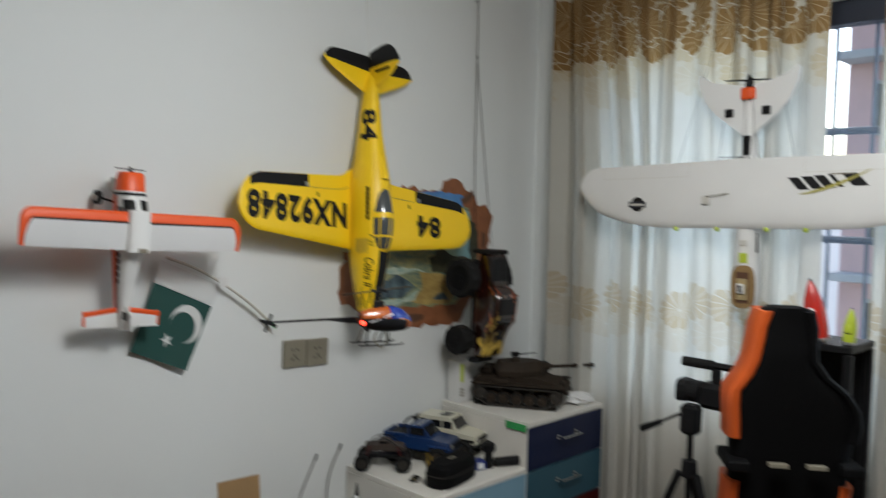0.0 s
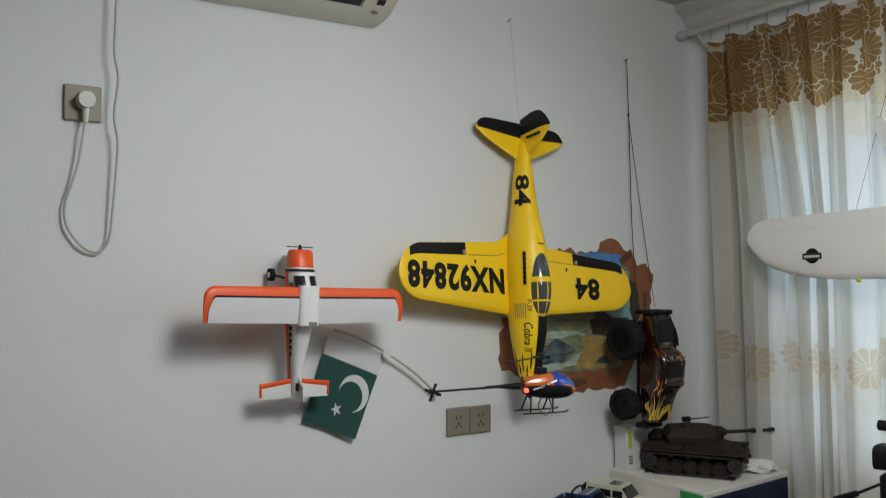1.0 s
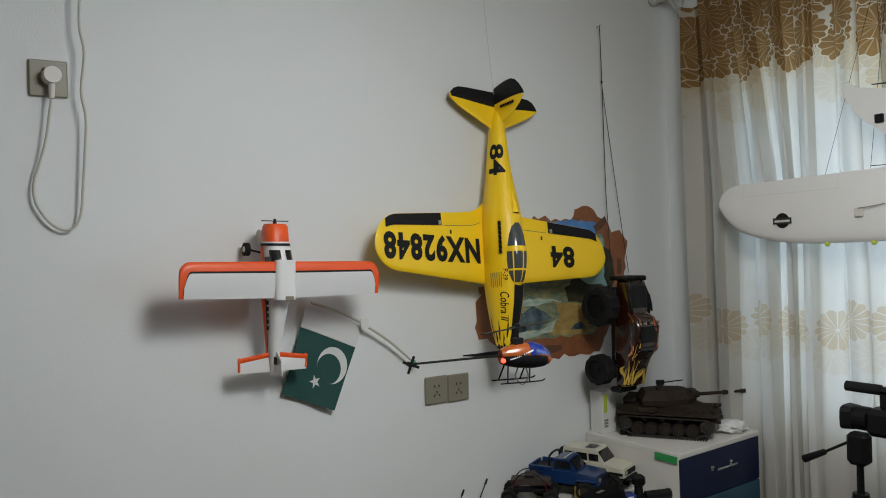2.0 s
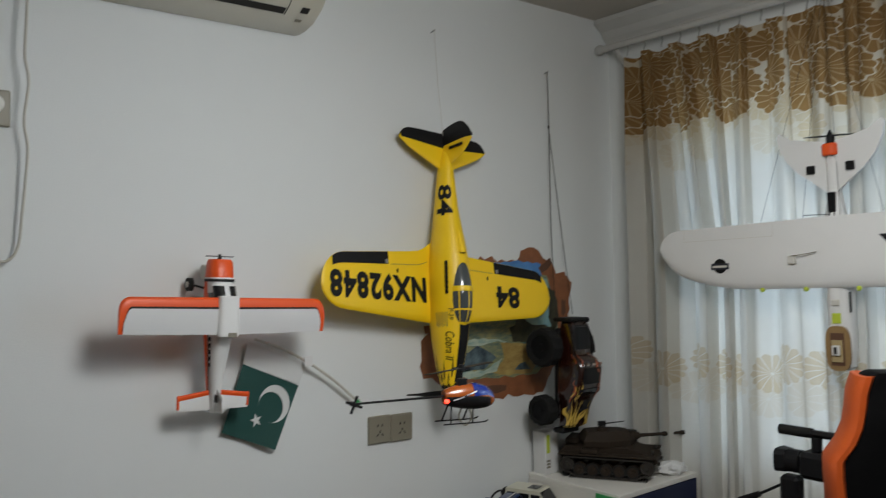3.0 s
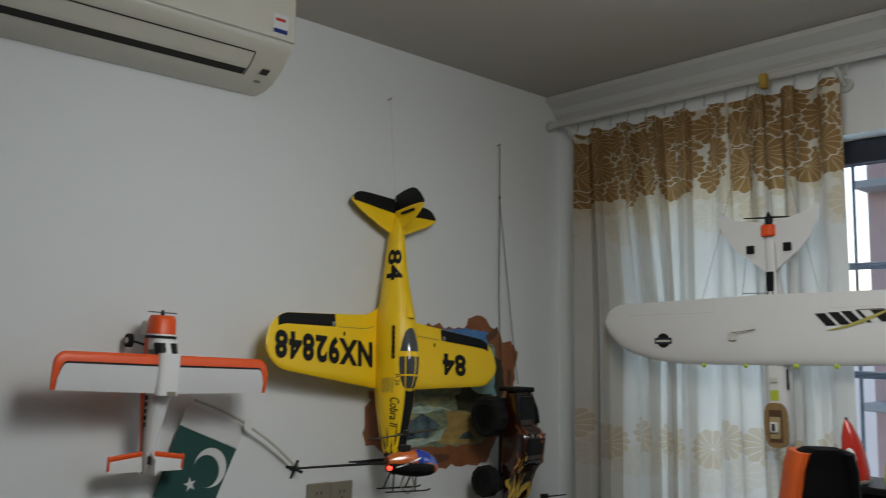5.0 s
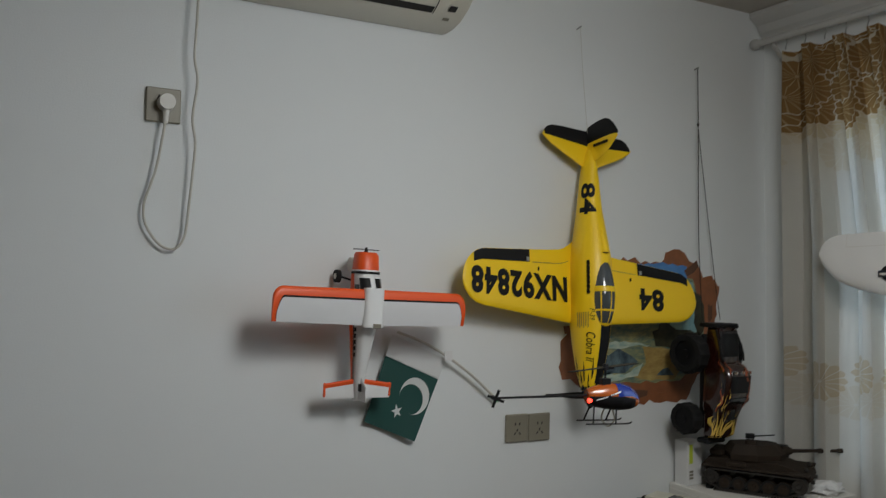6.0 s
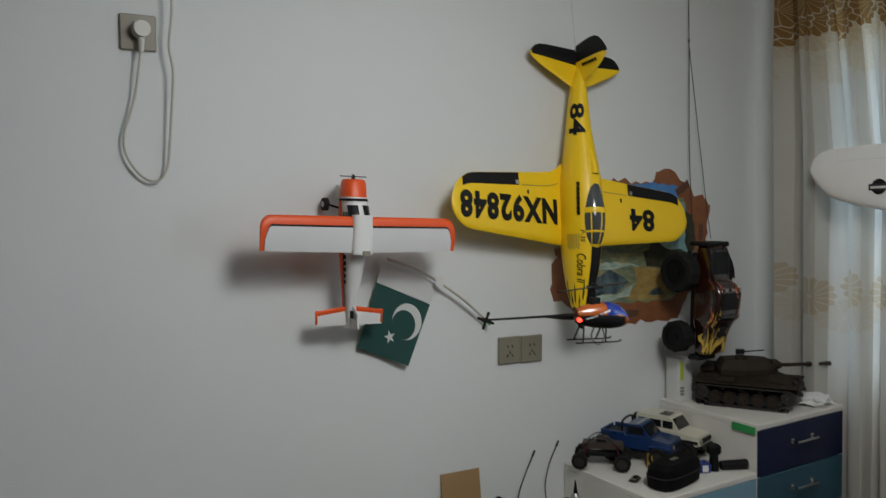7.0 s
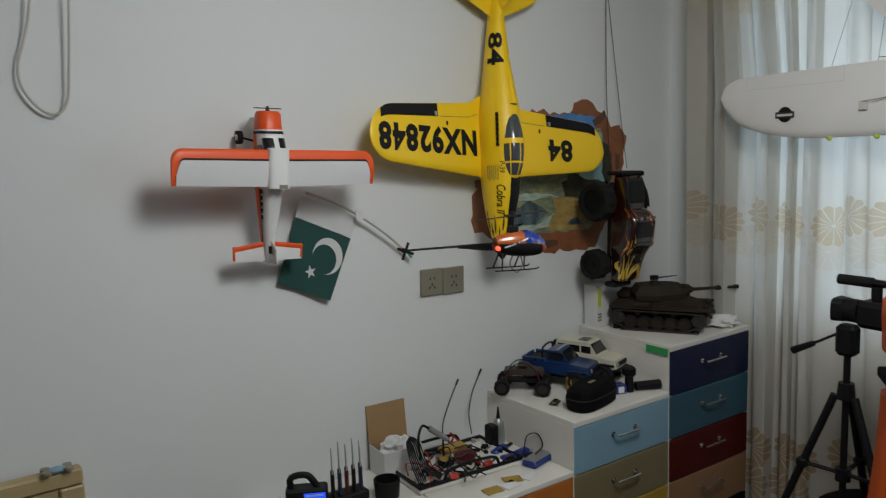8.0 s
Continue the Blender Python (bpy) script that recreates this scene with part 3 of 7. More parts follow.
# ---- air conditioner ----
def air_conditioner(m):
    ac = thing("air_conditioner", m, "white split air conditioner mounted high on the wall", "air conditioner")
    w = 0.80
    # section in depth (toward the room) and height
    sec = [(0.0, 0.0), (0.04, 0.002), (0.085, 0.012), (0.135, 0.04), (0.175, 0.078), (0.195, 0.094), (0.2, 0.11), (0.203, 0.2), (0.198, 0.262), (0.18, 0.28), (0.0, 0.285)]
    bm = bmesh.new()
    xs = [(-w, 0.03), (-w + 0.012, 0.0), (-0.012, 0.0), (0.0, 0.03)]
    rings = []
    for x, shrink in xs:
        cy, cz = 0.1, 0.14
        rings.append([Vector((x, -(cy + (d - cy) * (1 - shrink)), cz + (z - cz) * (1 - shrink))) for d, z in sec])
    loft(bm, rings)
    part("body", bm, M_AC, ac, smooth=True)

    def under(x, d, lift=0.0015):
        for (d0, z0), (d1, z1) in zip(sec, sec[1:]):
            if d0 <= d <= d1:
                t = (d - d0) / (d1 - d0)
                nrm = Vector((0, -(z1 - z0), -(d1 - d0))).normalized()
                nrm = Vector((0, nrm.y, nrm.z))
                return Vector((x, -d, z0 + t * (z1 - z0))) + nrm * lift
        return Vector((x, -d, 0))
    part("louvre", patch(bmesh.new(), lambda u, v: under(u, v, 0.004), -w + 0.05, -0.105, 0.126, 0.166, 6, 8), M_AC, ac)
    part("seam", patch(bmesh.new(), lambda u, v: under(u, v, 0.0045), -0.105, -0.102, 0.104, 0.168, 1, 8), M_HOLE, ac)
    part("outlet_gap", patch(bmesh.new(), lambda u, v: under(u, v, 0.002), -w + 0.06, -0.106, 0.104, 0.126, 6, 4), M_HOLE, ac)
    part("seam", patch(bmesh.new(), lambda u, v: under(u, v, 0.003), -w + 0.03, -0.104, 0.166, 0.169, 6, 1), M_HOLE, ac)
    part("front_panel", boxes(((-w + 0.006, -0.2085, 0.108), (-0.004, -0.2035, 0.262)), bevel=0.002), M_AC, ac)
    part("display", patch(bmesh.new(), lambda u, v: under(u, v, 0.003), -0.062, -0.038, 0.118, 0.136, 2, 2), M_HOLE, ac)
    part("button", patch(bmesh.new(), lambda u, v: under(u, v, 0.003), -0.064, -0.044, 0.088, 0.097, 2, 2), M_PLATE, ac)
    part("energy_label", boxes(((-0.075, -0.2095, 0.122), (-0.028, -0.2088, 0.178))), M_PAPER, ac, "white and blue energy label")
    part("label_print", boxes(((-0.068, -0.2102, 0.158), (-0.036, -0.2097, 0.166))), M_RED, ac)
    part("label_stripe", boxes(((-0.073, -0.2102, 0.124), (-0.03, -0.2097, 0.136))), M_BLUE_PLASTIC, ac)
    return ac


air_conditioner(pose(1.162, 2.097, 2.315))

# ---- sockets and cord ----
def wall_socket(m, pins, material=M_PLATE):
    s = thing("wall_socket", m, "square beige-grey wall socket plate", "socket", "sockets on the wall")
    part("plate", boxes(((-0.042, -0.009, -0.043), (0.042, 0, 0.043)), bevel=0.003), material, s)
    for x, z, w, h, r in pins:
        bm = bmesh.new()
        box(bm, (-w / 2, -0.0105, -h / 2), (w / 2, -0.0091, h / 2), m=pose(x, 0, z, 0, r, 0))
        part("slot", bm, M_HOLE, s)
    return s


five = [(-0.008, 0.013, 0.003, 0.008, 0), (0.008, 0.013, 0.003, 0.008, 0), (0, -0.006, 0.003, 0.008, 0), (-0.009, -0.016, 0.003, 0.009, 35), (0.009, -0.016, 0.003, 0.009, -35)]
wall_socket(pose(1.421, 2.1, 1.128, 0, 1.5, 0), five)
wall_socket(pose(1.506, 2.1, 1.124, 0, 1.5, 0), five)
so = wall_socket(pose(0.358, 2.1, 2.02, 0, 1.0, 0), [(-0.012, 0.02, 0.003, 0.01, 25)], M_PLATE)
so["label"] = "beige wall socket with a white plug pushed in"
plug = thing("power_cable", pose(0.358, 2.09, 2.02), "cream power cord with a round plug, hanging in a long loop", "cord")
bm = rod(bmesh.new(), (0.004, -0.034, 0.004), (0.004, -0.0015, 0.004), 0.019, 0.021, 20)
rod(bm, (0.004, -0.018, 0.0), (0.001, -0.02, -0.05), 0.009, 0.006, 12)
part("plug", bm, M_PLATE_LIGHT, plug, smooth=True)
path = [(0.001, -0.02, -0.045), (-0.006, -0.018, -0.09), (-0.016, -0.014, -0.15), (-0.03, -0.01, -0.2), (-0.044, -0.008, -0.245), (-0.042, -0.008, -0.29),
        (-0.02, -0.008, -0.33), (0.006, -0.008, -0.352), (0.033, -0.009, -0.352), (0.052, -0.012, -0.32), (0.06, -0.016, -0.25), (0.068, -0.02, -0.16),
        (0.072, -0.024, -0.09), (0.064, -0.028, -0.03), (0.074, -0.032, 0.06), (0.066, -0.034, 0.12), (0.07, -0.034, 0.2), (0.075, -0.03, 0.305)]
part("cord", cord(bmesh.new(), path, 0.0032, 8, 5), M_CORD, plug, smooth=True)

# ---- helper for wings ----
def wing_ring(x, y, z_le, z_te, thick, n=9, top=-1, camber=0.25, axis="x"):
    """An airfoil ring at span x: the chord runs from z_le to z_te, the thick side toward top."""
    up, down = [], []
    for k in range(n):
        t = 0.5 * (1 - math.cos(math.pi * k / (n - 1)))
        half = thick * (1.48 * math.sqrt(t) - 0.63 * t - 1.76 * t * t + 1.42 * t ** 3 - 0.51 * t ** 4) * 1.0
        z = z_le + (z_te - z_le) * t
        up.append(Vector((x, y + top * (half * (0.5 + camber) + 0.0008), z)))
        down.append(Vector((x, y - top * (half * (0.5 - camber) + 0.0008), z)))
    ring = up + down[::-1]
    return ring if axis == "x" else [Vector((p.y, p.x, p.z)) for p in ring]


def airfoil(t, thick):
    t = min(max(t, 0.0), 1.0)
    return thick * (1.48 * math.sqrt(t) - 0.63 * t - 1.76 * t * t + 1.42 * t ** 3 - 0.51 * t ** 4)


# ---- yellow racing aircraft, nose down, its top toward the room ----
def yellow_aircraft(m):
    a = thing("model_aircraft", m, "yellow foam racing model aircraft hung nose down on the wall", "model aircraft", "model aircraft")
    secs = [(-0.338, 0.024, 0.026, 0.0), (-0.32, 0.031, 0.034, 0.0), (-0.27, 0.041, 0.046, 0.0), (-0.2, 0.051, 0.062, -0.004), (-0.12, 0.057, 0.073, -0.006),
            (-0.03, 0.06, 0.077, -0.008), (0.05, 0.056, 0.072, -0.008), (0.11, 0.048, 0.06, -0.008), (0.2, 0.036, 0.044, -0.006), (0.3, 0.026, 0.034, -0.008),
            (0.355, 0.019, 0.027, -0.01), (0.385, 0.01, 0.016, -0.01), (0.396, 0.003, 0.006, -0.008)]

    def sec_at(z):
        for p, q in zip(secs, secs[1:]):
            if p[0] <= z <= q[0]:
                t = (z - p[0]) / (q[0] - p[0])
                return [p[k] + t * (q[k] - p[k]) for k in range(4)]
        return list(secs[0] if z < secs[0][0] else secs[-1])

    def skin(z, ang, lift=0.0012):
        """ang: degrees from the left flank (-x), 90 is the back (-y)."""
        _, rx, ry, cy = sec_at(z)
        c, s = math.cos(radians(ang)), math.sin(radians(ang))
        return Vector((-(rx + lift) * c, cy - (ry + lift) * s, z))

    bm = bmesh.new()
    fine = [secs[0][0] + (secs[-1][0] - secs[0][0]) * k / 40 for k in range(41)]
    rings = []
    for z in fine:
        _, rx, ry, cy = sec_at(z)
        rings.append(oval((0, cy, z), X, Y, rx, ry, 28))
    loft(bm, rings)
    fus = part("fuselage", bm, M_YELLOW, a, smooth=True)

    # nose: black spinner, propeller, jagged black nose paint
    bm = bmesh.new()
    loft(bm, [oval((0, 0, z), X, Y, r, r, 20) for z, r in ((-0.338, 0.025), (-0.35, 0.023), (-0.365, 0.018), (-0.38, 0.01), (-0.388, 0.003))])
    part("spinner", bm, M_BLACK, a, smooth=True)
    for s in (-1, 1):
        bm = bmesh.new()
        rings = []
        for k in range(9):
            t = k / 8
            r = 0.018 + 0.145 * t
            chord = 0.008 + 0.02 * math.sin(math.pi * min(1, 0.25 + t * 0.75)) * (1 - 0.3 * t)
            tw = radians(55 - 38 * t) * s
            d = Vector((0, math.cos(tw), math.sin(tw)))
            nn = Vector((0, -math.sin(tw), math.cos(tw)))
            rings.append([p for p in oval((s * r, 0, -0.352), d, nn, chord / 2, 0.0018, 8)])
        loft(bm, rings)
        part("propeller_blade", bm, M_BLACK, a)
    bm = bmesh.new()
    for k in range(14):
        a0 = -60 + k * 18
        ln = (0.085, 0.05, 0.1, 0.06)[k % 4]
        vs = [bm.verts.new(skin(-0.337, a0)), bm.verts.new(skin(-0.337, a0 + 18)), bm.verts.new(skin(-0.337 + ln * 0.5, a0 + 14)), bm.verts.new(skin(-0.337 + ln, a0 + 10)), bm.verts.new(skin(-0.337 + ln * 0.5, a0 + 5))]
        bm.faces.new(vs)
    part("nose_flames", bm, M_DECAL, a, "jagged black nose paint")
    bm = patch(bmesh.new(), lambda u, v: skin(u, v), -0.337, -0.15, 74, 118, 14, 6)
    part("glare_panel", bm, M_DECAL, a, "matt black panel ahead of the canopy")

    # canopy
    bm = bmesh.new()
    rings = []
    for k in range(13):
        t = k / 12
        z = -0.158 + 0.225 * t
        hgt = 0.047 * math.sin(math.pi * min(1, t * 1.0 + 0.02)) ** 0.55 * (1 - 0.35 * t)
        wid = 0.041 * (math.sin(math.pi * min(0.98, t + 0.02)) ** 0.4) * (1 - 0.25 * t)
        rings.append([Vector((wid * math.cos(math.pi * j / 12), -0.06 - hgt * math.sin(math.pi * j / 12) * 1.0, z)) for j in range(13)])
    loft(bm, rings, closed=False, caps=False)
    canopy = part("canopy", bm, M_CANOPY, a, "smoked canopy with yellow frames", smooth=True)

    def over(t, ang, lift=0.0015):
        z = -0.158 + 0.225 * t
        hgt = 0.047 * math.sin(math.pi * min(1, t + 0.02)) ** 0.55 * (1 - 0.35 * t) + lift
        wid = 0.041 * (math.sin(math.pi * min(0.98, t + 0.02)) ** 0.4) * (1 - 0.25 * t) + lift
        return Vector((wid * math.cos(ang), -0.06 - hgt * math.sin(ang), z))
    for t0, t1 in ((0.0, 0.05), (0.2, 0.225), (0.45, 0.52), (0.95, 1.0)):
        part("canopy_frame", patch(bmesh.new(), lambda u, v: over(u, v), t0, t1, 0.02, math.pi - 0.02, 2, 14), M_YELLOW, canopy)
    for ang in (0.75, 1.57, 2.4):
        part("canopy_frame", patch(bmesh.new(), lambda u, v: over(u, v), 0.03, 0.47, ang - 0.05, ang + 0.05, 12, 1), M_YELLOW, canopy)
    part("scoop", loft(bmesh.new(), [oval((0, -0.07 + 0.012 * t, 0.06 + 0.07 * t), X, Y, 0.014 * (1 - 0.6 * t), 0.02 * (1 - 0.55 * t), 14) for t in (0, 0.3, 0.6, 1)]), M_YELLOW, a, smooth=True)
    part("scoop_mouth", loft(bmesh.new(), [oval((0, -0.07, 0.0585), X, Y, 0.011, 0.014, 14), oval((0, -0.07, 0.0595), X, Y, 0.011, 0.014, 14)]), M_HOLE, a)
    # exhaust stubs on the visible flank
    for k in range(7):
        z = -0.06 + 0.014 * k
        p = skin(z, 38, 0)
        part("exhaust_stub", rod(bmesh.new(), p, p + Vector((-0.004, -0.003, 0.011)), 0.0048, 0.0044, 8), M_BLACK, a)

    # wings
    half = 0.452

    def chord_at(s):
        le = -0.146 + 0.038 * s
        te = 0.082 - 0.045 * s + 0.06 * (max(0.0, 0.24 - s) / 0.24) ** 2
        if s > 0.84:
            t = (s - 0.84) / 0.16
            round_off = 1 - math.sqrt(max(0.0, 1 - t * t))
            mid = -0.045
            le = le + (mid - le) * round_off
            te = te + (mid - te) * round_off
        return le, te, 0.034 - 0.02 * s

    def wing_y(s):
        return 0.036 - 0.04 * s

    for side in (-1, 1):
        rings = []
        for s in (0.06, 0.09, 0.12, 0.16, 0.2, 0.3, 0.5, 0.7, 0.84, 0.89, 0.93, 0.96, 0.98, 0.992, 0.999):
            le, te, th = chord_at(s)
            rings.append(wing_ring(side * half * s, wing_y(s), le, te, th * (0.3 + 0.7 * min(1, (te - le) / 0.08)), 11))
        bm = bmesh.new()
        loft(bm, rings)
        w = part("wing", bm, M_YELLOW, a, smooth=True)

        def top(x, z, lift=0.0016):
            s = min(0.98, abs(x) / half)
            le, te, th = chord_at(s)
            return Vector((x, wing_y(s) - 0.75 * airfoil((z - le) / (te - le), th) - 0.0008 - lift, z))

        def flap(u, v):
            s = u
            le, te, th = chord_at(s)
            z = le + (te - le) * v
            return top(side * half * s, z)
        lo, hi = (0.47, 0.92)
        part("aileron", patch(bmesh.new(), flap, lo, hi, 0.80, 0.995, 14, 4), M_DECAL, w, "black aileron")
        part("control_horn", boxes((top(side * half * (lo + 0.02), 0.028) + Vector((-0.004, -0.004, -0.004)), top(side * half * (lo + 0.02), 0.028) + Vector((0.004, 0.001, 0.008)))), M_STEEL, w)
        part("linkage_cover", boxes((top(side * half * 0.4, 0.0) + Vector((-0.002, -0.002, 0)), top(side * half * 0.4, 0.0) + Vector((0.002, 0.0008, 0.011)))), M_DECAL, w)
        bm = patch(bmesh.new(), lambda u, v: flap(u, v), 0.13, 0.45, 0.795, 0.803, 8, 1)
        part("flap_seam", bm, M_OLIVE, w)
        if side < 0:
            decal("marking", "NX92848", lambda u, v: top(-0.248 - u, -0.045 - v), M_DECAL, w, 0.079, bold=0.046, spread=1.14, width=0.357)
        else:
            decal("marking", "84", lambda u, v: top(0.262 - u, -0.052 - v), M_DECAL, w, 0.07, bold=0.042, spread=1.1, width=0.1)

    # tail
    for side in (-1, 1):
        rings = []
        for s in (0.01, 0.3, 0.6, 0.82, 0.92, 0.97, 0.995):
            le, te = 0.322 + 0.078 * s, 0.425 + 0.006 * s
            if s > 0.6:
                t = max(0, s - 0.74) / 0.26
                q = 1 - math.sqrt(max(0, 1 - t * t))
                le, te = le + (0.415 - le) * q * 0.9, te + (0.412 - te) * q * 0.9
            rings.append(wing_ring(side * 0.176 * s, -0.005, le, te, 0.012, 8, camber=0))
        part("tailplane", loft(bmesh.new(), rings), M_YELLOW, a, smooth=True)
        rings = []
        for s in (0.02, 0.3, 0.6, 0.8, 0.9, 0.97):
            q = 0.0 if s < 0.7 else (1 - math.sqrt(max(0, 1 - ((s - 0.7) / 0.28) ** 2)))
            rings.append(wing_ring(side * 0.176 * s, -0.005, 0.398 + 0.012 * s, 0.448 - 0.03 * q, 0.0155, 7, camber=0))
        part("elevator", loft(bmesh.new(), rings), M_DECAL, a, "black elevator")
    # fin stands out toward the room
    rings = []
    for k in range(9):
        t = k / 8
        y = -0.004 - 0.135 * t
        le = 0.335 + 0.045 * t + 0.022 * (max(0, t - 0.6) / 0.4) ** 2
        te = 0.44 + 0.004 * math.sin(math.pi * t) - 0.034 * (max(0, t - 0.6) / 0.4) ** 2
        rings.append([Vector((p.y * 1.0, y, p.z)) for p in wing_ring(0, 0, le, te, 0.02 * (1 - 0.5 * t), 8, camber=0)])
    part("fin", loft(bmesh.new(), rings), M_YELLOW, a, smooth=True)
    rings = []
    for k in range(9):
        t = k / 8
        y = -0.003 - 0.137 * t
        te = 0.46 + 0.01 * math.sin(math.pi * t) - 0.04 * (max(0, t - 0.6) / 0.4) ** 2
        rings.append([Vector((p.y, y, p.z)) for p in wing_ring(0, 0, 0.405 + 0.004 * t, te, 0.024 * (1 - 0.45 * t), 7, camber=0)])
    part("rudder", loft(bmesh.new(), rings), M_DECAL, a, "black rounded rudder")
    for k in range(6):
        part("fin_marking", boxes(((-0.0125, -0.05 - 0.011 * k, 0.388), (-0.0075, -0.045 - 0.011 * k, 0.396))), M_DECAL, a)

    # markings on the flank
    decal("marking", "84", lambda u, v: skin(0.228 - u, 38 + math.degrees(v / 0.045)), M_DECAL, a, 0.058, bold=0.03, spread=1.04, width=0.098)
    decal("marking", "Cobra II", lambda u, v: skin(-0.215 - u, 45 + math.degrees(v / 0.055)), M_DECAL, a, 0.026, bold=0.008, shear=0.3, width=0.085)
    decal("marking", "P-39", lambda u, v: skin(-0.122 - u, 48 + math.degrees(v / 0.055)), M_DECAL, a, 0.013, shear=0.2)
    for k in range(6):
        part("small_print", patch(bmesh.new(), lambda u, v: skin(u, v), -0.155 - 0.004 * (k % 2), -0.115, 6 + 6 * k, 8 + 6 * k, 4, 1), M_OLIVE, a)
    return a


yellow = yellow_aircraft(pose(1.634, 2.008, 1.6, -7.5, 5.3, 0) @ Matrix.Diagonal((1.034, 1.034, 1.055, 1)))
line = thing("hanging_line", pose(1.66, 2.098, 2.41), "thin pale thread from a nail, holding the yellow aircraft", "thread")
part("nail", rod(bmesh.new(), (0, 0, 0), (0, -0.022, 0.004), 0.0022, 0.0028, 8), M_STEEL, line)
part("thread", cord(bmesh.new(), [(0, -0.018, 0), (-0.015, -0.05, -0.17), (-0.03, -0.09, -0.36)], 0.0007, 5, 4), M_CORD, line)

# ---- orange and white high-wing aircraft, nose up, its wing toward the room ----
def orange_aircraft(m):
    a = thing("model_aircraft", m, "white and orange high-wing foam aircraft hung nose up", "model aircraft", "model aircraft")
    # fuselage behind the wing; the depth grows toward the wall (+y)
    secs = [(0.128, 0.027, 0.026, 0.052), (0.12, 0.031, 0.031, 0.05), (0.08, 0.033, 0.036, 0.05), (0.055, 0.034, 0.043, 0.046), (0.03, 0.034, 0.05, 0.041), (-0.06, 0.033, 0.05, 0.042),
            (-0.09, 0.028, 0.042, 0.048), (-0.16, 0.021, 0.031, 0.056), (-0.245, 0.0125, 0.021, 0.064), (-0.275, 0.008, 0.016, 0.068)]
    rings = [oval((0, cy, z), X, Y, rx, ry, 24, 2.7) for z, rx, ry, cy in secs]
    part("fuselage", loft(bmesh.new(), rings[2:]), M_WHITE_FOAM, a, smooth=True)
    part("cowl", loft(bmesh.new(), rings[:3]), M_ORANGE, a, "orange engine cowl", smooth=True)

    def flank(z, ang, lift=0.001):
        for p, q in zip(secs, secs[1:]):
            if q[0] <= z <= p[0]:
                t = (z - p[0]) / (q[0] - p[0])
                _, rx, ry, cy = [p[k] + t * (q[k] - p[k]) for k in range(4)]
                x, s = math.cos(radians(ang)), math.sin(radians(ang))
                e = 2 / 2.7
                return Vector((-(rx + lift) * math.copysign(abs(x) ** e, x), cy - (ry + lift) * math.copysign(abs(s) ** e, s), z))
        return Vector((0, 0.05, z))
    part("cowl_stripe", patch(bmesh.new(), lambda u, v: flank(u, v, 0.0016), 0.076, 0.069, -20, 200, 2, 20), M_DECAL, a)
    part("flank_stripe", patch(bmesh.new(), lambda u, v: flank(u, v), 0.075, -0.25, -60, 2, 24, 5), M_ORANGE, a, "orange stripe along the flank")
    part("flank_line", patch(bmesh.new(), lambda u, v: flank(u, v), 0.04, -0.24, 4, 9, 24, 1), M_DECAL, a)
    for s0, s1 in ((34, 84), (96, 146)):
        part("windshield", patch(bmesh.new(), lambda u, v: flank(u, v, 0.0018), 0.058, 0.028, s0, s1, 4, 6), M_DARKGLASS, a)
    part("side_window", patch(bmesh.new(), lambda u, v: flank(u, v, 0.0018), 0.04, 0.0, 8, 30, 4, 3), M_DARKGLASS, a)
    for k in range(5):
        part("small_print", patch(bmesh.new(), lambda u, v: flank(u, v, 0.002), -0.075 - 0.017 * k, -0.086 - 0.017 * k, 12, 24, 2, 2), M_DECAL, a)
    # propeller, edge on
    bm = rod(bmesh.new(), (0, 0.052, 0.128), (0, 0.052, 0.142), 0.006, 0.003, 12)
    part("spinner", bm, M_BLACK, a)
    for s in (-1, 1):
        rings = [oval((s * (0.004 + 0.033 * t), 0.052, 0.136), Y, Z, 0.006 * (0.6 + math.sin(math.pi * t) * 0.6), 0.0014, 8) for t in (0, 0.25, 0.5, 0.75, 1)]
        part("propeller_blade", loft(bmesh.new(), rings), M_BLACK, a)
    # wing: orange leading edge and tips, thin black line, white panel
    half = 0.272

    def wing_piece(name, mat, f0, f1, s0, s1, lift, label=""):
        rings = []
        n = 44
        for k in range(n + 1):
            s = s0 + (s1 - s0) * k / n
            le, te = 0.028, -0.068 + 0.006 * abs(s)
            edge = abs(s)
            if edge > 0.9:
                t = (edge - 0.9) / 0.1
                le -= 0.03 * (1 - math.sqrt(max(0, 1 - t * t)))
            z0, z1 = le + (te - le) * f0(edge), le + (te - le) * f1
            y = -0.006 - 0.012 * edge
            row = []
            for j in range(7):
                t = f0(edge) + (f1 - f0(edge)) * j / 6
                row.append(Vector((half * s, y - 0.75 * airfoil(t, 0.02) - lift, le + (te - le) * t)))
            rings.append(row)
        bm = bmesh.new()
        loft(bm, rings, closed=False, caps=False)
        return part(name, bm, mat, a, label, smooth=True)

    rings = []
    for k in range(61):
        s = math.sin(math.pi / 2 * (-1 + 2 * k / 60))
        e = abs(s)
        le, te = 0.028, -0.068 + 0.006 * e
        if e > 0.9:
            t = (e - 0.9) / 0.1
            le -= 0.03 * (1 - math.sqrt(max(0, 1 - t * t)))
        rings.append(wing_ring(half * s, -0.006 - 0.012 * e, le, te, 0.02, 10))
    wing = part("wing", loft(bmesh.new(), rings), M_ORANGE, a, "orange-edged wing", smooth=True)
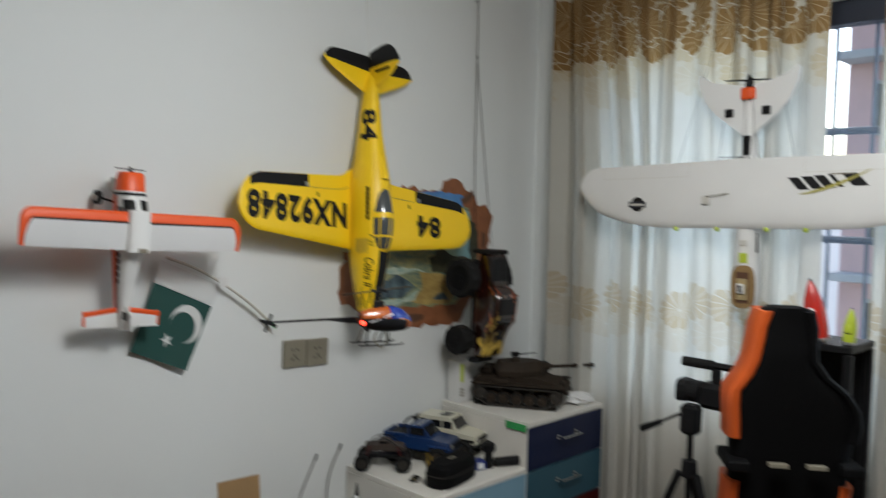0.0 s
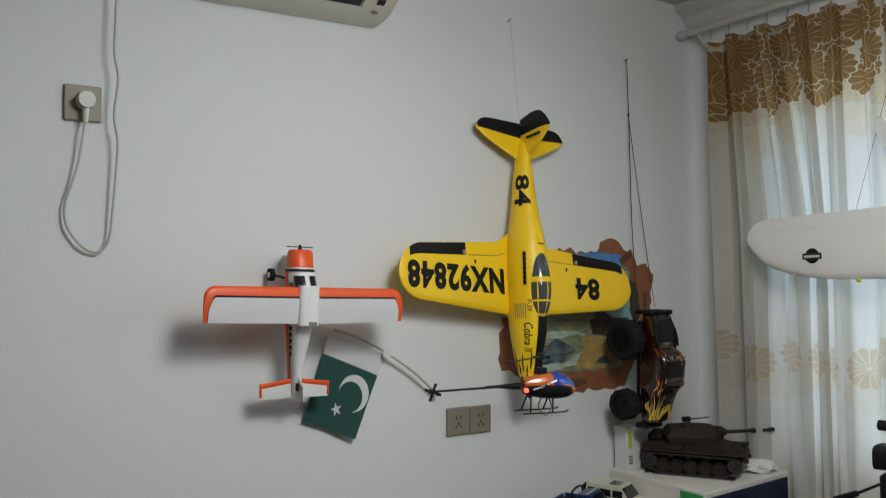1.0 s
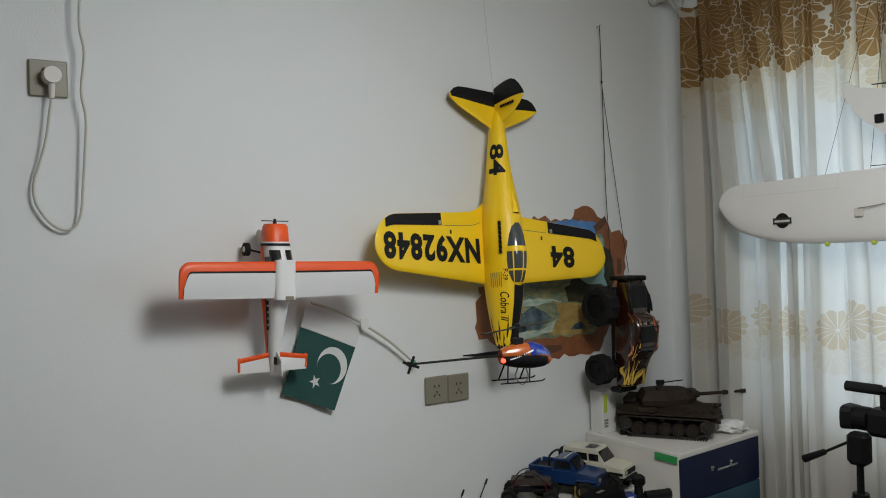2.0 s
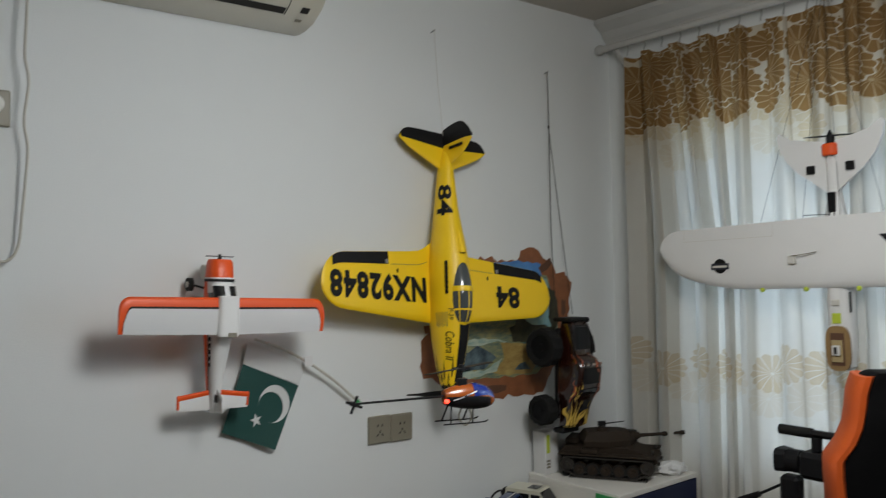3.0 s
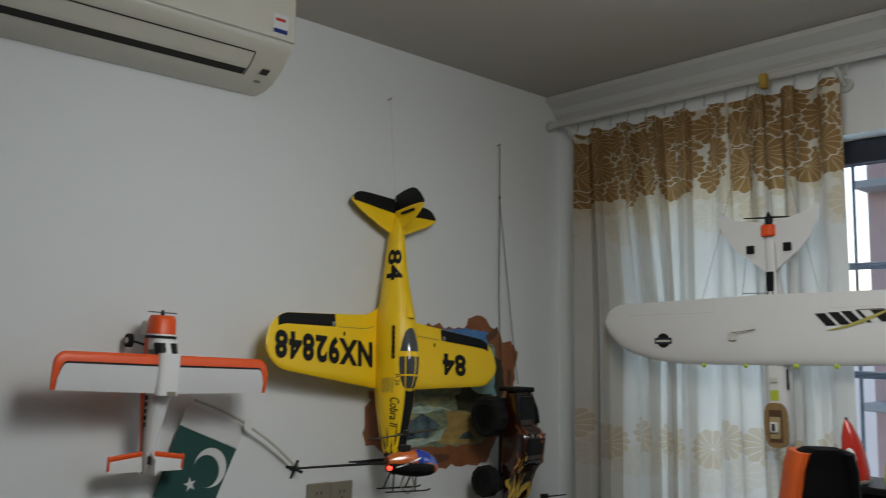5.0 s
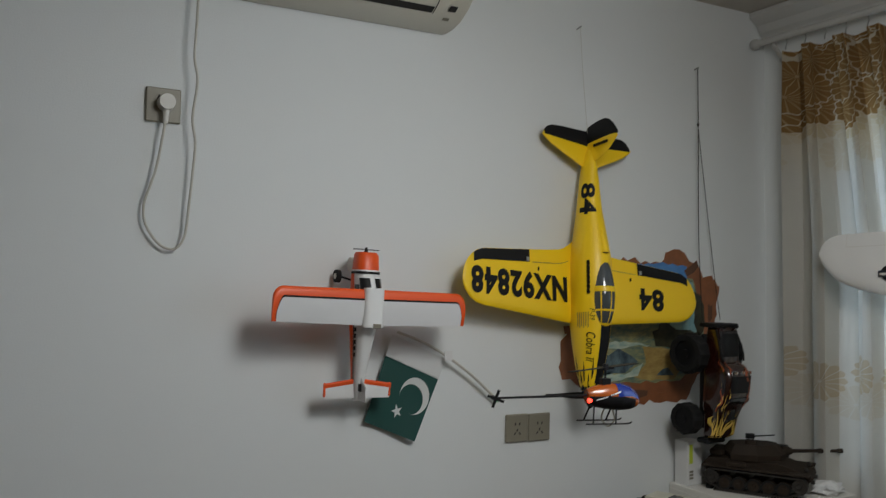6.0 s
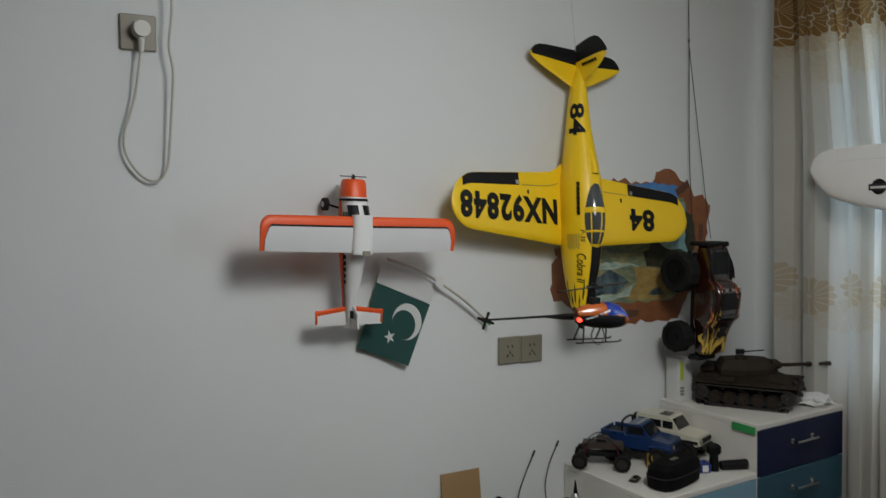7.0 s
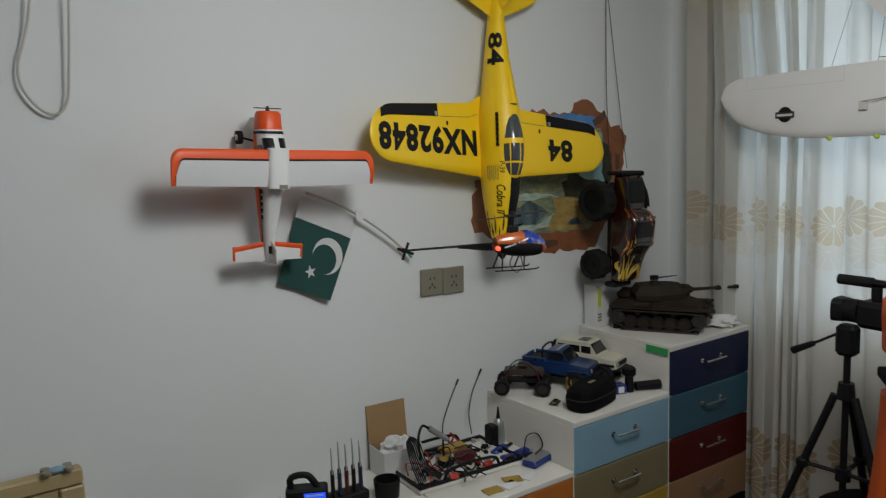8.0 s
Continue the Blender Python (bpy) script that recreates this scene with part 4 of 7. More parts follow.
    for s0, s1 in ((-0.965, -0.06), (0.06, 0.965)):
        curve = lambda e: 0.31 + (0.45 * max(0, (e - 0.9) / 0.065) ** 2.2 if e > 0.9 else 0)
        wing_piece("wing_line", M_DECAL, lambda e: curve(e) - 0.055, 0.9, s0, s1, 0.0018)
        wing_piece("wing_panel", M_GREY_FOAM, curve, 1.0, s0 * 0.995, s1 * 0.995, 0.0026, "dull white wing panel")
    rings = [oval((0, -0.012, z), X, Y, 0.0275, 0.014, 20, 3) for z in (0.032, 0.028, -0.045, -0.072)]
    part("wing_saddle", loft(bmesh.new(), rings), M_WHITE_FOAM, a, smooth=True)
    part("clip", boxes(((-0.004, -0.0285, -0.074), (0.018, -0.024, -0.062)), bevel=0.001), M_PLATE, a)
    # tail
    rings = []
    for k in range(13):
        s = -1 + 2 * k / 12
        rings.append(wing_ring(0.095 * s, 0.06, -0.216 - 0.014 * abs(s), -0.268, 0.008, 8, camber=0))
    part("tailplane", loft(bmesh.new(), rings), M_WHITE_FOAM, a, smooth=True)
    rings = []
    for k in range(13):
        s = -1 + 2 * k / 12
        rings.append(wing_ring(0.097 * s, 0.0585, -0.214 - 0.014 * abs(s), -0.228 - 0.014 * abs(s), 0.0105, 6, camber=0))
    part("tail_edge", loft(bmesh.new(), rings), M_ORANGE, a, "orange tailplane leading edge")
    for s in (-1, 1):
        part("tail_tip", boxes(((s * 0.0935 - 0.003, 0.056, -0.264), (s * 0.0935 + 0.003, 0.064, -0.226)), bevel=0.002), M_ORANGE, a)
    rings = []
    for k in range(6):
        t = k / 5
        rings.append([Vector((p.y, 0.052 - 0.05 * t, p.z)) for p in wing_ring(0, 0, -0.2 - 0.035 * t, -0.272, 0.009, 8, camber=0)])
    part("fin", loft(bmesh.new(), rings), M_WHITE_FOAM, a, smooth=True)
    part("fin_mark", patch(bmesh.new(), lambda u, v: Vector((-0.0075, v, u)), -0.246, -0.226, 0.018, 0.04, 2, 2), M_DECAL, a)
    # undercarriage to the wall
    for sx in (-1, 1):
        part("strut", rod(bmesh.new(), (sx * 0.02, 0.085, 0.05), (sx * 0.05, 0.11, 0.06), 0.003, 0.003, 8), M_BLACK, a)
        bm = rod(bmesh.new(), (sx * 0.054 - 0.006, 0.113, 0.06), (sx * 0.054 + 0.006, 0.113, 0.06), 0.018, 0.018, 18)
        wheel = part("wheel", bm, M_RUBBER, a)
        part("hub", rod(bmesh.new(), (sx * 0.054 - 0.008, 0.113, 0.06), (sx * 0.054 + 0.008, 0.113, 0.06), 0.008, 0.008, 12), M_PLATE_LIGHT, wheel)
    part("nose_strut", rod(bmesh.new(), (-0.01, 0.08, 0.09), (-0.012, 0.115, 0.095), 0.0025, 0.0025, 8), M_STEEL, a)
    part("nose_wheel", rod(bmesh.new(), (-0.018, 0.117, 0.095), (-0.006, 0.117, 0.095), 0.02, 0.02, 16), M_PLATE_LIGHT, a)
    return a


orange_aircraft(pose(0.862, 1.955, 1.537, 0, 3.0, 0) @ Matrix.Diagonal((1.0, 1.0, 0.98, 1)))

# ---- flag on a bent stick ----
def flag():
    f0 = thing("flag", pose(1.012, 2.085, 1.303), "green and white flag with crescent and star on a stick", "flag")
    tl, tr, br, bl = Vector((0.972, 0, 1.432)), Vector((1.148, 0, 1.352)), Vector((1.042, 0, 1.124)), Vector((0.886, 0, 1.194))
    base = Vector((1.0, 0, 1.3))

    def cloth(u, v, lift=0.0):
        p = tl.lerp(tr, u).lerp(bl.lerp(br, u), v) - base
        p.y = -0.004 - 0.005 * math.sin(5 * u + 3 * v) * v - lift
        return p
    part("hoist", patch(bmesh.new(), lambda u, v: cloth(u, v), 0, 1, 0, 0.245, 10, 5), M_CLOTH, f0, "white strip by the stick")
    part("field", patch(bmesh.new(), lambda u, v: cloth(u, v), 0, 1, 0.25, 1.0, 14, 14), M_GREEN, f0, "dark green field")
    # crescent and star in the field; w, h along the cloth
    e0 = (tr - tl).normalized()
    e1 = (bl - tl).normalized()

    def on(pt):
        q = pt + base
        d = Vector((q.x - tl.x, 0, q.z - tl.z))
        u = d.dot(e0) / (tr - tl).length
        v = d.dot(e1) / (bl - tl).length
        return cloth(u, v, 0.002)
    c = Vector((1.045, 0, 1.262)) - base
    R, r = 0.052, 0.043
    ang = radians(215)
    off = Vector((math.cos(ang), 0, math.sin(ang))) * 0.016
    bm = bmesh.new()
    outer, inner = [], []
    half = 2.52
    for k in range(29):
        b = ang + math.pi + (k / 28 - 0.5) * 2 * half
        o = c + Vector((math.cos(b), 0, math.sin(b))) * R
        d = Vector((math.cos(b), 0, math.sin(b)))
        # along the same ray, the inner disc's rim
        t = d.dot(off) + math.sqrt(max(0, d.dot(off) ** 2 - off.length_squared + r * r))
        outer.append(o)
        inner.append(c + d * min(t, R - 0.0002))
    vo, vi = [bm.verts.new(on(p)) for p in outer], [bm.verts.new(on(p)) for p in inner]
    for k in range(28):
        bm.faces.new((vo[k], vo[k + 1], vi[k + 1], vi[k]))
    part("crescent", bm, M_CLOTH, f0)
    bm = bmesh.new()
    sc = Vector((0.985, 0, 1.222)) - base
    pts = []
    for k in range(10):
        b = radians(100 + 36 * k)
        q = 0.02 if k % 2 == 0 else 0.008
        pts.append(bm.verts.new(on(sc + Vector((math.cos(b), 0, math.sin(b))) * q)))
    bm.faces.new(pts)
    part("star", bm, M_CLOTH, f0)
    pts = [Vector(p) - base for p in ((0.982, -0.012, 1.438), (1.06, -0.014, 1.408), (1.143, -0.014, 1.362), (1.23, -0.012, 1.302), (1.31, -0.012, 1.233))]
    pts = [Vector((p.x, q, p.z)) for p, q in zip(pts, (-0.017, -0.018, -0.018, -0.014, -0.01))]
    part("stick", cord(bmesh.new(), pts, 0.004, 10, 5), M_CORD, f0, smooth=True)
    bm = bmesh.new()
    e = pts[-1]
    for k in range(7):
        b = 2 * math.pi * k / 7
        rod(bm, e, e + Vector((0.012 + 0.006 * math.cos(b), 0.004 * math.sin(b) - 0.002, -0.01 + 0.008 * math.sin(b))), 0.0025, 0.0015, 6)
    part("tassel", bm, M_TAPE, f0)
    part("tape", boxes((pts[2] + Vector((-0.012, -0.007, -0.012)), pts[2] + Vector((0.014, -0.0045, 0.016)))), M_PAPER, f0)
    return f0


flag()

# ---- hole-in-the-wall picture sticker ----
def sticker():
    s = thing("wall_sticker", pose(1.925, 2.0985, 1.408), "printed wall sticker of a rocky seascape seen through broken brickwork", "wall sticker")

    def torn(points, rough, seed, step=0.022):
        """The outline with its sides broken into small uneven steps."""
        out = []
        for k, (x0, z0) in enumerate(points):
            x1, z1 = points[(k + 1) % len(points)]
            n = max(1, int(math.hypot(x1 - x0, z1 - z0) / step))
            for j in range(n):
                x, z = x0 + (x1 - x0) * j / n, z0 + (z1 - z0) * j / n
                out.append(Vector((x + rough * noise.noise((x * 40, z * 40, seed)), 0, z + rough * noise.noise((z * 40, x * 40, seed + 7)))))
        return out

    def layer(name, points, level, material, rough=0.012, seed=1, label=""):
        bm = bmesh.new()
        plate(bm, torn(points, rough, seed), Vector((0, 0.001 if level == 0 else -0.0004 * level, 0)), Vector((0, -0.0004 * (level + 1), 0)))
        return part(name, bm, material, s, label)
    layer("brick_border", [(-0.34, -0.13), (-0.33, -0.01), (-0.24, 0.06), (-0.16, 0.225), (-0.06, 0.245), (0.04, 0.24), (0.11, 0.24), (0.14, 0.28), (0.2, 0.287), (0.25, 0.245), (0.29, 0.23),
                           (0.31, 0.19), (0.36, 0.185), (0.405, 0.15), (0.385, 0.08), (0.375, -0.05), (0.34, -0.12), (0.26, -0.2), (0.23, -0.25), (0.08, -0.245), (-0.04, -0.24), (-0.17, -0.215), (-0.27, -0.16)],
          0, M_BRICK, 0.018, 3, "torn border of red-brown bricks")
    layer("seascape", [(-0.28, -0.1), (-0.25, 0.07), (-0.12, 0.215), (0.12, 0.222), (0.19, 0.215), (0.26, 0.175), (0.32, 0.08), (0.315, -0.06), (0.26, -0.13), (0.2, -0.18), (0.06, -0.175), (-0.12, -0.165)],
          1, M_PAINT_SEA, 0.012, 5)
    layer("painted_sky", [(-0.02, 0.23), (0.1, 0.238), (0.235, 0.225), (0.235, 0.12), (-0.02, 0.1)], 2, M_PAINT_SKY, 0.01, 2)
    layer("painted_mist", [(0.19, 0.2), (0.26, 0.165), (0.3, 0.06), (0.29, -0.02), (0.15, -0.01), (0.16, 0.09)], 2, M_PAINT_MIST, 0.01, 4)
    layer("painted_sand", [(0.02, -0.05), (0.1, -0.06), (0.2, -0.08), (0.22, -0.13), (0.17, -0.17), (0.04, -0.165), (-0.02, -0.15), (0.04, -0.11)], 2, M_PAINT_SAND, 0.012, 6)
    layer("painted_cliff", [(0.27, 0.14), (0.31, 0.12), (0.32, 0.03), (0.3, -0.03), (0.27, 0.02)], 3, M_PAINT_CLIFF, 0.014, 8)
    layer("painted_cliff", [(0.07, 0.0), (0.13, 0.03), (0.2, 0.0), (0.3, -0.01), (0.3, -0.09), (0.24, -0.13), (0.16, -0.07), (0.08, -0.05)], 3, M_PAINT_CLIFF, 0.016, 9)
    layer("painted_rock", [(-0.2, -0.08), (-0.16, -0.06), (-0.13, -0.075), (-0.09, -0.05), (-0.05, -0.07), (0.0, -0.1), (-0.06, -0.135), (-0.16, -0.14)], 3, M_PAINT_ROCK, 0.01, 11)
    layer("painted_foam", [(-0.24, -0.1), (-0.17, -0.135), (-0.06, -0.14), (0.03, -0.105), (0.0, -0.15), (-0.1, -0.165), (-0.2, -0.15)], 3, M_PAINT_FOAM, 0.014, 15)
    layer("painted_foam", [(-0.22, -0.035), (-0.1, -0.028), (0.06, -0.045), (-0.06, -0.052), (-0.17, -0.05)], 3, M_PAINT_FOAM, 0.012, 17)
    layer("painted_rock", [(0.09, -0.155), (0.11, -0.135), (0.14, -0.13), (0.17, -0.155)], 3, M_PAINT_ROCK, 0.008, 13)
    rnd = random.Random(5)
    for x, z, w, h, turn in ((0.17, 0.255, 0.045, 0.014, 12), (0.26, 0.218, 0.035, 0.012, -30), (0.35, 0.155, 0.035, 0.014, -14), (0.352, 0.06, 0.014, 0.03, 4), (0.345, -0.04, 0.016, 0.022, -8),
                             (0.19, -0.215, 0.035, 0.011, 6), (0.1, -0.225, 0.04, 0.01, -3), (0.0, -0.21, 0.045, 0.012, 4), (-0.12, -0.2, 0.04, 0.011, -6), (-0.3, -0.09, 0.028, 0.014, 3), (-0.29, 0.02, 0.026, 0.013, -4)):
        bm = bmesh.new()
        plate(bm, [p + Vector((rnd.uniform(-0.004, 0.004), 0, rnd.uniform(-0.003, 0.003))) for p in
                   (Vector((-w, 0, -h)), Vector((0, 0, -h * 1.2)), Vector((w, 0, -h * 0.7)), Vector((w * 0.9, 0, h)), Vector((0.1 * w, 0, h * 0.8)), Vector((-w, 0, h)))], Vector((0, -0.0008, 0)), Vector((0, -0.0016, 0)))
        for v in bm.verts:
            v.co = pose(x, 0, z, 0, turn, 0) @ v.co
        part("brick", bm, M_BRICK_DARK if rnd.random() < 0.35 else M_BRICK, s)
    return s


sticker()

# ---- white pusher aircraft hung in front of the curtain, nose down ----
def white_aircraft(m):
    a = thing("model_aircraft", m, "large white foam pusher aircraft hung nose down by strings", "model aircraft", "model aircraft")
    half = 0.60

    def chord(s):
        le = -0.118 + (0.085 * (max(0, s - 0.42) / 0.58) ** 2.2)
        te = 0.095 - 0.008 * s
        if s > 0.86:
            t = (s - 0.86) / 0.14
            q = 1 - math.sqrt(max(0, 1 - t * t))
            mid = 0.03
            le, te = le + (mid - le) * q, te + (mid - te) * q
        return le, te

    rings = []
    ss = (0, 0.1, 0.25, 0.42, 0.55, 0.68, 0.78, 0.86, 0.89, 0.92, 0.945, 0.965, 0.98, 0.99, 0.998)
    for s in [-q for q in ss[:0:-1]] + list(ss):
        le, te = chord(abs(s))
        rings.append(wing_ring(half * s, -0.006, le, te, 0.034 * (0.35 + 0.65 * min(1, (te - le) / 0.12)), 11, axis="y"))
    wing = part("wing", loft(bmesh.new(), rings), M_WHITE_FOAM, a, smooth=True)

    def top(y, z, lift=0.0016):
        le, te = chord(min(0.98, abs(y) / half))
        return Vector((-0.006 - 0.75 * airfoil((z - le) / (te - le), 0.034) - 0.0008 - lift, y, z))
    # hinge lines of the control surfaces
    for y0, y1 in ((0.18, 0.5), (-0.18, -0.5)):
        part("hinge_line", patch(bmesh.new(), lambda u, v: top(u, v, 0.0008), y0, y1, 0.046, 0.0474, 10, 1), M_PLATE_LIGHT, wing)
        for y in (y0, y1):
            part("hinge_line", patch(bmesh.new(), lambda u, v: top(u, v, 0.0008), y, y + 0.0012, 0.047, 0.088, 1, 4), M_PLATE_LIGHT, wing)
    # round dark badge with a crossbar
    bm = bmesh.new()
    c = [bm.verts.new(top(0.362 + 0.024 * math.cos(2 * math.pi * k / 24), -0.04 + 0.024 * math.sin(2 * math.pi * k / 24))) for k in range(24)]
    bm.faces.new(c)
    part("badge", bm, M_DECAL, wing, "round dark badge")
    part("badge_bar", patch(bmesh.new(), lambda u, v: top(u, v, 0.0025), 0.33, 0.394, -0.051, -0.031, 6, 2), M_FRAME, wing)
    part("badge_print", patch(bmesh.new(), lambda u, v: top(u, v, 0.0033), 0.336, 0.388, -0.045, -0.038, 6, 1), M_PLATE_LIGHT, wing)
    # maker's sign: plain slanted bars and a yellow sweep
    for k, (y, w) in enumerate(((-0.145, 0.03), (-0.185, 0.03), (-0.222, 0.028), (-0.262, 0.012), (-0.3, 0.04))):
        part("sign_bar", patch(bmesh.new(), lambda u, v: top(y - u + (v - 0.02) * 0.9, v, 0.0018), 0, w, -0.004 + 0.002 * k, 0.032 + 0.002 * k, 2, 3), M_DECAL, wing)
    part("sign_sweep", patch(bmesh.new(), lambda u, v: top(-0.17 - 0.19 * u, -0.018 + 0.066 * u ** 1.7 + v * (0.002 + 0.008 * math.sin(math.pi * u)), 0.003), 0, 1, 0, 1, 14, 1), M_SWEEP, wing)
    part("sign_line", patch(bmesh.new(), lambda u, v: top(u, v, 0.0018), -0.25, -0.32, 0.037, 0.0405, 6, 1), M_PLATE, wing)
    # servo and push rod on the wing
    p = top(0.117, -0.03)
    part("servo", boxes((p + Vector((-0.008, -0.012, -0.013)), p + Vector((0.001, 0.012, 0.013))), bevel=0.002), M_PLATE_LIGHT, a)
    part("push_rod", cord(bmesh.new(), [p + Vector((-0.008, 0.0, 0.012)), p + Vector((-0.009, -0.03, 0.014)), p + Vector((-0.004, -0.075, 0.02))], 0.0016, 6, 3), M_PLATE, a)
    for y in (0.225, 0.085, -0.07, -0.185):
        le = chord(abs(y) / half)[0]
        part("foam_dot", ball(bmesh.new(), (-0.008, y, le - 0.002), 0.008, 0.008, 0.008, 10, 7), M_LIME, a)
    # fuselage
    secs = [(-0.36, 0.022, 0.02), (-0.35, 0.032, 0.028), (-0.3, 0.037, 0.034), (-0.2, 0.037, 0.036), (-0.1, 0.036, 0.036), (0.05, 0.034, 0.034), (0.1, 0.028, 0.028), (0.17, 0.017, 0.02), (0.29, 0.016, 0.018), (0.31, 0.014, 0.016)]
    part("fuselage", loft(bmesh.new(), [oval((0, 0, z), Y, X, rx, ry, 22, 2.6) for z, rx, ry in secs]), M_WHITE_FOAM, a, smooth=True)
    # open battery hatch with plywood tray
    bm = bmesh.new()
    loft(bm, [oval((x, 0.0, -0.295), Y, Z, 0.036, 0.066, 24, 3.2) for x in (-0.040, -0.032)])
    hatch = part("battery_bay", bm, M_PLY, a, "open plywood battery bay")
    part("bay_floor", boxes(((-0.0415, -0.02, -0.345), (-0.0405, 0.02, -0.25))), M_BRICK_DARK, hatch)
    part("bay_tray", boxes(((-0.047, -0.016, -0.335), (-0.0418, 0.016, -0.27)), bevel=0.0015), M_PINE, hatch)
    part("receiver", boxes(((-0.056, -0.011, -0.315), (-0.0472, 0.012, -0.285)), bevel=0.002), M_PAPER, hatch)
    part("receiver_chip", boxes(((-0.0575, -0.004, -0.31), (-0.0563, 0.005, -0.29))), M_HOLE, hatch)
    part("warning_label", boxes(((-0.0375, -0.013, -0.222), (-0.0365, 0.013, -0.192))), M_LIME, a, "yellow-green sticker")
    part("latch", boxes(((-0.041, -0.012, -0.17), (-0.036, 0.012, -0.152)), bevel=0.002), M_PLATE_LIGHT, a)
    part("side_slot", boxes(((-0.03, -0.0385, -0.19), (-0.02, -0.036, -0.13))), M_HOLE, a)
    # speed controller, tail boom clamp
    part("speed_controller", boxes(((-0.031, -0.011, 0.105), (-0.0185, 0.011, 0.165)), bevel=0.002), M_PLASTIC, a)
    for y in (-0.006, 0.006):
        part("wire", cord(bmesh.new(), [(-0.026, y, 0.106), (-0.03, y * 1.4, 0.09), (-0.028, y * 0.8, 0.078)], 0.0018, 6, 3), M_BLACK, a)
    part("antenna", rod(bmesh.new(), (-0.028, 0.008, 0.1), (-0.03, 0.085, 0.103), 0.0012, 0.0012, 6), M_BLACK, a)
    # v-tail
    for s in (-1, 1):
        bm = bmesh.new()
        pts = [(0.016, 0.165), (0.05, 0.19), (0.105, 0.228), (0.145, 0.268), (0.17, 0.315), (0.176, 0.352), (0.168, 0.362), (0.13, 0.338), (0.08, 0.328), (0.016, 0.318)]
        plate(bm, [Vector((-0.012 - 0.05 * y, s * y * 0.9, z)) for y, z in pts], Vector((-0.005, 0, 0)), Vector((0.005, 0, 0)))
        t = part("tail_fin", bm, M_WHITE_FOAM, a)
        part("tail_servo", boxes(((-0.03, s * 0.058 - 0.012, 0.225), (-0.0185, s * 0.058 + 0.012, 0.25)), bevel=0.002), M_PLASTIC, t)
    part("motor_mount", loft(bmesh.new(), [oval((-0.012, 0, z), Y, X, r, r, 18, 3) for z, r in ((0.275, 0.021), (0.28, 0.023), (0.305, 0.023), (0.31, 0.02))]), M_ORANGE, a, "orange motor mount")
    part("motor", rod(bmesh.new(), (-0.012, 0, 0.31), (-0.012, 0, 0.333), 0.012, 0.012, 16), M_BLACK, a)
    part("spinner", rod(bmesh.new(), (-0.012, 0, 0.333), (-0.012, 0, 0.352), 0.011, 0.002, 14), M_BLACK, a)
    for s in (-1, 1):
        rings = [oval((-0.012, s * (0.006 + 0.072 * t), 0.334 + 0.006 * s * t), X, Z, 0.005 + 0.007 * math.sin(math.pi * min(1, 0.2 + t * 0.75)), 0.003 - 0.0015 * t, 8) for t in (0, 0.25, 0.5, 0.75, 1)]
        part("propeller_blade", loft(bmesh.new(), rings), M_BLACK, a)
    # the wing lies over the fuselage, on the room's side
    for o in a.children:
        if not o.name.startswith(("wing", "servo", "push_rod", "foam_dot")):
            o.location.x += 0.03
    return a


white_aircraft(pose(2.385, 1.125, 1.663, -1.6, 0, 0))
strings = thing("hanging_strings", pose(2.44, 1.15, 2.445), "thin dark strings and a yellow-green clip holding the white aircraft", "string")
part("clip", boxes(((-0.02, -0.012, -0.03), (0.004, 0.013, 0.02)), bevel=0.004), M_MUSTARD, strings)
for y, z in ((0.21, -0.71), (0.07, -0.70), (-0.045, -0.69), (-0.165, -0.68)):
    part("string", rod(bmesh.new(), (-0.025, y * 0.06, -0.02), (-0.048, y, z), 0.0007, 0.0007, 5), M_DECAL, strings)

# ---- stunt truck hung on the wall by a cord ----
def wheel_set(parent, centre, axis, r, w, spokes=6, rubber=M_RUBBER, rim=M_PLASTIC):
    """A knobbly tyre with a rim."""
    c, ax = Vector(centre), Vector(axis).normalized()
    bm = bmesh.new()
    u = ax.orthogonal().normalized()
    v = ax.cross(u)
    prof = [(-0.5, 0.62), (-0.5, 0.88), (-0.36, 1.0), (0.36, 1.0), (0.5, 0.88), (0.5, 0.62)]
    n = 24
    rings = []
    for k in range(n):
        b = 2 * math.pi * k / n
        bumpy = 1.0 if k % 2 else 0.93
        rings.append([bm.verts.new(c + ax * (q * w) + (u * math.cos(b) + v * math.sin(b)) * (r * p * (bumpy if p > 0.9 else 1))) for q, p in prof])
    for k in range(n):
        a, b = rings[k], rings[(k + 1) % n]
        for j in range(len(prof) - 1):
            bm.faces.new((a[j], a[j + 1], b[j + 1], b[j]))
        bm.faces.new((a[-1], a[0], b[0], b[-1]))
    whl = part("wheel", bm, rubber, parent)
    bm = rod(bmesh.new(), c - ax * w * 0.36, c + ax * w * 0.36, r * 0.62, r * 0.62, 16)
    rod(bm, c - ax * w * 0.44, c + ax * w * 0.44, r * 0.2, r * 0.2, 10)
    part("rim", bm, rim, whl)
    return whl


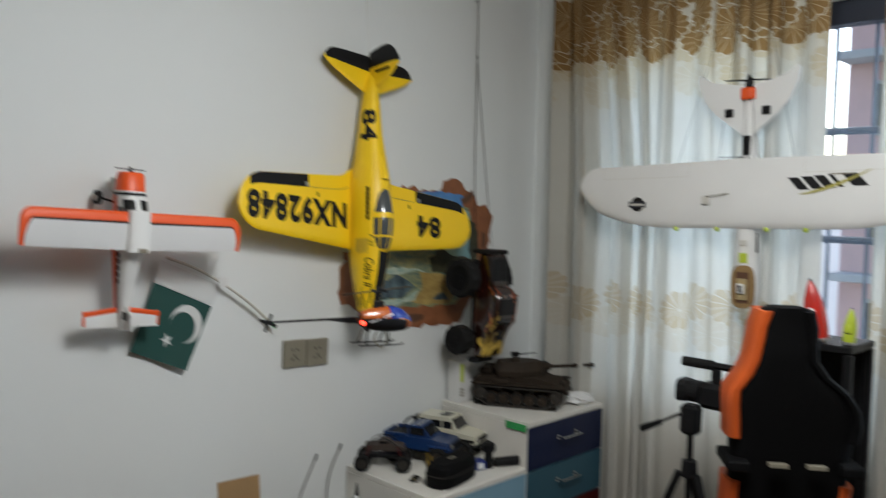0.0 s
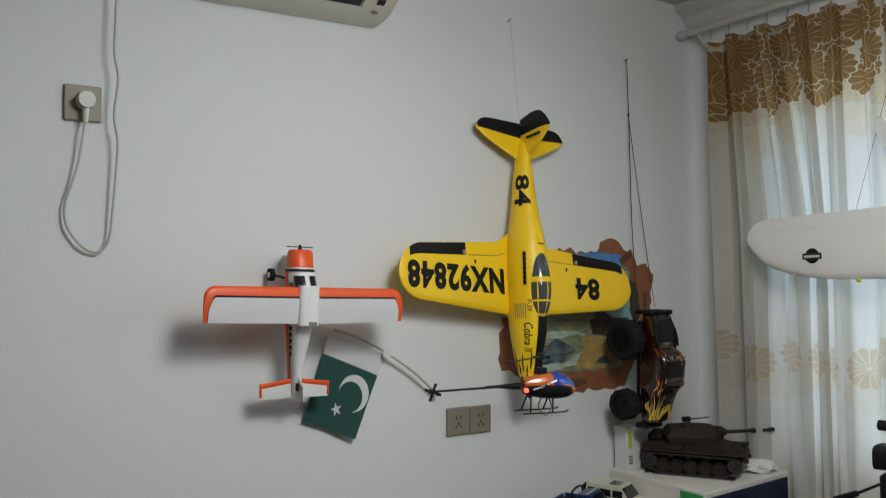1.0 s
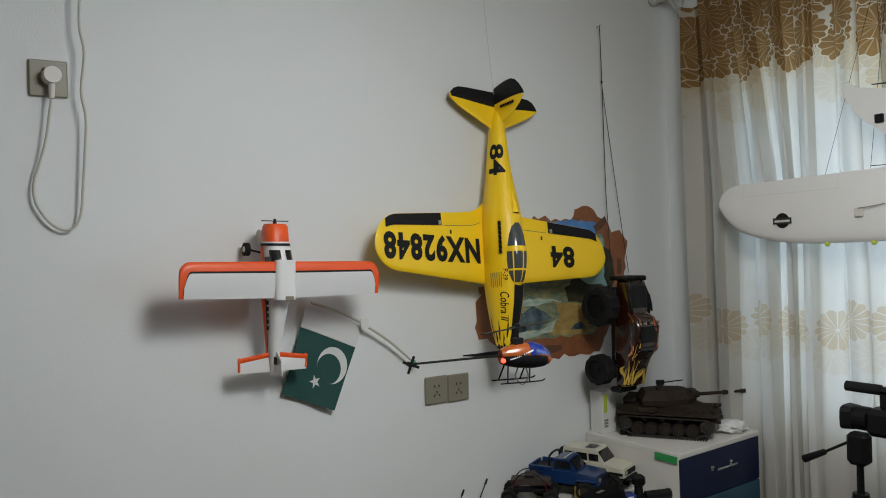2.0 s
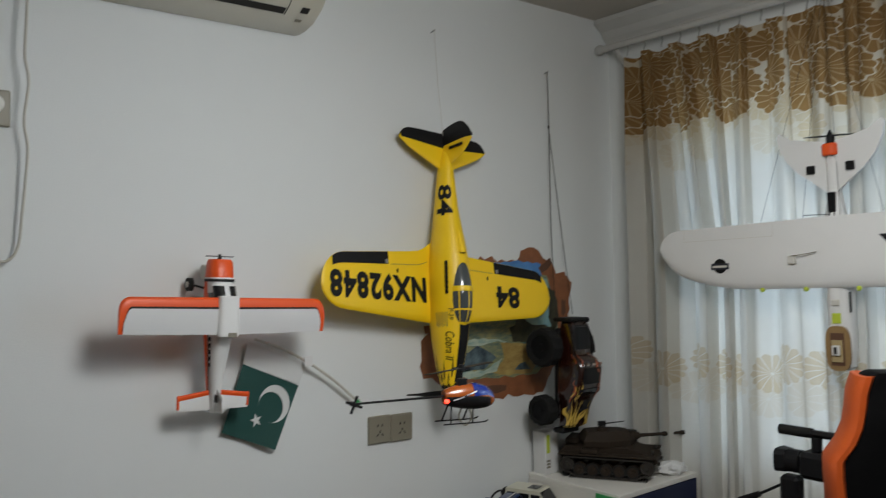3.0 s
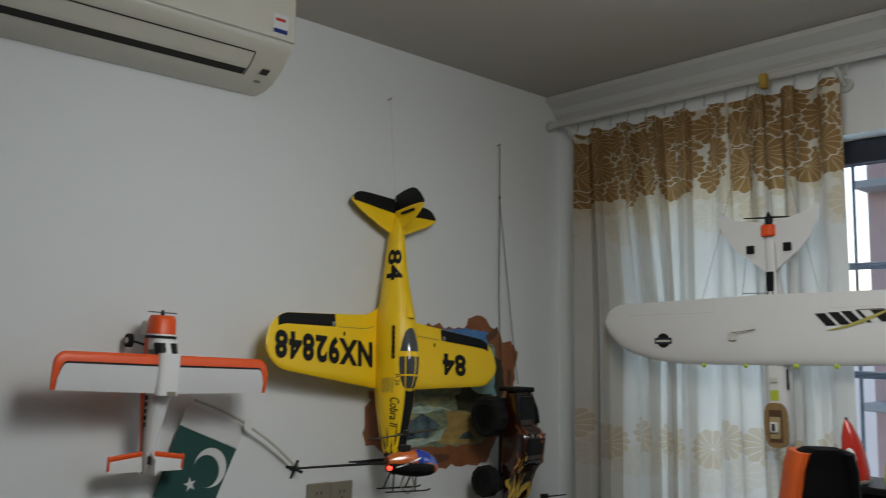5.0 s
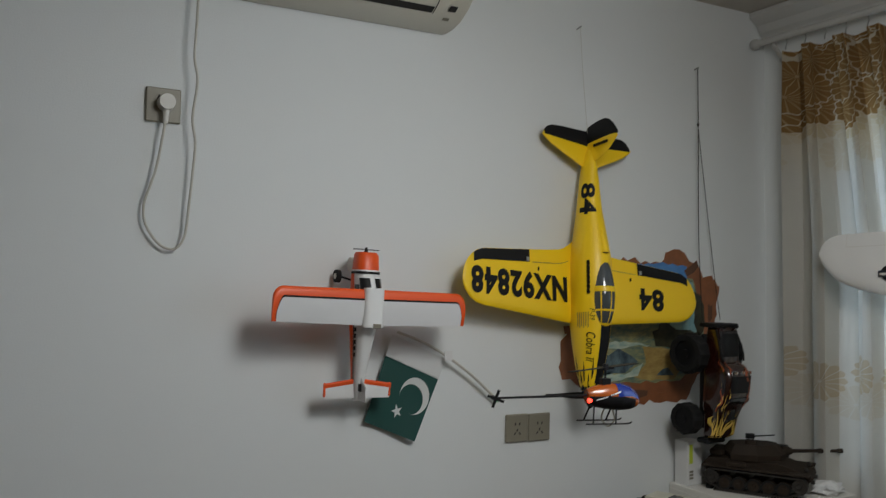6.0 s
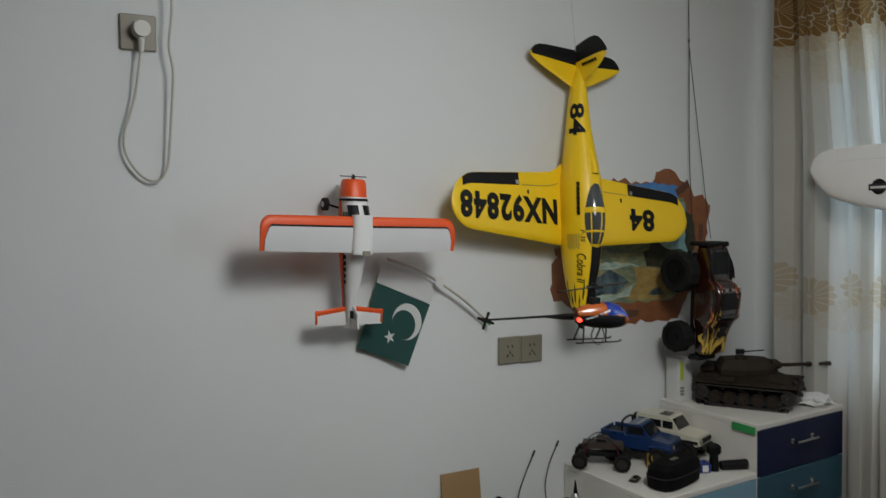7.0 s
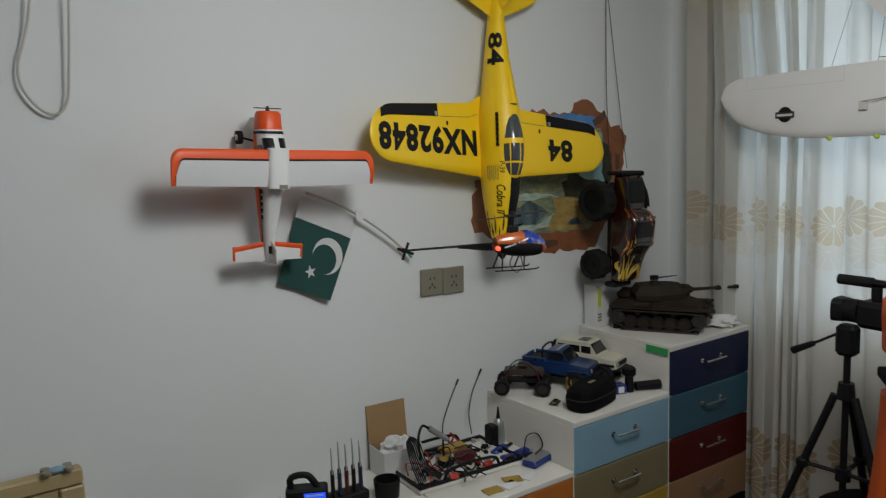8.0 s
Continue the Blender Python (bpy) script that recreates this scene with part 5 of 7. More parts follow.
def hung_truck(m):
    t = thing("toy_truck", m, "dark red stunt truck with yellow flames, hung on a wall cord", "toy truck", "radio-controlled vehicles")
    # z along the truck (nose down), -y its roof
    secs = [(-0.2, 0.05, 0.02, -0.02), (-0.19, 0.064, 0.03, -0.026), (-0.13, 0.067, 0.036, -0.035), (-0.1, 0.074, 0.042, -0.04), (-0.085, 0.08, 0.045, -0.043), (-0.06, 0.079, 0.058, -0.054),
            (0.03, 0.075, 0.064, -0.058), (0.06, 0.07, 0.054, -0.05), (0.075, 0.06, 0.04, -0.038), (0.18, 0.058, 0.037, -0.035), (0.195, 0.052, 0.03, -0.03)]
    part("shell", loft(bmesh.new(), [oval((0, cy, z), X, Y, rx, ry, 28, 5) for z, rx, ry, cy in secs]), M_FLAME_RED, t, smooth=True)

    def skin(z, ang, lift=0.0015):
        for p, q in zip(secs, secs[1:]):
            if p[0] <= z <= q[0]:
                k = (z - p[0]) / (q[0] - p[0])
                _, rx, ry, cy = [p[j] + k * (q[j] - p[j]) for j in range(4)]
                x, s = math.cos(radians(ang)), math.sin(radians(ang))
                e = 2 / 5
                return Vector((-(rx + lift) * math.copysign(abs(x) ** e, x), cy - (ry + lift) * math.copysign(abs(s) ** e, s), z))
        return Vector((0, 0, z))
    rnd = random.Random(11)
    for k in range(40):
        a0 = 4 + 172 * k / 34 + rnd.uniform(-3, 3) if k < 34 else rnd.uniform(2, 60)
        z0 = -0.195 if k < 34 else rnd.uniform(-0.1, -0.07)
        ln = rnd.uniform(0.04, 0.11) if k < 34 else rnd.uniform(0.05, 0.1)
        wd = rnd.uniform(5, 9) if k < 34 else 5
        bm = patch(bmesh.new(), lambda u, v: skin(z0 + ln * u, a0 + wd * (v - 0.5) * (1 - u) ** 0.7 + 5 * math.sin(6 * u + k)), 0, 0.99, 0, 1, 8, 1)
        part("flame", bm, M_FLAME, t)
    for k in range(22):
        a0, z0, ln = rnd.uniform(8, 172), rnd.uniform(-0.1, 0.05), rnd.uniform(0.03, 0.07)
        bm = patch(bmesh.new(), lambda u, v: skin(z0 + ln * u, a0 + 6 * (v - 0.5) * (1 - u) ** 0.7 + 4 * math.sin(7 * u + k), 0.0022), 0, 0.99, 0, 1, 6, 1)
        part("flame", bm, M_FLAME_DEEP, t)
    part("windshield", patch(bmesh.new(), lambda u, v: skin(u, v, 0.002), -0.068, -0.048, 40, 140, 4, 8), M_DARKGLASS, t)
    part("bed_panel", patch(bmesh.new(), lambda u, v: skin(u, v, 0.002), 0.095, 0.185, 25, 155, 6, 14), M_BLACK, t, "black bed cover")
    part("roof_panel", patch(bmesh.new(), lambda u, v: skin(u, v, 0.002), -0.03, 0.03, 55, 125, 4, 8), M_BLACK, t, "black roof panel")
    part("hood_scoop", boxes(((-0.02, -0.085, -0.13), (0.02, -0.068, -0.085)), bevel=0.005), M_BLACK, t)
    for a0 in (8, 158):
        part("side_window", patch(bmesh.new(), lambda u, v: skin(u, v, 0.002), -0.04, 0.05, a0, a0 + 14, 6, 3), M_DARKGLASS, t)
    for x in (-0.062, 0.062):
        part("nerf_bar", cord(bmesh.new(), [(x, -0.05, 0.19), (x * 1.15, -0.075, 0.12), (x * 1.05, -0.085, 0.08)], 0.004, 8, 3), M_BLACK, t)
    for x in (-0.045, 0.0, 0.045):
        part("roof_light", rod(bmesh.new(), (x, -0.122, 0.038), (x, -0.122, 0.048), 0.008, 0.008, 10), M_CHROME, t)
    part("chassis", boxes(((-0.05, 0.0, -0.17), (0.05, 0.03, 0.17)), bevel=0.008), M_PLASTIC, t)
    part("rear_bumper", boxes(((-0.075, -0.06, 0.196), (0.075, 0.02, 0.212)), bevel=0.006), M_BLACK, t)
    part("front_bumper", boxes(((-0.06, -0.02, -0.222), (0.06, 0.03, -0.203)), bevel=0.006), M_BLACK, t)
    for x in (-0.04, 0.04):
        part("wing_post", rod(bmesh.new(), (x, -0.04, 0.19), (x, -0.075, 0.2), 0.004, 0.004, 8), M_BLACK, t)
    for sx in (-1, 1):
        part("axle", rod(bmesh.new(), (0, 0.03, 0.11), (sx * 0.1, 0.035, 0.11), 0.007, 0.007, 8), M_BLACK, t)
        part("axle", rod(bmesh.new(), (0, 0.03, -0.12), (sx * 0.1, 0.035, -0.12), 0.007, 0.007, 8), M_BLACK, t)
        wheel_set(t, (sx * 0.112, 0.03, 0.1), X, 0.074, 0.066)
        wheel_set(t, (sx * 0.106, 0.04, -0.135), X, 0.058, 0.06)
    return t


hung_truck(pose(2.132, 1.955, 1.245, 0, 2.0, 5) @ Matrix.Diagonal((0.82, 0.93, 0.93, 1)))
cordy = thing("hanging_line", pose(2.201, 2.098, 2.343), "thin dark cord in a long loop from a wall nail", "cord")
part("nail", rod(bmesh.new(), (0, 0, 0.002), (0, -0.02, 0.006), 0.002, 0.003, 8), M_STEEL, cordy)
part("cord", cord(bmesh.new(), [(0, -0.016, 0.002), (0.002, -0.016, -0.22), (0.0, -0.018, -0.6), (-0.03, -0.06, -0.9)], 0.0016, 6, 4), M_TRACK, cordy)
part("cord", cord(bmesh.new(), [(0, -0.016, -0.2), (0.02, -0.016, -0.34), (0.075, -0.02, -0.73), (0.06, -0.06, -0.9)], 0.0013, 6, 4), M_TRACK, cordy)
part("knot", ball(bmesh.new(), (0.001, -0.016, -0.2), 0.004, 0.004, 0.006, 8, 6), M_TRACK, cordy)

# ---- stepped row of drawer cabinets ----
FRONT, BACK, PITCH, BASE = 1.688, 2.096, 0.15, 0.13


def drawer_cabinet(x0, x1, colours, label):
    n = len(colours)
    h = BASE + PITCH * n
    c = thing("drawer_cabinet", pose((x0 + x1) / 2, (FRONT + BACK) / 2, 0), label, "cabinet", "stepped drawer cabinets")
    hw, hd, t = (x1 - x0) / 2, (BACK - FRONT) / 2, 0.016
    part("top_panel", boxes(((-hw, -hd - 0.004, h - 0.018), (hw, hd, h)), bevel=0.002), M_BOARD, c)
    for s in (-1, 1):
        part("side_panel", boxes(((s * hw - (t if s > 0 else 0), -hd + 0.001, 0), (s * hw + (0 if s > 0 else t), hd, h - 0.018)), bevel=0.001), M_BOARD, c)
    part("back_panel", boxes(((-hw + t, hd - 0.008, 0.02), (hw - t, hd - 0.002, h - 0.02))), M_BOARD, c)
    part("plinth", boxes(((-hw + t, -hd + 0.03, 0), (hw - t, -hd + 0.045, BASE - 0.02))), M_BLACK, c)
    for k, col in enumerate(colours):
        z1 = h - 0.02 - PITCH * k
        z0 = z1 - PITCH + 0.004
        d = part("drawer", boxes(((-hw + 0.002, -hd - 0.003, z0), (hw - 0.002, -hd + 0.014, z1)), bevel=0.0015), col, c)
        part("drawer_box", boxes(((-hw + 0.025, -hd + 0.015, z0 + 0.02), (hw - 0.025, hd - 0.03, z1 - 0.03))), M_BOARD, d)
        zc = (z0 + z1) / 2 + 0.016
        bm = cord(bmesh.new(), [(-0.05, -hd - 0.002, zc), (-0.05, -hd - 0.022, zc), (-0.044, -hd - 0.027, zc), (0.044, -hd - 0.027, zc), (0.05, -hd - 0.022, zc), (0.05, -hd - 0.002, zc)], 0.0034, 8, 3)
        for s in (-1, 1):
            rod(bm, (s * 0.05, -hd - 0.0055, zc), (s * 0.05, -hd - 0.0032, zc), 0.009, 0.009, 12)
        part("handle", bm, M_CHROME, d, "chrome bar handle", smooth=True)
    return c, h


cab1, H1 = drawer_cabinet(2.069, 2.502, [M_NAVY, M_TEAL, M_MAROON, M_TAN, M_BLACK], "tall white cabinet with navy, blue, maroon and tan drawers")
cab2, H2 = drawer_cabinet(1.633, 2.066, [M_SKYBLUE, M_OLIVE, M_MUSTARD, M_TEAL], "white cabinet with light blue, olive and mustard drawers")
cab3, H3 = drawer_cabinet(1.197, 1.630, [M_RUST, M_TEAL, M_TAN], "low white cabinet with an orange top drawer")
cab4, H4 = drawer_cabinet(0.761, 1.194, [M_OLIVE, M_RUST, M_NAVY], "low white cabinet holding chargers and screwdrivers")

# green tape on the tall cabinet's side, over its top edge
tape = thing("green_tape", pose(2.066, 1.735, H1 - 0.012), "strip of green tape stuck to the tall cabinet's edge", "tape")
part("strip", boxes(((-0.0035, -0.045, -0.02), (-0.0005, 0.045, 0.004)), bevel=0.0008), M_TAPE, tape)

# ---- model tank ----
def model_tank(m):
    t = thing("model_tank", m, "dusty brown-green model tank with a long gun, on the tall cabinet", "model tank", "radio-controlled vehicles")
    # x ahead, y to its left
    prof = [(-0.165, 0.055), (-0.17, 0.085), (-0.155, 0.1), (0.07, 0.103), (0.165, 0.075), (0.17, 0.06), (0.13, 0.03), (-0.13, 0.03)]
    bm = bmesh.new()
    loft(bm, [[Vector((x, y, z)) for x, z in prof] for y in (-0.07, 0.07)])
    part("hull", bm, M_TANK, t)
    for s in (-1, 1):
        part("fender", boxes(((-0.17, min(s * 0.068, s * 0.112), 0.078), (0.165, max(s * 0.068, s * 0.112), 0.083)), bevel=0.0015), M_TANK, t)
        # track: a closed band round the wheels, with links
        path = []
        for k in range(10):
            b = math.pi / 2 + math.pi * k / 9
            path.append((-0.135 + 0.028 * math.cos(b), 0.045 + 0.028 * math.sin(b)))
        path += [(-0.11, 0.004), (0.0, 0.003), (0.1, 0.004)]
        for k in range(10):
            b = -math.pi / 2 + math.pi * k / 9
            path.append((0.135 + 0.026 * math.cos(b), 0.046 + 0.026 * math.sin(b)))
        cx, cz = sum(p[0] for p in path) / len(path), sum(p[1] for p in path) / len(path)
        bm = bmesh.new()
        n = len(path)
        out, inn = [], []
        for x, z in path:
            d = Vector((x - cx, 0, z - cz))
            d.x *= 0.25
            d.normalize()
            out.append([bm.verts.new((x, s * (0.074 + w), z)) for w in (0, 0.036)])
            inn.append([bm.verts.new((x - d.x * 0.006, s * (0.074 + w), z - d.z * 0.006)) for w in (0, 0.036)])
        for k in range(n):
            j = (k + 1) % n
            bm.faces.new((out[k][0], out[j][0], out[j][1], out[k][1]))
            bm.faces.new((inn[k][0], inn[k][1], inn[j][1], inn[j][0]))
            for w in (0, 1):
                bm.faces.new((out[k][w], inn[k][w], inn[j][w], out[j][w]))
        track = part("track", bm, M_TRACK, t)
        for k in range(30):
            x = -0.13 + 0.009 * k
            part("track_link", boxes(((x, min(s * 0.073, s * 0.112), 0.0), (x + 0.006, max(s * 0.073, s * 0.112), 0.0042))), M_TRACK, track)
        for k in range(5):
            x = -0.095 + 0.046 * k
            bm = rod(bmesh.new(), (x, s * 0.076, 0.03), (x, s * 0.107, 0.03), 0.022, 0.022, 18)
            rod(bm, (x, s * 0.107, 0.03), (x, s * 0.111, 0.03), 0.008, 0.006, 10)
            w = part("road_wheel", bm, M_TANK, t)
            part("wheel_rim", loft(bmesh.new(), [oval((x, s * 0.1085, 0.03), X, Z, r, r, 18) for r in (0.0235, 0.0175)], caps=False), M_RUBBER, w)
        for x, z in ((-0.135, 0.045), (0.135, 0.046)):
            bm = rod(bmesh.new(), (x, s * 0.078, z), (x, s * 0.106, z), 0.021, 0.021, 14)
            rod(bm, (x, s * 0.106, z), (x, s * 0.11, z), 0.01, 0.007, 10)
            part("sprocket", bm, M_TRACK, t)
        for k in range(3):
            part("return_roller", rod(bmesh.new(), (-0.07 + 0.06 * k, s * 0.078, 0.064), (-0.07 + 0.06 * k, s * 0.1, 0.064), 0.008, 0.008, 10), M_TRACK, t)
        part("tool_box", boxes(((-0.09, min(s * 0.075, s * 0.108), 0.084), (-0.03, max(s * 0.075, s * 0.108), 0.1)), bevel=0.003), M_TANK, t)
    # turret, turned toward its left
    tm = pose(-0.005, 0, 0.103, 0, 0, 24)
    bm = bmesh.new()
    low = [(-0.1, -0.05), (-0.1, 0.05), (-0.02, 0.072), (0.06, 0.05), (0.085, 0.02), (0.085, -0.02), (0.06, -0.05), (-0.02, -0.072)]
    rings = [[tm @ Vector((x, y, 0)) for x, y in low], [tm @ Vector((x * 1.03, y * 1.03, 0.02)) for x, y in low], [tm @ Vector((x * 0.8 - 0.005, y * 0.72, 0.05)) for x, y in low]]
    loft(bm, rings)
    turret = part("turret", bm, M_TANK, t)
    gun = bmesh.new()
    rod(gun, tm @ Vector((0.08, 0, 0.024)), tm @ Vector((0.11, 0, 0.025)), 0.018, 0.011, 14)
    rod(gun, tm @ Vector((0.11, 0, 0.025)), tm @ Vector((0.262, 0, 0.03)), 0.0065, 0.005, 12)
    rod(gun, tm @ Vector((0.195, 0, 0.0275)), tm @ Vector((0.215, 0, 0.0285)), 0.0085, 0.0085, 12)
    rod(gun, tm @ Vector((0.26, 0, 0.03)), tm @ Vector((0.275, 0, 0.0305)), 0.008, 0.0075, 12)
    part("gun", gun, M_TANK, turret)
    part("cupola", rod(bmesh.new(), tm @ Vector((-0.03, -0.022, 0.048)), tm @ Vector((-0.03, -0.022, 0.062)), 0.019, 0.017, 16), M_TANK, turret)
    part("hatch", rod(bmesh.new(), tm @ Vector((-0.02, 0.025, 0.048)), tm @ Vector((-0.02, 0.025, 0.054)), 0.016, 0.015, 16), M_TANK, turret)
    bm = rod(bmesh.new(), tm @ Vector((-0.02, -0.02, 0.075)), tm @ Vector((0.05, -0.015, 0.08)), 0.0025, 0.002, 8)
    rod(bm, tm @ Vector((-0.022, -0.02, 0.06)), tm @ Vector((-0.022, -0.02, 0.076)), 0.002, 0.002, 6)
    box(bm, (-0.045, -0.028, 0.068), (-0.018, -0.014, 0.084), m=tm)
    part("machine_gun", bm, M_BLACK, turret)
    part("rear_rack", boxes(((-0.155, -0.05, 0.104), (-0.11, 0.05, 0.125)), bevel=0.004), M_TANK, t)
    for y in (-0.045, 0.045):
        part("headlamp", ball(bmesh.new(), (0.15, y, 0.09), 0.007, 0.009, 0.009, 10, 7), M_TRACK, t)
        part("tow_hook", boxes(((0.163, y - 0.005, 0.045), (0.176, y + 0.005, 0.058)), bevel=0.002), M_TRACK, t)
    return t


model_tank(pose(2.285, 1.892, H1, 0, 0, -60))

carton = thing("product_box", pose(2.118, 2.055, H1), "narrow white carton with a yellow stripe, against the wall", "box")
part("carton", boxes(((-0.034, -0.03, 0), (0.034, 0.03, 0.15)), bevel=0.0015), M_PAPER, carton)
part("stripe", boxes(((-0.026, -0.0315, 0.075), (-0.01, -0.0304, 0.14))), M_LIME, carton, "yellow stripe")
for k in range(3):
    part("small_print", boxes(((-0.026, -0.0315, 0.022 + 0.011 * k), (-0.008, -0.0304, 0.029 + 0.011 * k))), M_PLATE, carton)

dark = thing("black_box", pose(2.402, 1.972, H1, 0, 0, -60), "plain black box standing behind the model tank", "box")
part("case", boxes(((-0.085, -0.022, 0), (0.085, 0.022, 0.125)), bevel=0.006), M_PLASTIC, dark)
part("lid_seam", boxes(((-0.0865, -0.0235, 0.092), (0.0865, 0.0235, 0.094))), M_BLACK, dark)

# crumpled paper bag
bag = thing("paper_bag", pose(2.43, 1.735, H1), "crumpled white paper lying beside the tank", "paper")
bm = bmesh.new()
bmesh.ops.create_icosphere(bm, subdivisions=3, radius=1.0)
for v in bm.verts:
    d = 1 + 0.35 * noise.noise(v.co * 2.3) + 0.2 * noise.noise(v.co * 5.1)
    v.co = Vector((v.co.x * 0.055 * d, v.co.y * 0.042 * d, max(0.0, 0.018 + v.co.z * 0.024 * d)))
part("crumple", bm, M_PAPER, bag)

# small loose parts by the tank's track
bits = thing("spare_wheel_pile", pose(2.155, 1.985, H1), "small dark spare wheels lying on the cabinet", "spare wheels")
for dx, dy in ((0, 0), (0.018, -0.022), (-0.02, -0.01)):
    part("spare_wheel", rod(bmesh.new(), (dx, dy, 0.001), (dx, dy, 0.014), 0.013, 0.012, 14), M_RUBBER, bits)

# ---- three small trucks on the middle cabinet ----
def toy_vehicle(m, style, label):
    t = thing("toy_truck", m, label, "toy truck", "radio-controlled vehicles")
    # x ahead, y left, z up; body on high knobbly wheels
    body = {"pickup": M_TRUCK_BLUE, "wagon": M_TRUCK_WHITE, "crawler": M_TRUCK_DARK}[style]
    r = {"pickup": 0.027, "wagon": 0.027, "crawler": 0.031}[style]
    wd = {"pickup": 0.024, "wagon": 0.024, "crawler": 0.032}[style]
    reach, track, raised = (0.078, 0.056, 0.014) if style == "crawler" else (0.067, 0.046, 0.0)
    for x in (-reach, reach):
        for y in (-track, track):
            wheel_set(t, (x, y, r), Y, r, wd, rim=M_TRACK)
        part("axle", rod(bmesh.new(), (x, -track + 0.006, r), (x, track - 0.006, r), 0.005, 0.005, 8), M_BLACK, t)
    part("chassis", boxes(((-0.085, -0.02, 0.026 + raised), (0.085, 0.02, 0.04 + raised)), bevel=0.002), M_PLASTIC, t)
    if style == "crawler":
        prof = [(-0.08, 0.055), (-0.08, 0.076), (-0.03, 0.08), (-0.02, 0.096), (0.02, 0.096), (0.036, 0.08), (0.085, 0.074), (0.088, 0.058)]
        loft_bm = loft(bmesh.new(), [[Vector((x * 0.9, y, z + raised)) for x, z in prof] for y in (-0.029, -0.026, 0.026, 0.029)])
        part("body", loft_bm, body, t)
        for y in (-0.036, 0.036):
            part("cage_bar", cord(bmesh.new(), [(-0.075, y, 0.066), (-0.03, y * 0.8, 0.113), (0.02, y * 0.8, 0.113), (0.078, y, 0.068)], 0.002, 8, 3), M_BLACK, t)
            for x in (-0.06, 0.062):
                part("shock_absorber", rod(bmesh.new(), (x * 1.15, y * 1.1, 0.036), (x * 0.85, y * 0.9, 0.09), 0.004, 0.003, 8), M_MAROON, t)
        part("window", boxes(((-0.016, -0.0296, 0.098), (0.016, 0.0296, 0.107))), M_DARKGLASS, t)
        return t
    w = 0.042
    low = [(-0.098, 0.044), (-0.1, 0.072), (0.03, 0.074), (0.095, 0.068), (0.102, 0.045), (0.085, 0.04), (-0.085, 0.04)]
    bm = loft(bmesh.new(), [[Vector((x * k, y, z)) for x, z in low] for y, k in ((-w, 0.985), (-w + 0.003, 1.0), (w - 0.003, 1.0), (w, 0.985))])
    part("body", bm, body, t)
    if style == "pickup":
        cab = [(-0.03, 0.073), (-0.026, 0.105), (0.012, 0.106), (0.042, 0.074)]
        part("bed_floor", boxes(((-0.092, -0.034, 0.0725), (-0.036, 0.034, 0.0745))), M_BLACK, t)
        for y in (-1, 1):
            part("bed_wall", boxes(((-0.1, y * w - 0.003, 0.072), (-0.03, y * w + 0.003, 0.082)), bevel=0.001), body, t)
        part("tailgate", boxes(((-0.101, -w, 0.072), (-0.096, w, 0.082)), bevel=0.001), body, t)
        part("roll_bar", cord(bmesh.new(), [(-0.04, -0.035, 0.074), (-0.04, -0.033, 0.11), (-0.04, 0.033, 0.11), (-0.04, 0.035, 0.074)], 0.003, 8, 3), M_BLACK, t)
    else:
        cab = [(-0.098, 0.073), (-0.092, 0.11), (0.012, 0.111), (0.04, 0.074)]
    bm = loft(bmesh.new(), [[Vector((x, y, z)) for x, z in cab] for y in (-0.037, 0.037)])
    cabin = part("cabin", bm, body, t)
    a, b, c, d = cab
    for s in (-1, 1):
        spans = [(-0.022, 0.022)] if style == "pickup" else [(-0.088, -0.056), (-0.05, -0.016), (-0.01, 0.02)]
        for x0, x1 in spans:
            part("side_window", boxes(((x0, s * 0.0378 - 0.0006, 0.08), (x1, s * 0.0378 + 0.0006, 0.1))), M_DARKGLASS, cabin)
    slope = Vector((d[0] - c[0], 0, d[1] - c[1]))
    nrm = Vector((-slope.z, 0, slope.x)).normalized()
    p0, p1 = Vector((c[0], 0, c[1])) + slope * 0.14 + nrm * 0.001, Vector((c[0], 0, c[1])) + slope * 0.88 + nrm * 0.001
    bm = bmesh.new()
    plate(bm, [p0 + Y * -0.031, p1 + Y * -0.034, p1 + Y * 0.034, p0 + Y * 0.031], Vector(), nrm * 0.001)
    part("windshield", bm, M_DARKGLASS, cabin)
    if style == "pickup":
        part("window_frame", boxes(((0.0, -0.036, 0.1065), (0.006, 0.036, 0.108))), M_CHROME, cabin)
    if style == "wagon":
        part("sun_roof", boxes(((-0.03, -0.018, 0.1115), (0.0, 0.018, 0.113))), M_DARKGLASS, cabin)
        part("spare_wheel", rod(bmesh.new(), (-0.116, 0.0, 0.075), (-0.101, 0.0, 0.075), 0.026, 0.026, 18), M_RUBBER, t)
    part("grille", boxes(((0.1015, -0.03, 0.05), (0.1035, 0.03, 0.064))), M_BLACK, t)
    part("front_bumper", boxes(((0.1, -0.043, 0.036), (0.112, 0.043, 0.046)), bevel=0.003), M_BLACK, t)
    for y in (-0.033, 0.033):
        part("headlamp", rod(bmesh.new(), (0.102, y, 0.058), (0.105, y, 0.058), 0.006, 0.006, 10), M_CHROME, t)
    for x in (-0.066, 0.068):
        for s in (-1, 1):
            part("fender_flare", boxes(((x - 0.03, s * 0.042 - 0.006, 0.05), (x + 0.03, s * 0.042 + 0.006, 0.057)), bevel=0.003), M_PLASTIC if style == "wagon" else body, t)
    return t


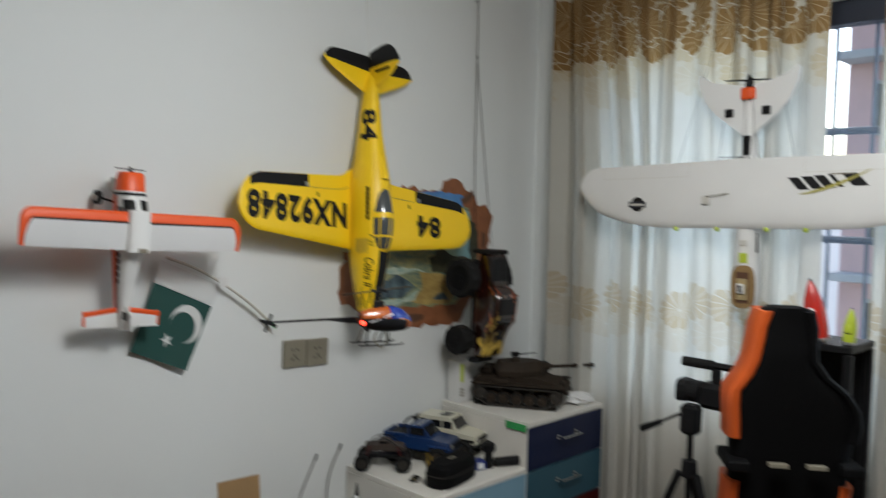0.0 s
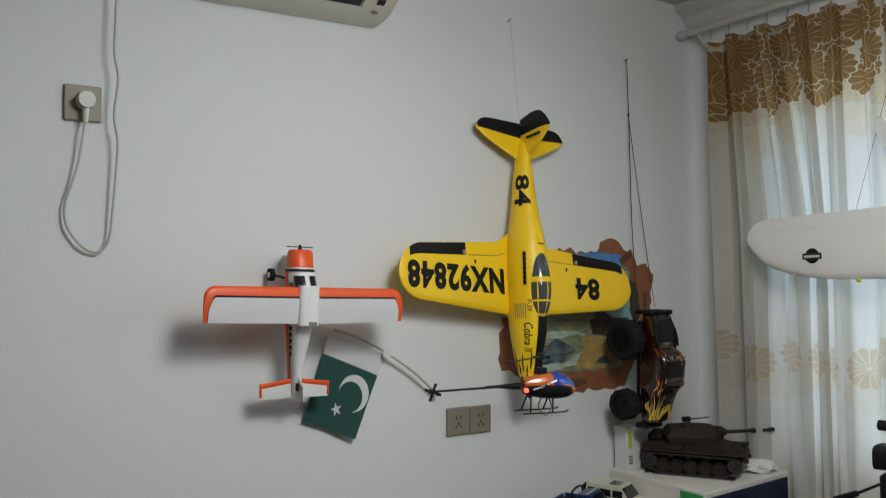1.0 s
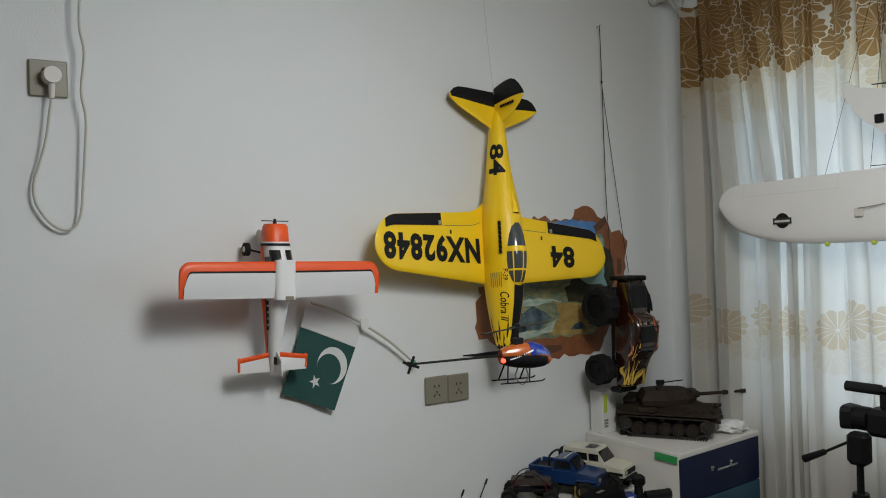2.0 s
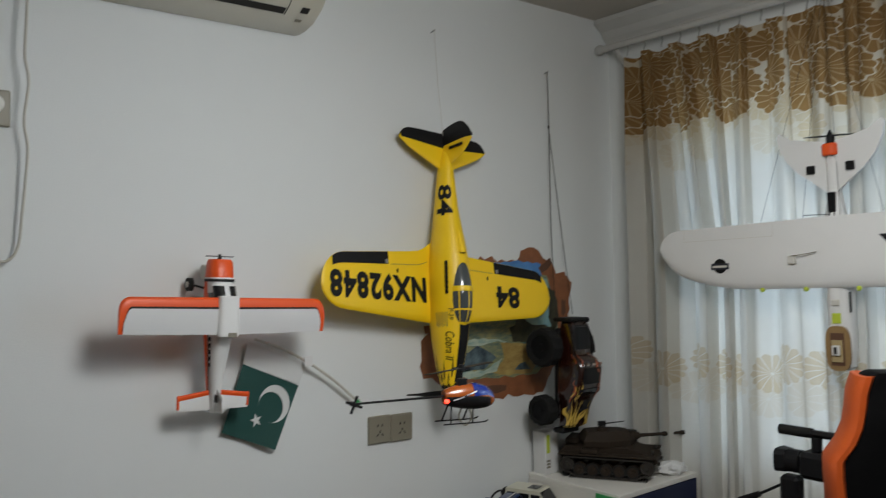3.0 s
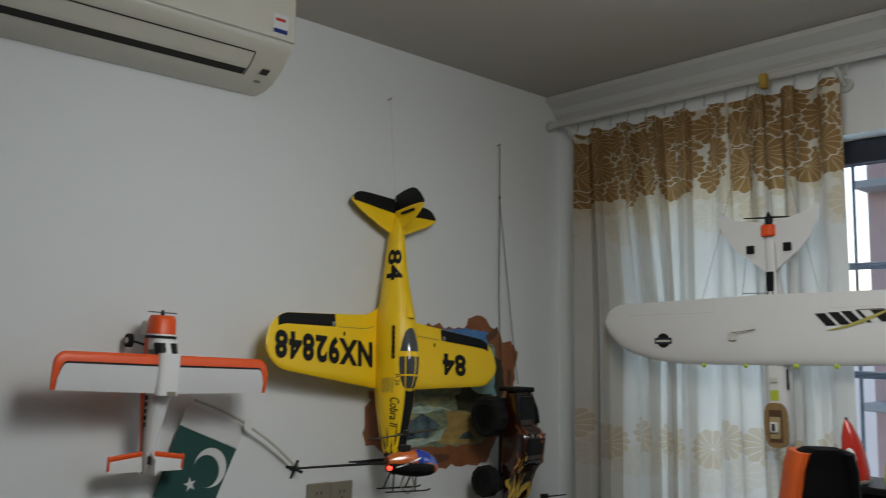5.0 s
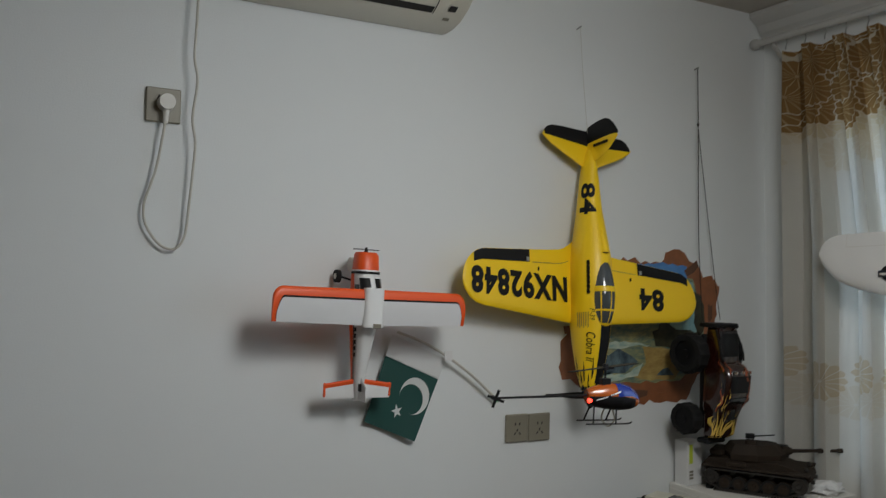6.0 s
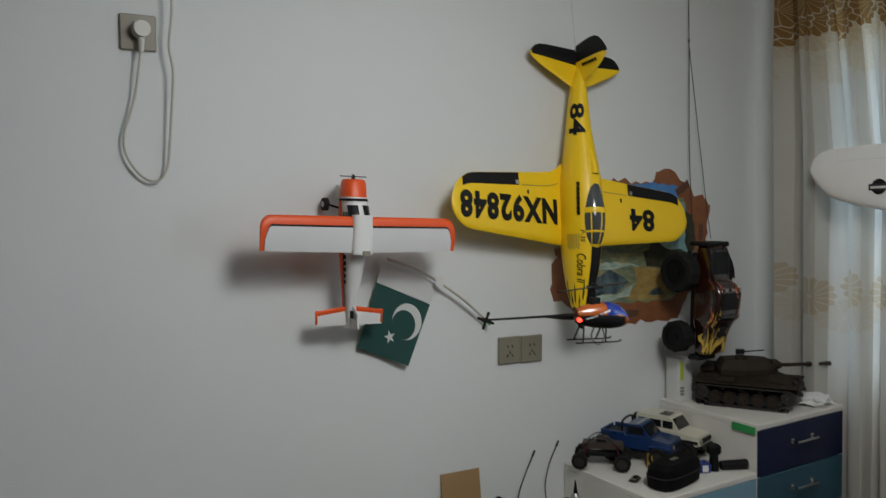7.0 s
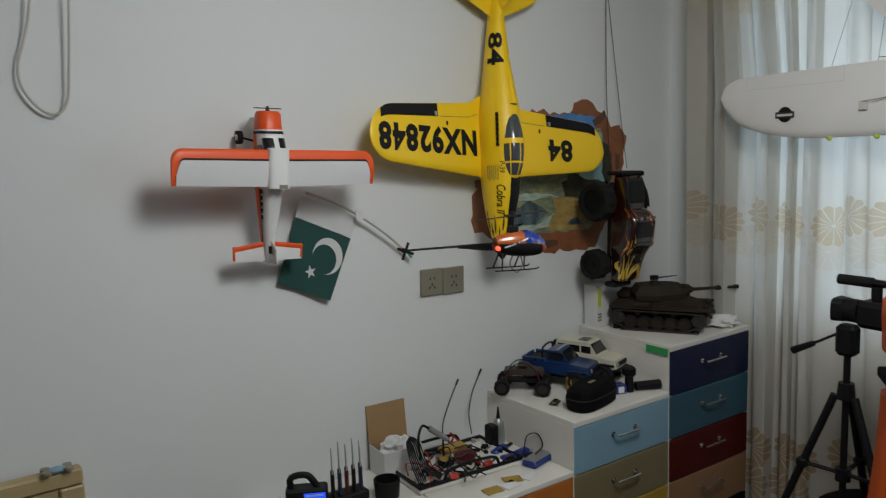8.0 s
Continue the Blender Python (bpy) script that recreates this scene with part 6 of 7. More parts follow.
toy_vehicle(pose(1.715, 2.003, H2 + 0.001, 0, 0, -46) @ Matrix.Scale(0.86, 4), "crawler", "small dark rusty rock crawler with big knobbly tyres")
toy_vehicle(pose(1.862, 1.978, H2 + 0.001, 0, 0, -66) @ Matrix.Scale(1.2, 4), "pickup", "small blue toy pickup truck with knobbly tyres")
toy_vehicle(pose(2.0, 1.975, H2 + 0.001, 0, 0, -72) @ Matrix.Scale(1.17, 4), "wagon", "small cream-white toy estate car with dark windows")

# soft case
case = thing("soft_case", pose(1.79, 1.765, H2, 0, 0, 12) @ Matrix.Diagonal((1.3, 1.0, 0.95, 1)), "black zipped soft case lying on the middle cabinet", "case")
part("shell", loft(bmesh.new(), [oval((0, 0, z), X, Y, rx, ry, 28, 3.2) for z, rx, ry in ((0.0, 0.07, 0.043), (0.006, 0.076, 0.049), (0.04, 0.079, 0.052), (0.066, 0.075, 0.048), (0.078, 0.062, 0.036))]), M_CHAIR, case, smooth=True)
part("zip", loft(bmesh.new(), [oval((0, 0, z), X, Y, 0.0795, 0.0525, 28, 3.2) for z in (0.04, 0.0445)], caps=False), M_TRACK, case)
for k in range(3):
    part("emblem", boxes(((-0.012 + 0.009 * k, -0.006, 0.078), (-0.006 + 0.009 * k, 0.006, 0.0792))), M_PLATE, case)

# hand-held gimbal: upright grip, blue wrap, lens
gim = thing("camera_gimbal", pose(1.975, 1.775, H2, 0, 0, -20), "black hand-held camera gimbal with a blue and white wrap", "gimbal")
part("head", boxes(((-0.02, -0.018, 0.05), (0.02, 0.018, 0.085)), bevel=0.008), M_PLASTIC, gim)
part("arm", rod(bmesh.new(), (0, 0.0, 0.0), (0, 0.0, 0.055), 0.016, 0.013, 14), M_PLASTIC, gim)
part("grip", rod(bmesh.new(), (0.02, -0.006, 0.017), (0.1, -0.012, 0.016), 0.0145, 0.016, 16), M_PLASTIC, gim)
part("lens", rod(bmesh.new(), (0.1, -0.012, 0.016), (0.106, -0.0125, 0.016), 0.017, 0.0165, 16), M_DARKGLASS, gim)
part("wrap", boxes(((-0.07, -0.022, 0.0), (-0.018, 0.022, 0.03)), bevel=0.004), M_BLUE_PLASTIC, gim)
part("wrap_print", boxes(((-0.05, -0.0235, 0.006), (-0.03, -0.0221, 0.026))), M_PAPER, gim)

jar = thing("oil_bottle", pose(1.835, 1.905, H2), "small bottle of yellow oil", "bottle")
part("bottle", rod(bmesh.new(), (0, 0, 0), (0, 0, 0.045), 0.015, 0.014, 16), M_MUSTARD, jar)
part("cap", rod(bmesh.new(), (0, 0, 0.045), (0, 0, 0.058), 0.008, 0.007, 12), M_BLACK, jar)
scrap = thing("circuit_board", pose(1.705, 1.842, H2, 0, 0, 30), "little dark circuit board with stubby parts", "circuit board")
part("board", boxes(((-0.022, -0.014, 0.004), (0.022, 0.014, 0.007)), bevel=0.001), M_TRACK, scrap)
for k in range(5):
    part("component", boxes(((-0.018 + 0.008 * k, -0.008, 0.0072), (-0.013 + 0.008 * k, 0.006, 0.012 + 0.003 * (k % 2))), bevel=0.001), M_PLASTIC if k % 2 else M_OLIVE, scrap)

# ---- work tray and tools on the low cabinets ----
tray = thing("work_tray", pose(1.372, 1.945, H3, 0, 0, -3), "white soldering tray with a black rim, full of cables and parts", "tray")
part("base", boxes(((-0.185, -0.115, 0.0), (0.185, 0.115, 0.014)), bevel=0.004), M_BOARD, tray)
bm = cord(bmesh.new(), [(-0.18, -0.11, 0.02), (0.18, -0.11, 0.02), (0.18, 0.11, 0.02), (-0.18, 0.11, 0.02), (-0.18, -0.11, 0.02)], 0.006, 8, 1)
part("rim", bm, M_BLACK, tray)
for p, q in (((-0.1, -0.108, 0.02), (0.1, -0.108, 0.02)), ((-0.1, 0.11, 0.02), (0.1, 0.11, 0.02))):
    part("carry_handle", cord(bmesh.new(), [p, Vector(p).lerp(Vector(q), 0.15) + Z * 0.03, Vector(p).lerp(Vector(q), 0.85) + Z * 0.03, q], 0.005, 8, 4), M_BLACK, tray)


def loose_wire(points, r, material, label, name="cable"):
    c = thing(name, pose(*points[0]), label, "cable", "loose cables on the tray")
    base = Vector(points[0])
    part("strand", cord(bmesh.new(), [Vector(p) - base for p in points], r, 8, 6), material, c, smooth=True)
    return c


rnd = random.Random(21)
ZT = H3 + 0.02
for k in range(14):
    x, y = 1.24 + rnd.random() * 0.26, 1.86 + rnd.random() * 0.17
    a = rnd.random() * 6.28
    pts = [(x, y, ZT)]
    for j in range(5):
        a += rnd.uniform(-1.1, 1.1)
        x = min(1.55, max(1.21, x + 0.035 * math.cos(a)))
        y = min(2.05, max(1.8, y + 0.035 * math.sin(a)))
        pts.append((x, y, ZT + rnd.uniform(0.0, 0.04) * (1 if j < 4 else 0)))
    loose_wire(pts, 0.0021, M_BLACK if k % 4 else M_RED, "black cable lying in loops on the tray" if k % 4 else "red cable lying in loops on the tray")
# thick coiled lead standing up at the tray's corner
for k in range(5):
    s = 0.006 * k
    loose_wire([(1.20 + s, 1.87, ZT), (1.195 + s, 1.9, ZT + 0.05), (1.20 + s, 1.93 + s, ZT + 0.105), (1.215 + s, 1.925, ZT + 0.1), (1.225 + s, 1.9, ZT + 0.04), (1.26 + s, 1.85 + s, ZT + 0.004)], 0.002, M_BLACK, "thick black lead coiled on end at the tray's corner")
loose_wire([(1.26, 1.95, ZT + 0.03), (1.262, 1.962, ZT + 0.09), (1.285, 1.975, ZT + 0.122), (1.31, 1.975, ZT + 0.11)], 0.004, M_BLACK, "black lead of a soldering iron")

iron = thing("soldering_iron", pose(1.34, 1.965, ZT + 0.075), "grey soldering iron resting on its holder", "soldering iron")
part("handle", rod(bmesh.new(), (-0.03, 0.01, 0.035), (0.025, -0.005, -0.01), 0.009, 0.008, 14), M_STEEL, iron, smooth=True)
part("barrel", rod(bmesh.new(), (0.025, -0.005, -0.01), (0.05, -0.012, -0.04), 0.004, 0.002, 10), M_CHROME, iron)
part("holder", rod(bmesh.new(), (0.012, -0.002, -0.074), (0.012, -0.002, -0.005), 0.004, 0.003, 8), M_BLACK, iron)

sponge = thing("sponge", pose(1.42, 2.01, ZT), "yellow cleaning sponge on the tray", "sponge")
part("pad", boxes(((-0.045, -0.02, 0), (0.045, 0.02, 0.016)), bevel=0.004), M_MUSTARD, sponge)
tin = thing("solder_tin", pose(1.345, 1.94, ZT), "round tin of yellow flux with a black rim", "tin")
part("tin", rod(bmesh.new(), (0, 0, 0), (0, 0, 0.014), 0.026, 0.026, 20), M_BLACK, tin)
part("flux", rod(bmesh.new(), (0, 0, 0.014), (0, 0, 0.0155), 0.021, 0.021, 20), M_MUSTARD, tin)
redlump = thing("red_bag", pose(1.405, 1.925, ZT), "dark red plastic bag of small parts", "bag")
bm = bmesh.new()
bmesh.ops.create_icosphere(bm, subdivisions=3, radius=1.0)
for v in bm.verts:
    d = 1 + 0.3 * noise.noise(v.co * 2.0 + Vector((5, 0, 0)))
    v.co = Vector((v.co.x * 0.04 * d, v.co.y * 0.028 * d, max(0, 0.012 + v.co.z * 0.02 * d)))
part("bag", bm, M_MAROON, redlump, smooth=True)
for x, y, r in ((1.43, 1.845, 10), (1.30, 1.84, -15)):
    rb = thing("connector", pose(x, y, ZT, 0, 0, r), "small red plastic battery connector", "connector")
    part("block", boxes(((-0.014, -0.009, 0), (0.014, 0.009, 0.014)), bevel=0.002), M_RED, rb)
    part("lead", rod(bmesh.new(), (0.014, 0, 0.007), (0.04, 0.008, 0.004), 0.003, 0.003, 8), M_BLACK, rb)

# glue bottle and blue tools by the wall of the middle cabinet
bottle = thing("glue_bottle", pose(1.60, 2.0, H3), "grey glue bottle with a long black nozzle", "bottle")
part("bottle", loft(bmesh.new(), [oval((0, 0, z), X, Y, r, r, 16) for z, r in ((0, 0.02), (0.06, 0.02), (0.075, 0.016), (0.085, 0.009))]), M_STEEL, bottle, smooth=True)
part("nozzle", rod(bmesh.new(), (0, 0, 0.085), (0, 0, 0.125), 0.007, 0.002, 10), M_BLACK, bottle)
adaptor = thing("power_adaptor", pose(1.565, 1.99, H3), "black upright power adaptor", "adaptor")
part("case", boxes(((-0.018, -0.02, 0), (0.014, 0.02, 0.075)), bevel=0.005), M_PLASTIC, adaptor)
for k, (x, y, r) in enumerate(((1.55, 1.93, 20), (1.585, 1.87, 8), (1.545, 1.86, -10))):
    tool = thing("hand_tool", pose(x, y, H3 + 0.001, 0, 0, r), "blue plastic hand tool lying on the cabinet", "tool", "blue tools")
    part("handle", boxes(((-0.045, -0.014, 0), (0.03, 0.014, 0.022)), bevel=0.006), M_BLUE_PLASTIC, tool)
    part("blade", boxes(((0.03, -0.006, 0.004), (0.07, 0.006, 0.012)), bevel=0.002), M_STEEL if k % 2 else M_BLACK, tool)
clearbox = thing("parts_box", pose(1.59, 1.80, H3 + 0.001, 0, 0, 14), "blue and grey parts box with small fittings", "box")
part("tray_box", boxes(((-0.05, -0.025, 0), (0.05, 0.025, 0.02)), bevel=0.004), M_BLUE_PLASTIC, clearbox)
part("lid", boxes(((-0.046, -0.021, 0.02), (0.046, 0.021, 0.024)), bevel=0.001), M_STEEL, clearbox)
loose_wire([(1.57, 1.84, H3 + 0.03), (1.60, 1.86, H3 + 0.065), (1.63, 1.845, H3 + 0.07), (1.62, 1.81, H3 + 0.045), (1.58, 1.8, H3 + 0.03)], 0.002, M_BLACK, "thin black wire in a loop")
for k, (x, y, c) in enumerate(((1.45, 1.755, M_MUSTARD), (1.36, 1.735, M_MUSTARD), (1.42, 1.73, M_PAPER), (1.5, 1.745, M_PAPER))):
    pk = thing("small_packet", pose(x, y, H3, 0, 0, 15 * k - 20), "thin clear packet with a yellow card" if c is M_MUSTARD else "thin clear plastic packet", "packet", "packets on the cabinet")
    part("card", boxes(((-0.028, -0.02, 0.001), (0.028, 0.02, 0.004)), bevel=0.001), c, pk)

# open carton at the wall
ob = thing("open_carton", pose(1.225, 2.03, H3, 0, 0, -4), "open white carton with a brown inner lid raised against the wall", "box")
w, d, h = 0.066, 0.05, 0.085
part("front_wall", boxes(((-w, -d, 0), (w, -d + 0.002, h))), M_PAPER, ob)
part("back_wall", boxes(((-w, d - 0.002, 0), (w, d, h))), M_CARD, ob)
for s in (-1, 1):
    part("side_wall", boxes(((s * w - 0.001, -d + 0.002, 0), (s * w + 0.001, d - 0.002, h))), M_PAPER, ob)
part("bottom", boxes(((-w + 0.002, -d + 0.003, 0.001), (w - 0.002, d - 0.003, 0.003))), M_CARD, ob)
bm = bmesh.new()
box(bm, (-w, 0, 0), (w, 0.003, 0.115), m=pose(0, d, h, -6, 0, 0))
part("lid", bm, M_CARD, ob, "brown inside of the raised lid")
bm = bmesh.new()
bmesh.ops.create_icosphere(bm, subdivisions=3, radius=1.0)
for v in bm.verts:
    d = 1 + 0.4 * noise.noise(v.co * 2.6 + Vector((3, 1, 0))) + 0.2 * noise.noise(v.co * 6.0)
    v.co = Vector((v.co.x * 0.05 * d, v.co.y * 0.034 * d, 0.07 + v.co.z * 0.04 * d))
part("wrapping", bm, M_PAPER, ob, "crumpled pale wrapping inside")

# small loose parts strewn over the tray
rnd = random.Random(44)
litter = thing("small_parts", pose(1.372, 1.945, H3 + 0.0145, 0, 0, -3), "many small dark and metal parts strewn over the tray", "small parts", kind="stuff")
for name, mat, count in (("dark_bits", M_PLASTIC, 46), ("metal_bits", M_STEEL, 26), ("coloured_bits", M_RED, 8)):
    bm = bmesh.new()
    for k in range(count):
        x, y, turn = rnd.uniform(-0.165, 0.165), rnd.uniform(-0.1, 0.1), rnd.uniform(0, 180)
        lx, ly, lz = rnd.uniform(0.004, 0.014), rnd.uniform(0.003, 0.007), rnd.uniform(0.003, 0.011)
        if k % 3:
            box(bm, (-lx, -ly, 0), (lx, ly, lz), m=pose(x, y, 0, 0, 0, turn))
        else:
            a = radians(turn)
            rod(bm, (x, y, ly), (x + 2.4 * lx * math.cos(a), y + 2.4 * lx * math.sin(a), ly), ly * 0.7, ly * 0.5, 8)
    part(name, bm, mat, litter)

# two bare antenna leads standing at the wall
for pts in ([(1.42, 2.06, H3 + 0.03), (1.425, 2.065, H3 + 0.09), (1.455, 2.07, H3 + 0.15), (1.485, 2.07, H3 + 0.205)],
            [(1.535, 2.06, H3 + 0.03), (1.53, 2.065, H3 + 0.1), (1.55, 2.07, H3 + 0.165), (1.58, 2.07, H3 + 0.22)]):
    c = thing("antenna_lead", pose(*pts[0]), "dark stiff antenna lead standing against the wall", "cable", "antenna leads")
    base = Vector(pts[0])
    part("lead", cord(bmesh.new(), [Vector(p) - base for p in pts], 0.0019, 8, 6), M_TRACK, c, smooth=True)
    part("tip", rod(bmesh.new(), Vector(pts[-1]) - base, Vector(pts[-1]) - base + Vector((0.01, 0, 0.018)), 0.0036, 0.003, 8), M_BLACK, c)

# battery charger with a lit blue display
ch = thing("battery_charger", pose(0.868, 1.90, H4, 0, 0, -28), "black battery charger with a lit blue display and a carrying handle", "charger")
part("case", boxes(((-0.058, -0.02, 0), (0.052, 0.03, 0.1)), bevel=0.006), M_PLASTIC, ch)
part("display", boxes(((-0.01, -0.0215, 0.055), (0.046, -0.0201, 0.09))), M_SCREEN, ch, "lit blue display")
for k in range(4):
    part("button", rod(bmesh.new(), (-0.01 + 0.018 * k, -0.02, 0.035), (-0.01 + 0.018 * k, -0.024, 0.035), 0.006, 0.005, 10), M_PLATE, ch)
for k in range(3):
    part("display_line", boxes(((-0.004, -0.0221, 0.082 - 0.01 * k), (0.04 - 0.008 * k, -0.0217, 0.086 - 0.01 * k))), M_PAPER, ch)
part("handle", cord(bmesh.new(), [(-0.044, 0, 0.098), (-0.042, 0, 0.128), (0.0, 0, 0.132), (0.026, 0, 0.098)], 0.009, 10, 4), M_PLASTIC, ch)
pot = thing("pen_pot", pose(1.11, 1.90, H4), "dark round tool pot", "pot")
part("pot", loft(bmesh.new(), [oval((0, 0, z), X, Y, r, r, 22) for z, r in ((0, 0.034), (0.052, 0.038), (0.054, 0.034), (0.01, 0.031))]), M_PLASTIC, pot, smooth=True)
stand = thing("tool_stand", pose(1.008, 1.945, H4), "black stand for small screwdrivers", "stand")
part("block", boxes(((-0.055, -0.03, 0), (0.055, 0.03, 0.03)), bevel=0.004), M_PLASTIC, stand)
for k in range(10):
    x, y = -0.05 + 0.011 * k, (-0.012, 0.012)[k % 2]
    sd = thing("screwdriver", pose(1.008 + x, 1.945 + y, H4 + 0.031), "thin precision screwdriver with a dark handle, standing blade up", "screwdriver", "screwdrivers in the stand")
    part("handle", rod(bmesh.new(), (0, 0, 0), (0, 0, 0.065), 0.0055, 0.005, 10), (M_PLASTIC, M_MAROON, M_NAVY)[k % 3], sd)
    hgt = 0.125 + 0.018 * ((k * 5) % 4) / 3
    part("blade", rod(bmesh.new(), (0, 0, 0.065), (0, 0, hgt), 0.0018, 0.0014, 8), M_STEEL, sd)

# ---- bed headboard at the left, with a small ornament ----
hb = thing("headboard", pose(-0.1, 2.06, 0), "pale wooden headboard standing against the wall", "headboard")
part("panel", boxes(((-0.7, -0.012, 0.1), (0.4, 0.016, 0.79)), bevel=0.003), M_PINE, hb)
part("top_rail", boxes(((-0.72, -0.02, 0.79), (0.455, 0.02, 0.83)), bevel=0.005), M_PINE, hb)
part("post", boxes(((0.4, -0.02, 0.0), (0.455, 0.02, 0.788)), bevel=0.004), M_PINE, hb)
part("post", boxes(((-0.75, -0.02, 0.0), (-0.7, 0.02, 0.788)), bevel=0.004), M_PINE, hb)
orn = thing("drone_toy", pose(0.30, 2.045, 0.831), "small pale blue and grey toy drone lying on the headboard", "toy drone")
part("body", ball(bmesh.new(), (0, 0, 0.008), 0.022, 0.014, 0.008, 12, 8), M_SKYBLUE, orn, smooth=True)
for x, y in ((-0.024, -0.012), (0.024, -0.012), (-0.024, 0.012), (0.024, 0.012)):
    part("rotor_ring", rod(bmesh.new(), (x, y, 0.006), (x, y, 0.012), 0.011, 0.011, 14), M_PLATE, orn)

# ---- gaming chair ----
def gaming_chair(m):
    c = thing("gaming_chair", m, "black and orange gaming chair seen from behind", "chair")
    # local: +x is the sitter's front, y to the left, backrest from z 0.5 up
    wide = [(0.5, 0.18), (0.62, 0.172), (0.78, 0.16), (0.92, 0.157), (1.02, 0.162), (1.1, 0.168), (1.15, 0.165), (1.19, 0.145), (1.22, 0.102), (1.25, 0.083), (1.29, 0.077), (1.33, 0.074), (1.36, 0.069), (1.374, 0.06), (1.38, 0.046)]

    def aside(z):
        return 0.045 * min(1, max(0, (z - 1.12) / 0.12))
    rings = []
    for z, w in wide:
        lean = -0.16 * (z - 0.5)
        rings.append(oval((lean, aside(z), z), Y, X, w, 0.045 if z < 1.3 else 0.035, 28, 3.5))
    part("backrest", loft(bmesh.new(), rings), M_CHAIR, c, smooth=True)
    for s in (-1, 1):
        for z0, z1 in ((0.55, 0.95), (1.06, 1.372)):
            rings = []
            for k in range(9):
                z = z0 + (z1 - z0) * k / 8
                w = next(a[1] + (b[1] - a[1]) * (z - a[0]) / (b[0] - a[0]) for a, b in zip(wide, wide[1:]) if a[0] <= z <= b[0] + 1e-6)
                lean = -0.16 * (z - 0.5)
                rings.append(oval((lean + 0.012, aside(z) + s * (w - 0.008), z), Y, X, 0.022, 0.058, 14, 2.6))
            part("side_bolster", loft(bmesh.new(), rings), M_CHAIR if s < 0 and z0 > 1 else M_CHAIR_ORANGE, c, "black side bolster" if s < 0 and z0 > 1 else "orange side bolster", smooth=True)
        part("strap", boxes(((-0.155, s * 0.15 - 0.03, 0.985), (-0.02, s * 0.15 + 0.03, 1.01)), bevel=0.004), M_CHAIR, c)
    for y in (-0.05, 0.05):
        part("logo_shape", boxes(((-0.168, y - 0.025, 1.005), (-0.15, y + 0.025, 1.013))), M_PLATE, c)
    part("seat", loft(bmesh.new(), [oval((0.22, 0, z), X, Y, rx, ry, 28, 4) for z, rx, ry in ((0.39, 0.24, 0.24), (0.41, 0.26, 0.26), (0.47, 0.26, 0.26), (0.5, 0.22, 0.22))]), M_CHAIR, c, smooth=True)
    part("gas_lift", rod(bmesh.new(), (0.22, 0, 0.09), (0.22, 0, 0.39), 0.03, 0.025, 16), M_PLASTIC, c)
    for k in range(5):
        b = 2 * math.pi * k / 5
        e = Vector((0.22 + 0.3 * math.cos(b), 0.3 * math.sin(b), 0.075))
        leg = part("leg", rod(bmesh.new(), (0.22, 0, 0.11), e, 0.03, 0.02, 10), M_PLASTIC, c)
        part("castor", rod(bmesh.new(), e + Vector((-0.02 * math.sin(b), 0.02 * math.cos(b), -0.045)), e + Vector((0.02 * math.sin(b), -0.02 * math.cos(b), -0.045)), 0.03, 0.03, 14), M_PLASTIC, leg)
    return c


gaming_chair(pose(2.025, 0.845, 0, 0, 0, 38) @ Matrix.Diagonal((1, 0.86, 1.0, 1)))

# ---- tripod with camcorder ----
def camera_tripod(m):
    t = thing("camera_tripod", m, "black photo tripod with a long pan handle", "tripod")
    part("column", rod(bmesh.new(), (0, 0, 0.5), (0, 0, 0.98), 0.009, 0.009, 14), M_PLASTIC, t)
    part("shoulder", rod(bmesh.new(), (0, 0, 0.85), (0, 0, 0.895), 0.024, 0.02, 16), M_PLASTIC, t)
    part("pan_head", boxes(((-0.022, -0.026, 0.97), (0.022, 0.028, 1.055)), bevel=0.01), M_PLASTIC, t)
    bm = rod(bmesh.new(), (0, 0.02, 1.03), (0, 0.1, 0.982), 0.004, 0.004, 10)
    rod(bm, (0, 0.095, 0.985), (0, 0.155, 0.953), 0.008, 0.011, 14)
    part("pan_handle", bm, M_PLASTIC, t)
    for k, (dx, dy) in enumerate(((-0.12, 0.24), (0.2, -0.02), (-0.1, -0.28))):
        top, foot = Vector((dx * 0.1, dy * 0.1, 0.86)), Vector((dx * 1.25, dy * 1.25, 0.012))
        leg = part("leg", rod(bmesh.new(), top, top.lerp(foot, 0.45), 0.011, 0.01, 10), M_PLASTIC, t)
        part("lower_leg", rod(bmesh.new(), top.lerp(foot, 0.45), foot, 0.008, 0.007, 10), M_PLASTIC, leg)
        for q in (0.24, 0.46, 0.7):
            p = top.lerp(foot, q)
            part("leg_clamp", boxes((p - Vector((0.015, 0.015, 0.014)), p + Vector((0.015, 0.015, 0.014))), bevel=0.006), M_PLASTIC, leg)
        part("rubber_foot", rod(bmesh.new(), foot, foot - Z * 0.012, 0.014, 0.016, 10), M_RUBBER, leg)
        part("brace", rod(bmesh.new(), (0, 0, 0.64), top.lerp(foot, 0.24), 0.006, 0.006, 8), M_PLASTIC, t)
    part("brace_collar", rod(bmesh.new(), (0, 0, 0.62), (0, 0, 0.655), 0.02, 0.02, 14), M_PLASTIC, t)
    return t


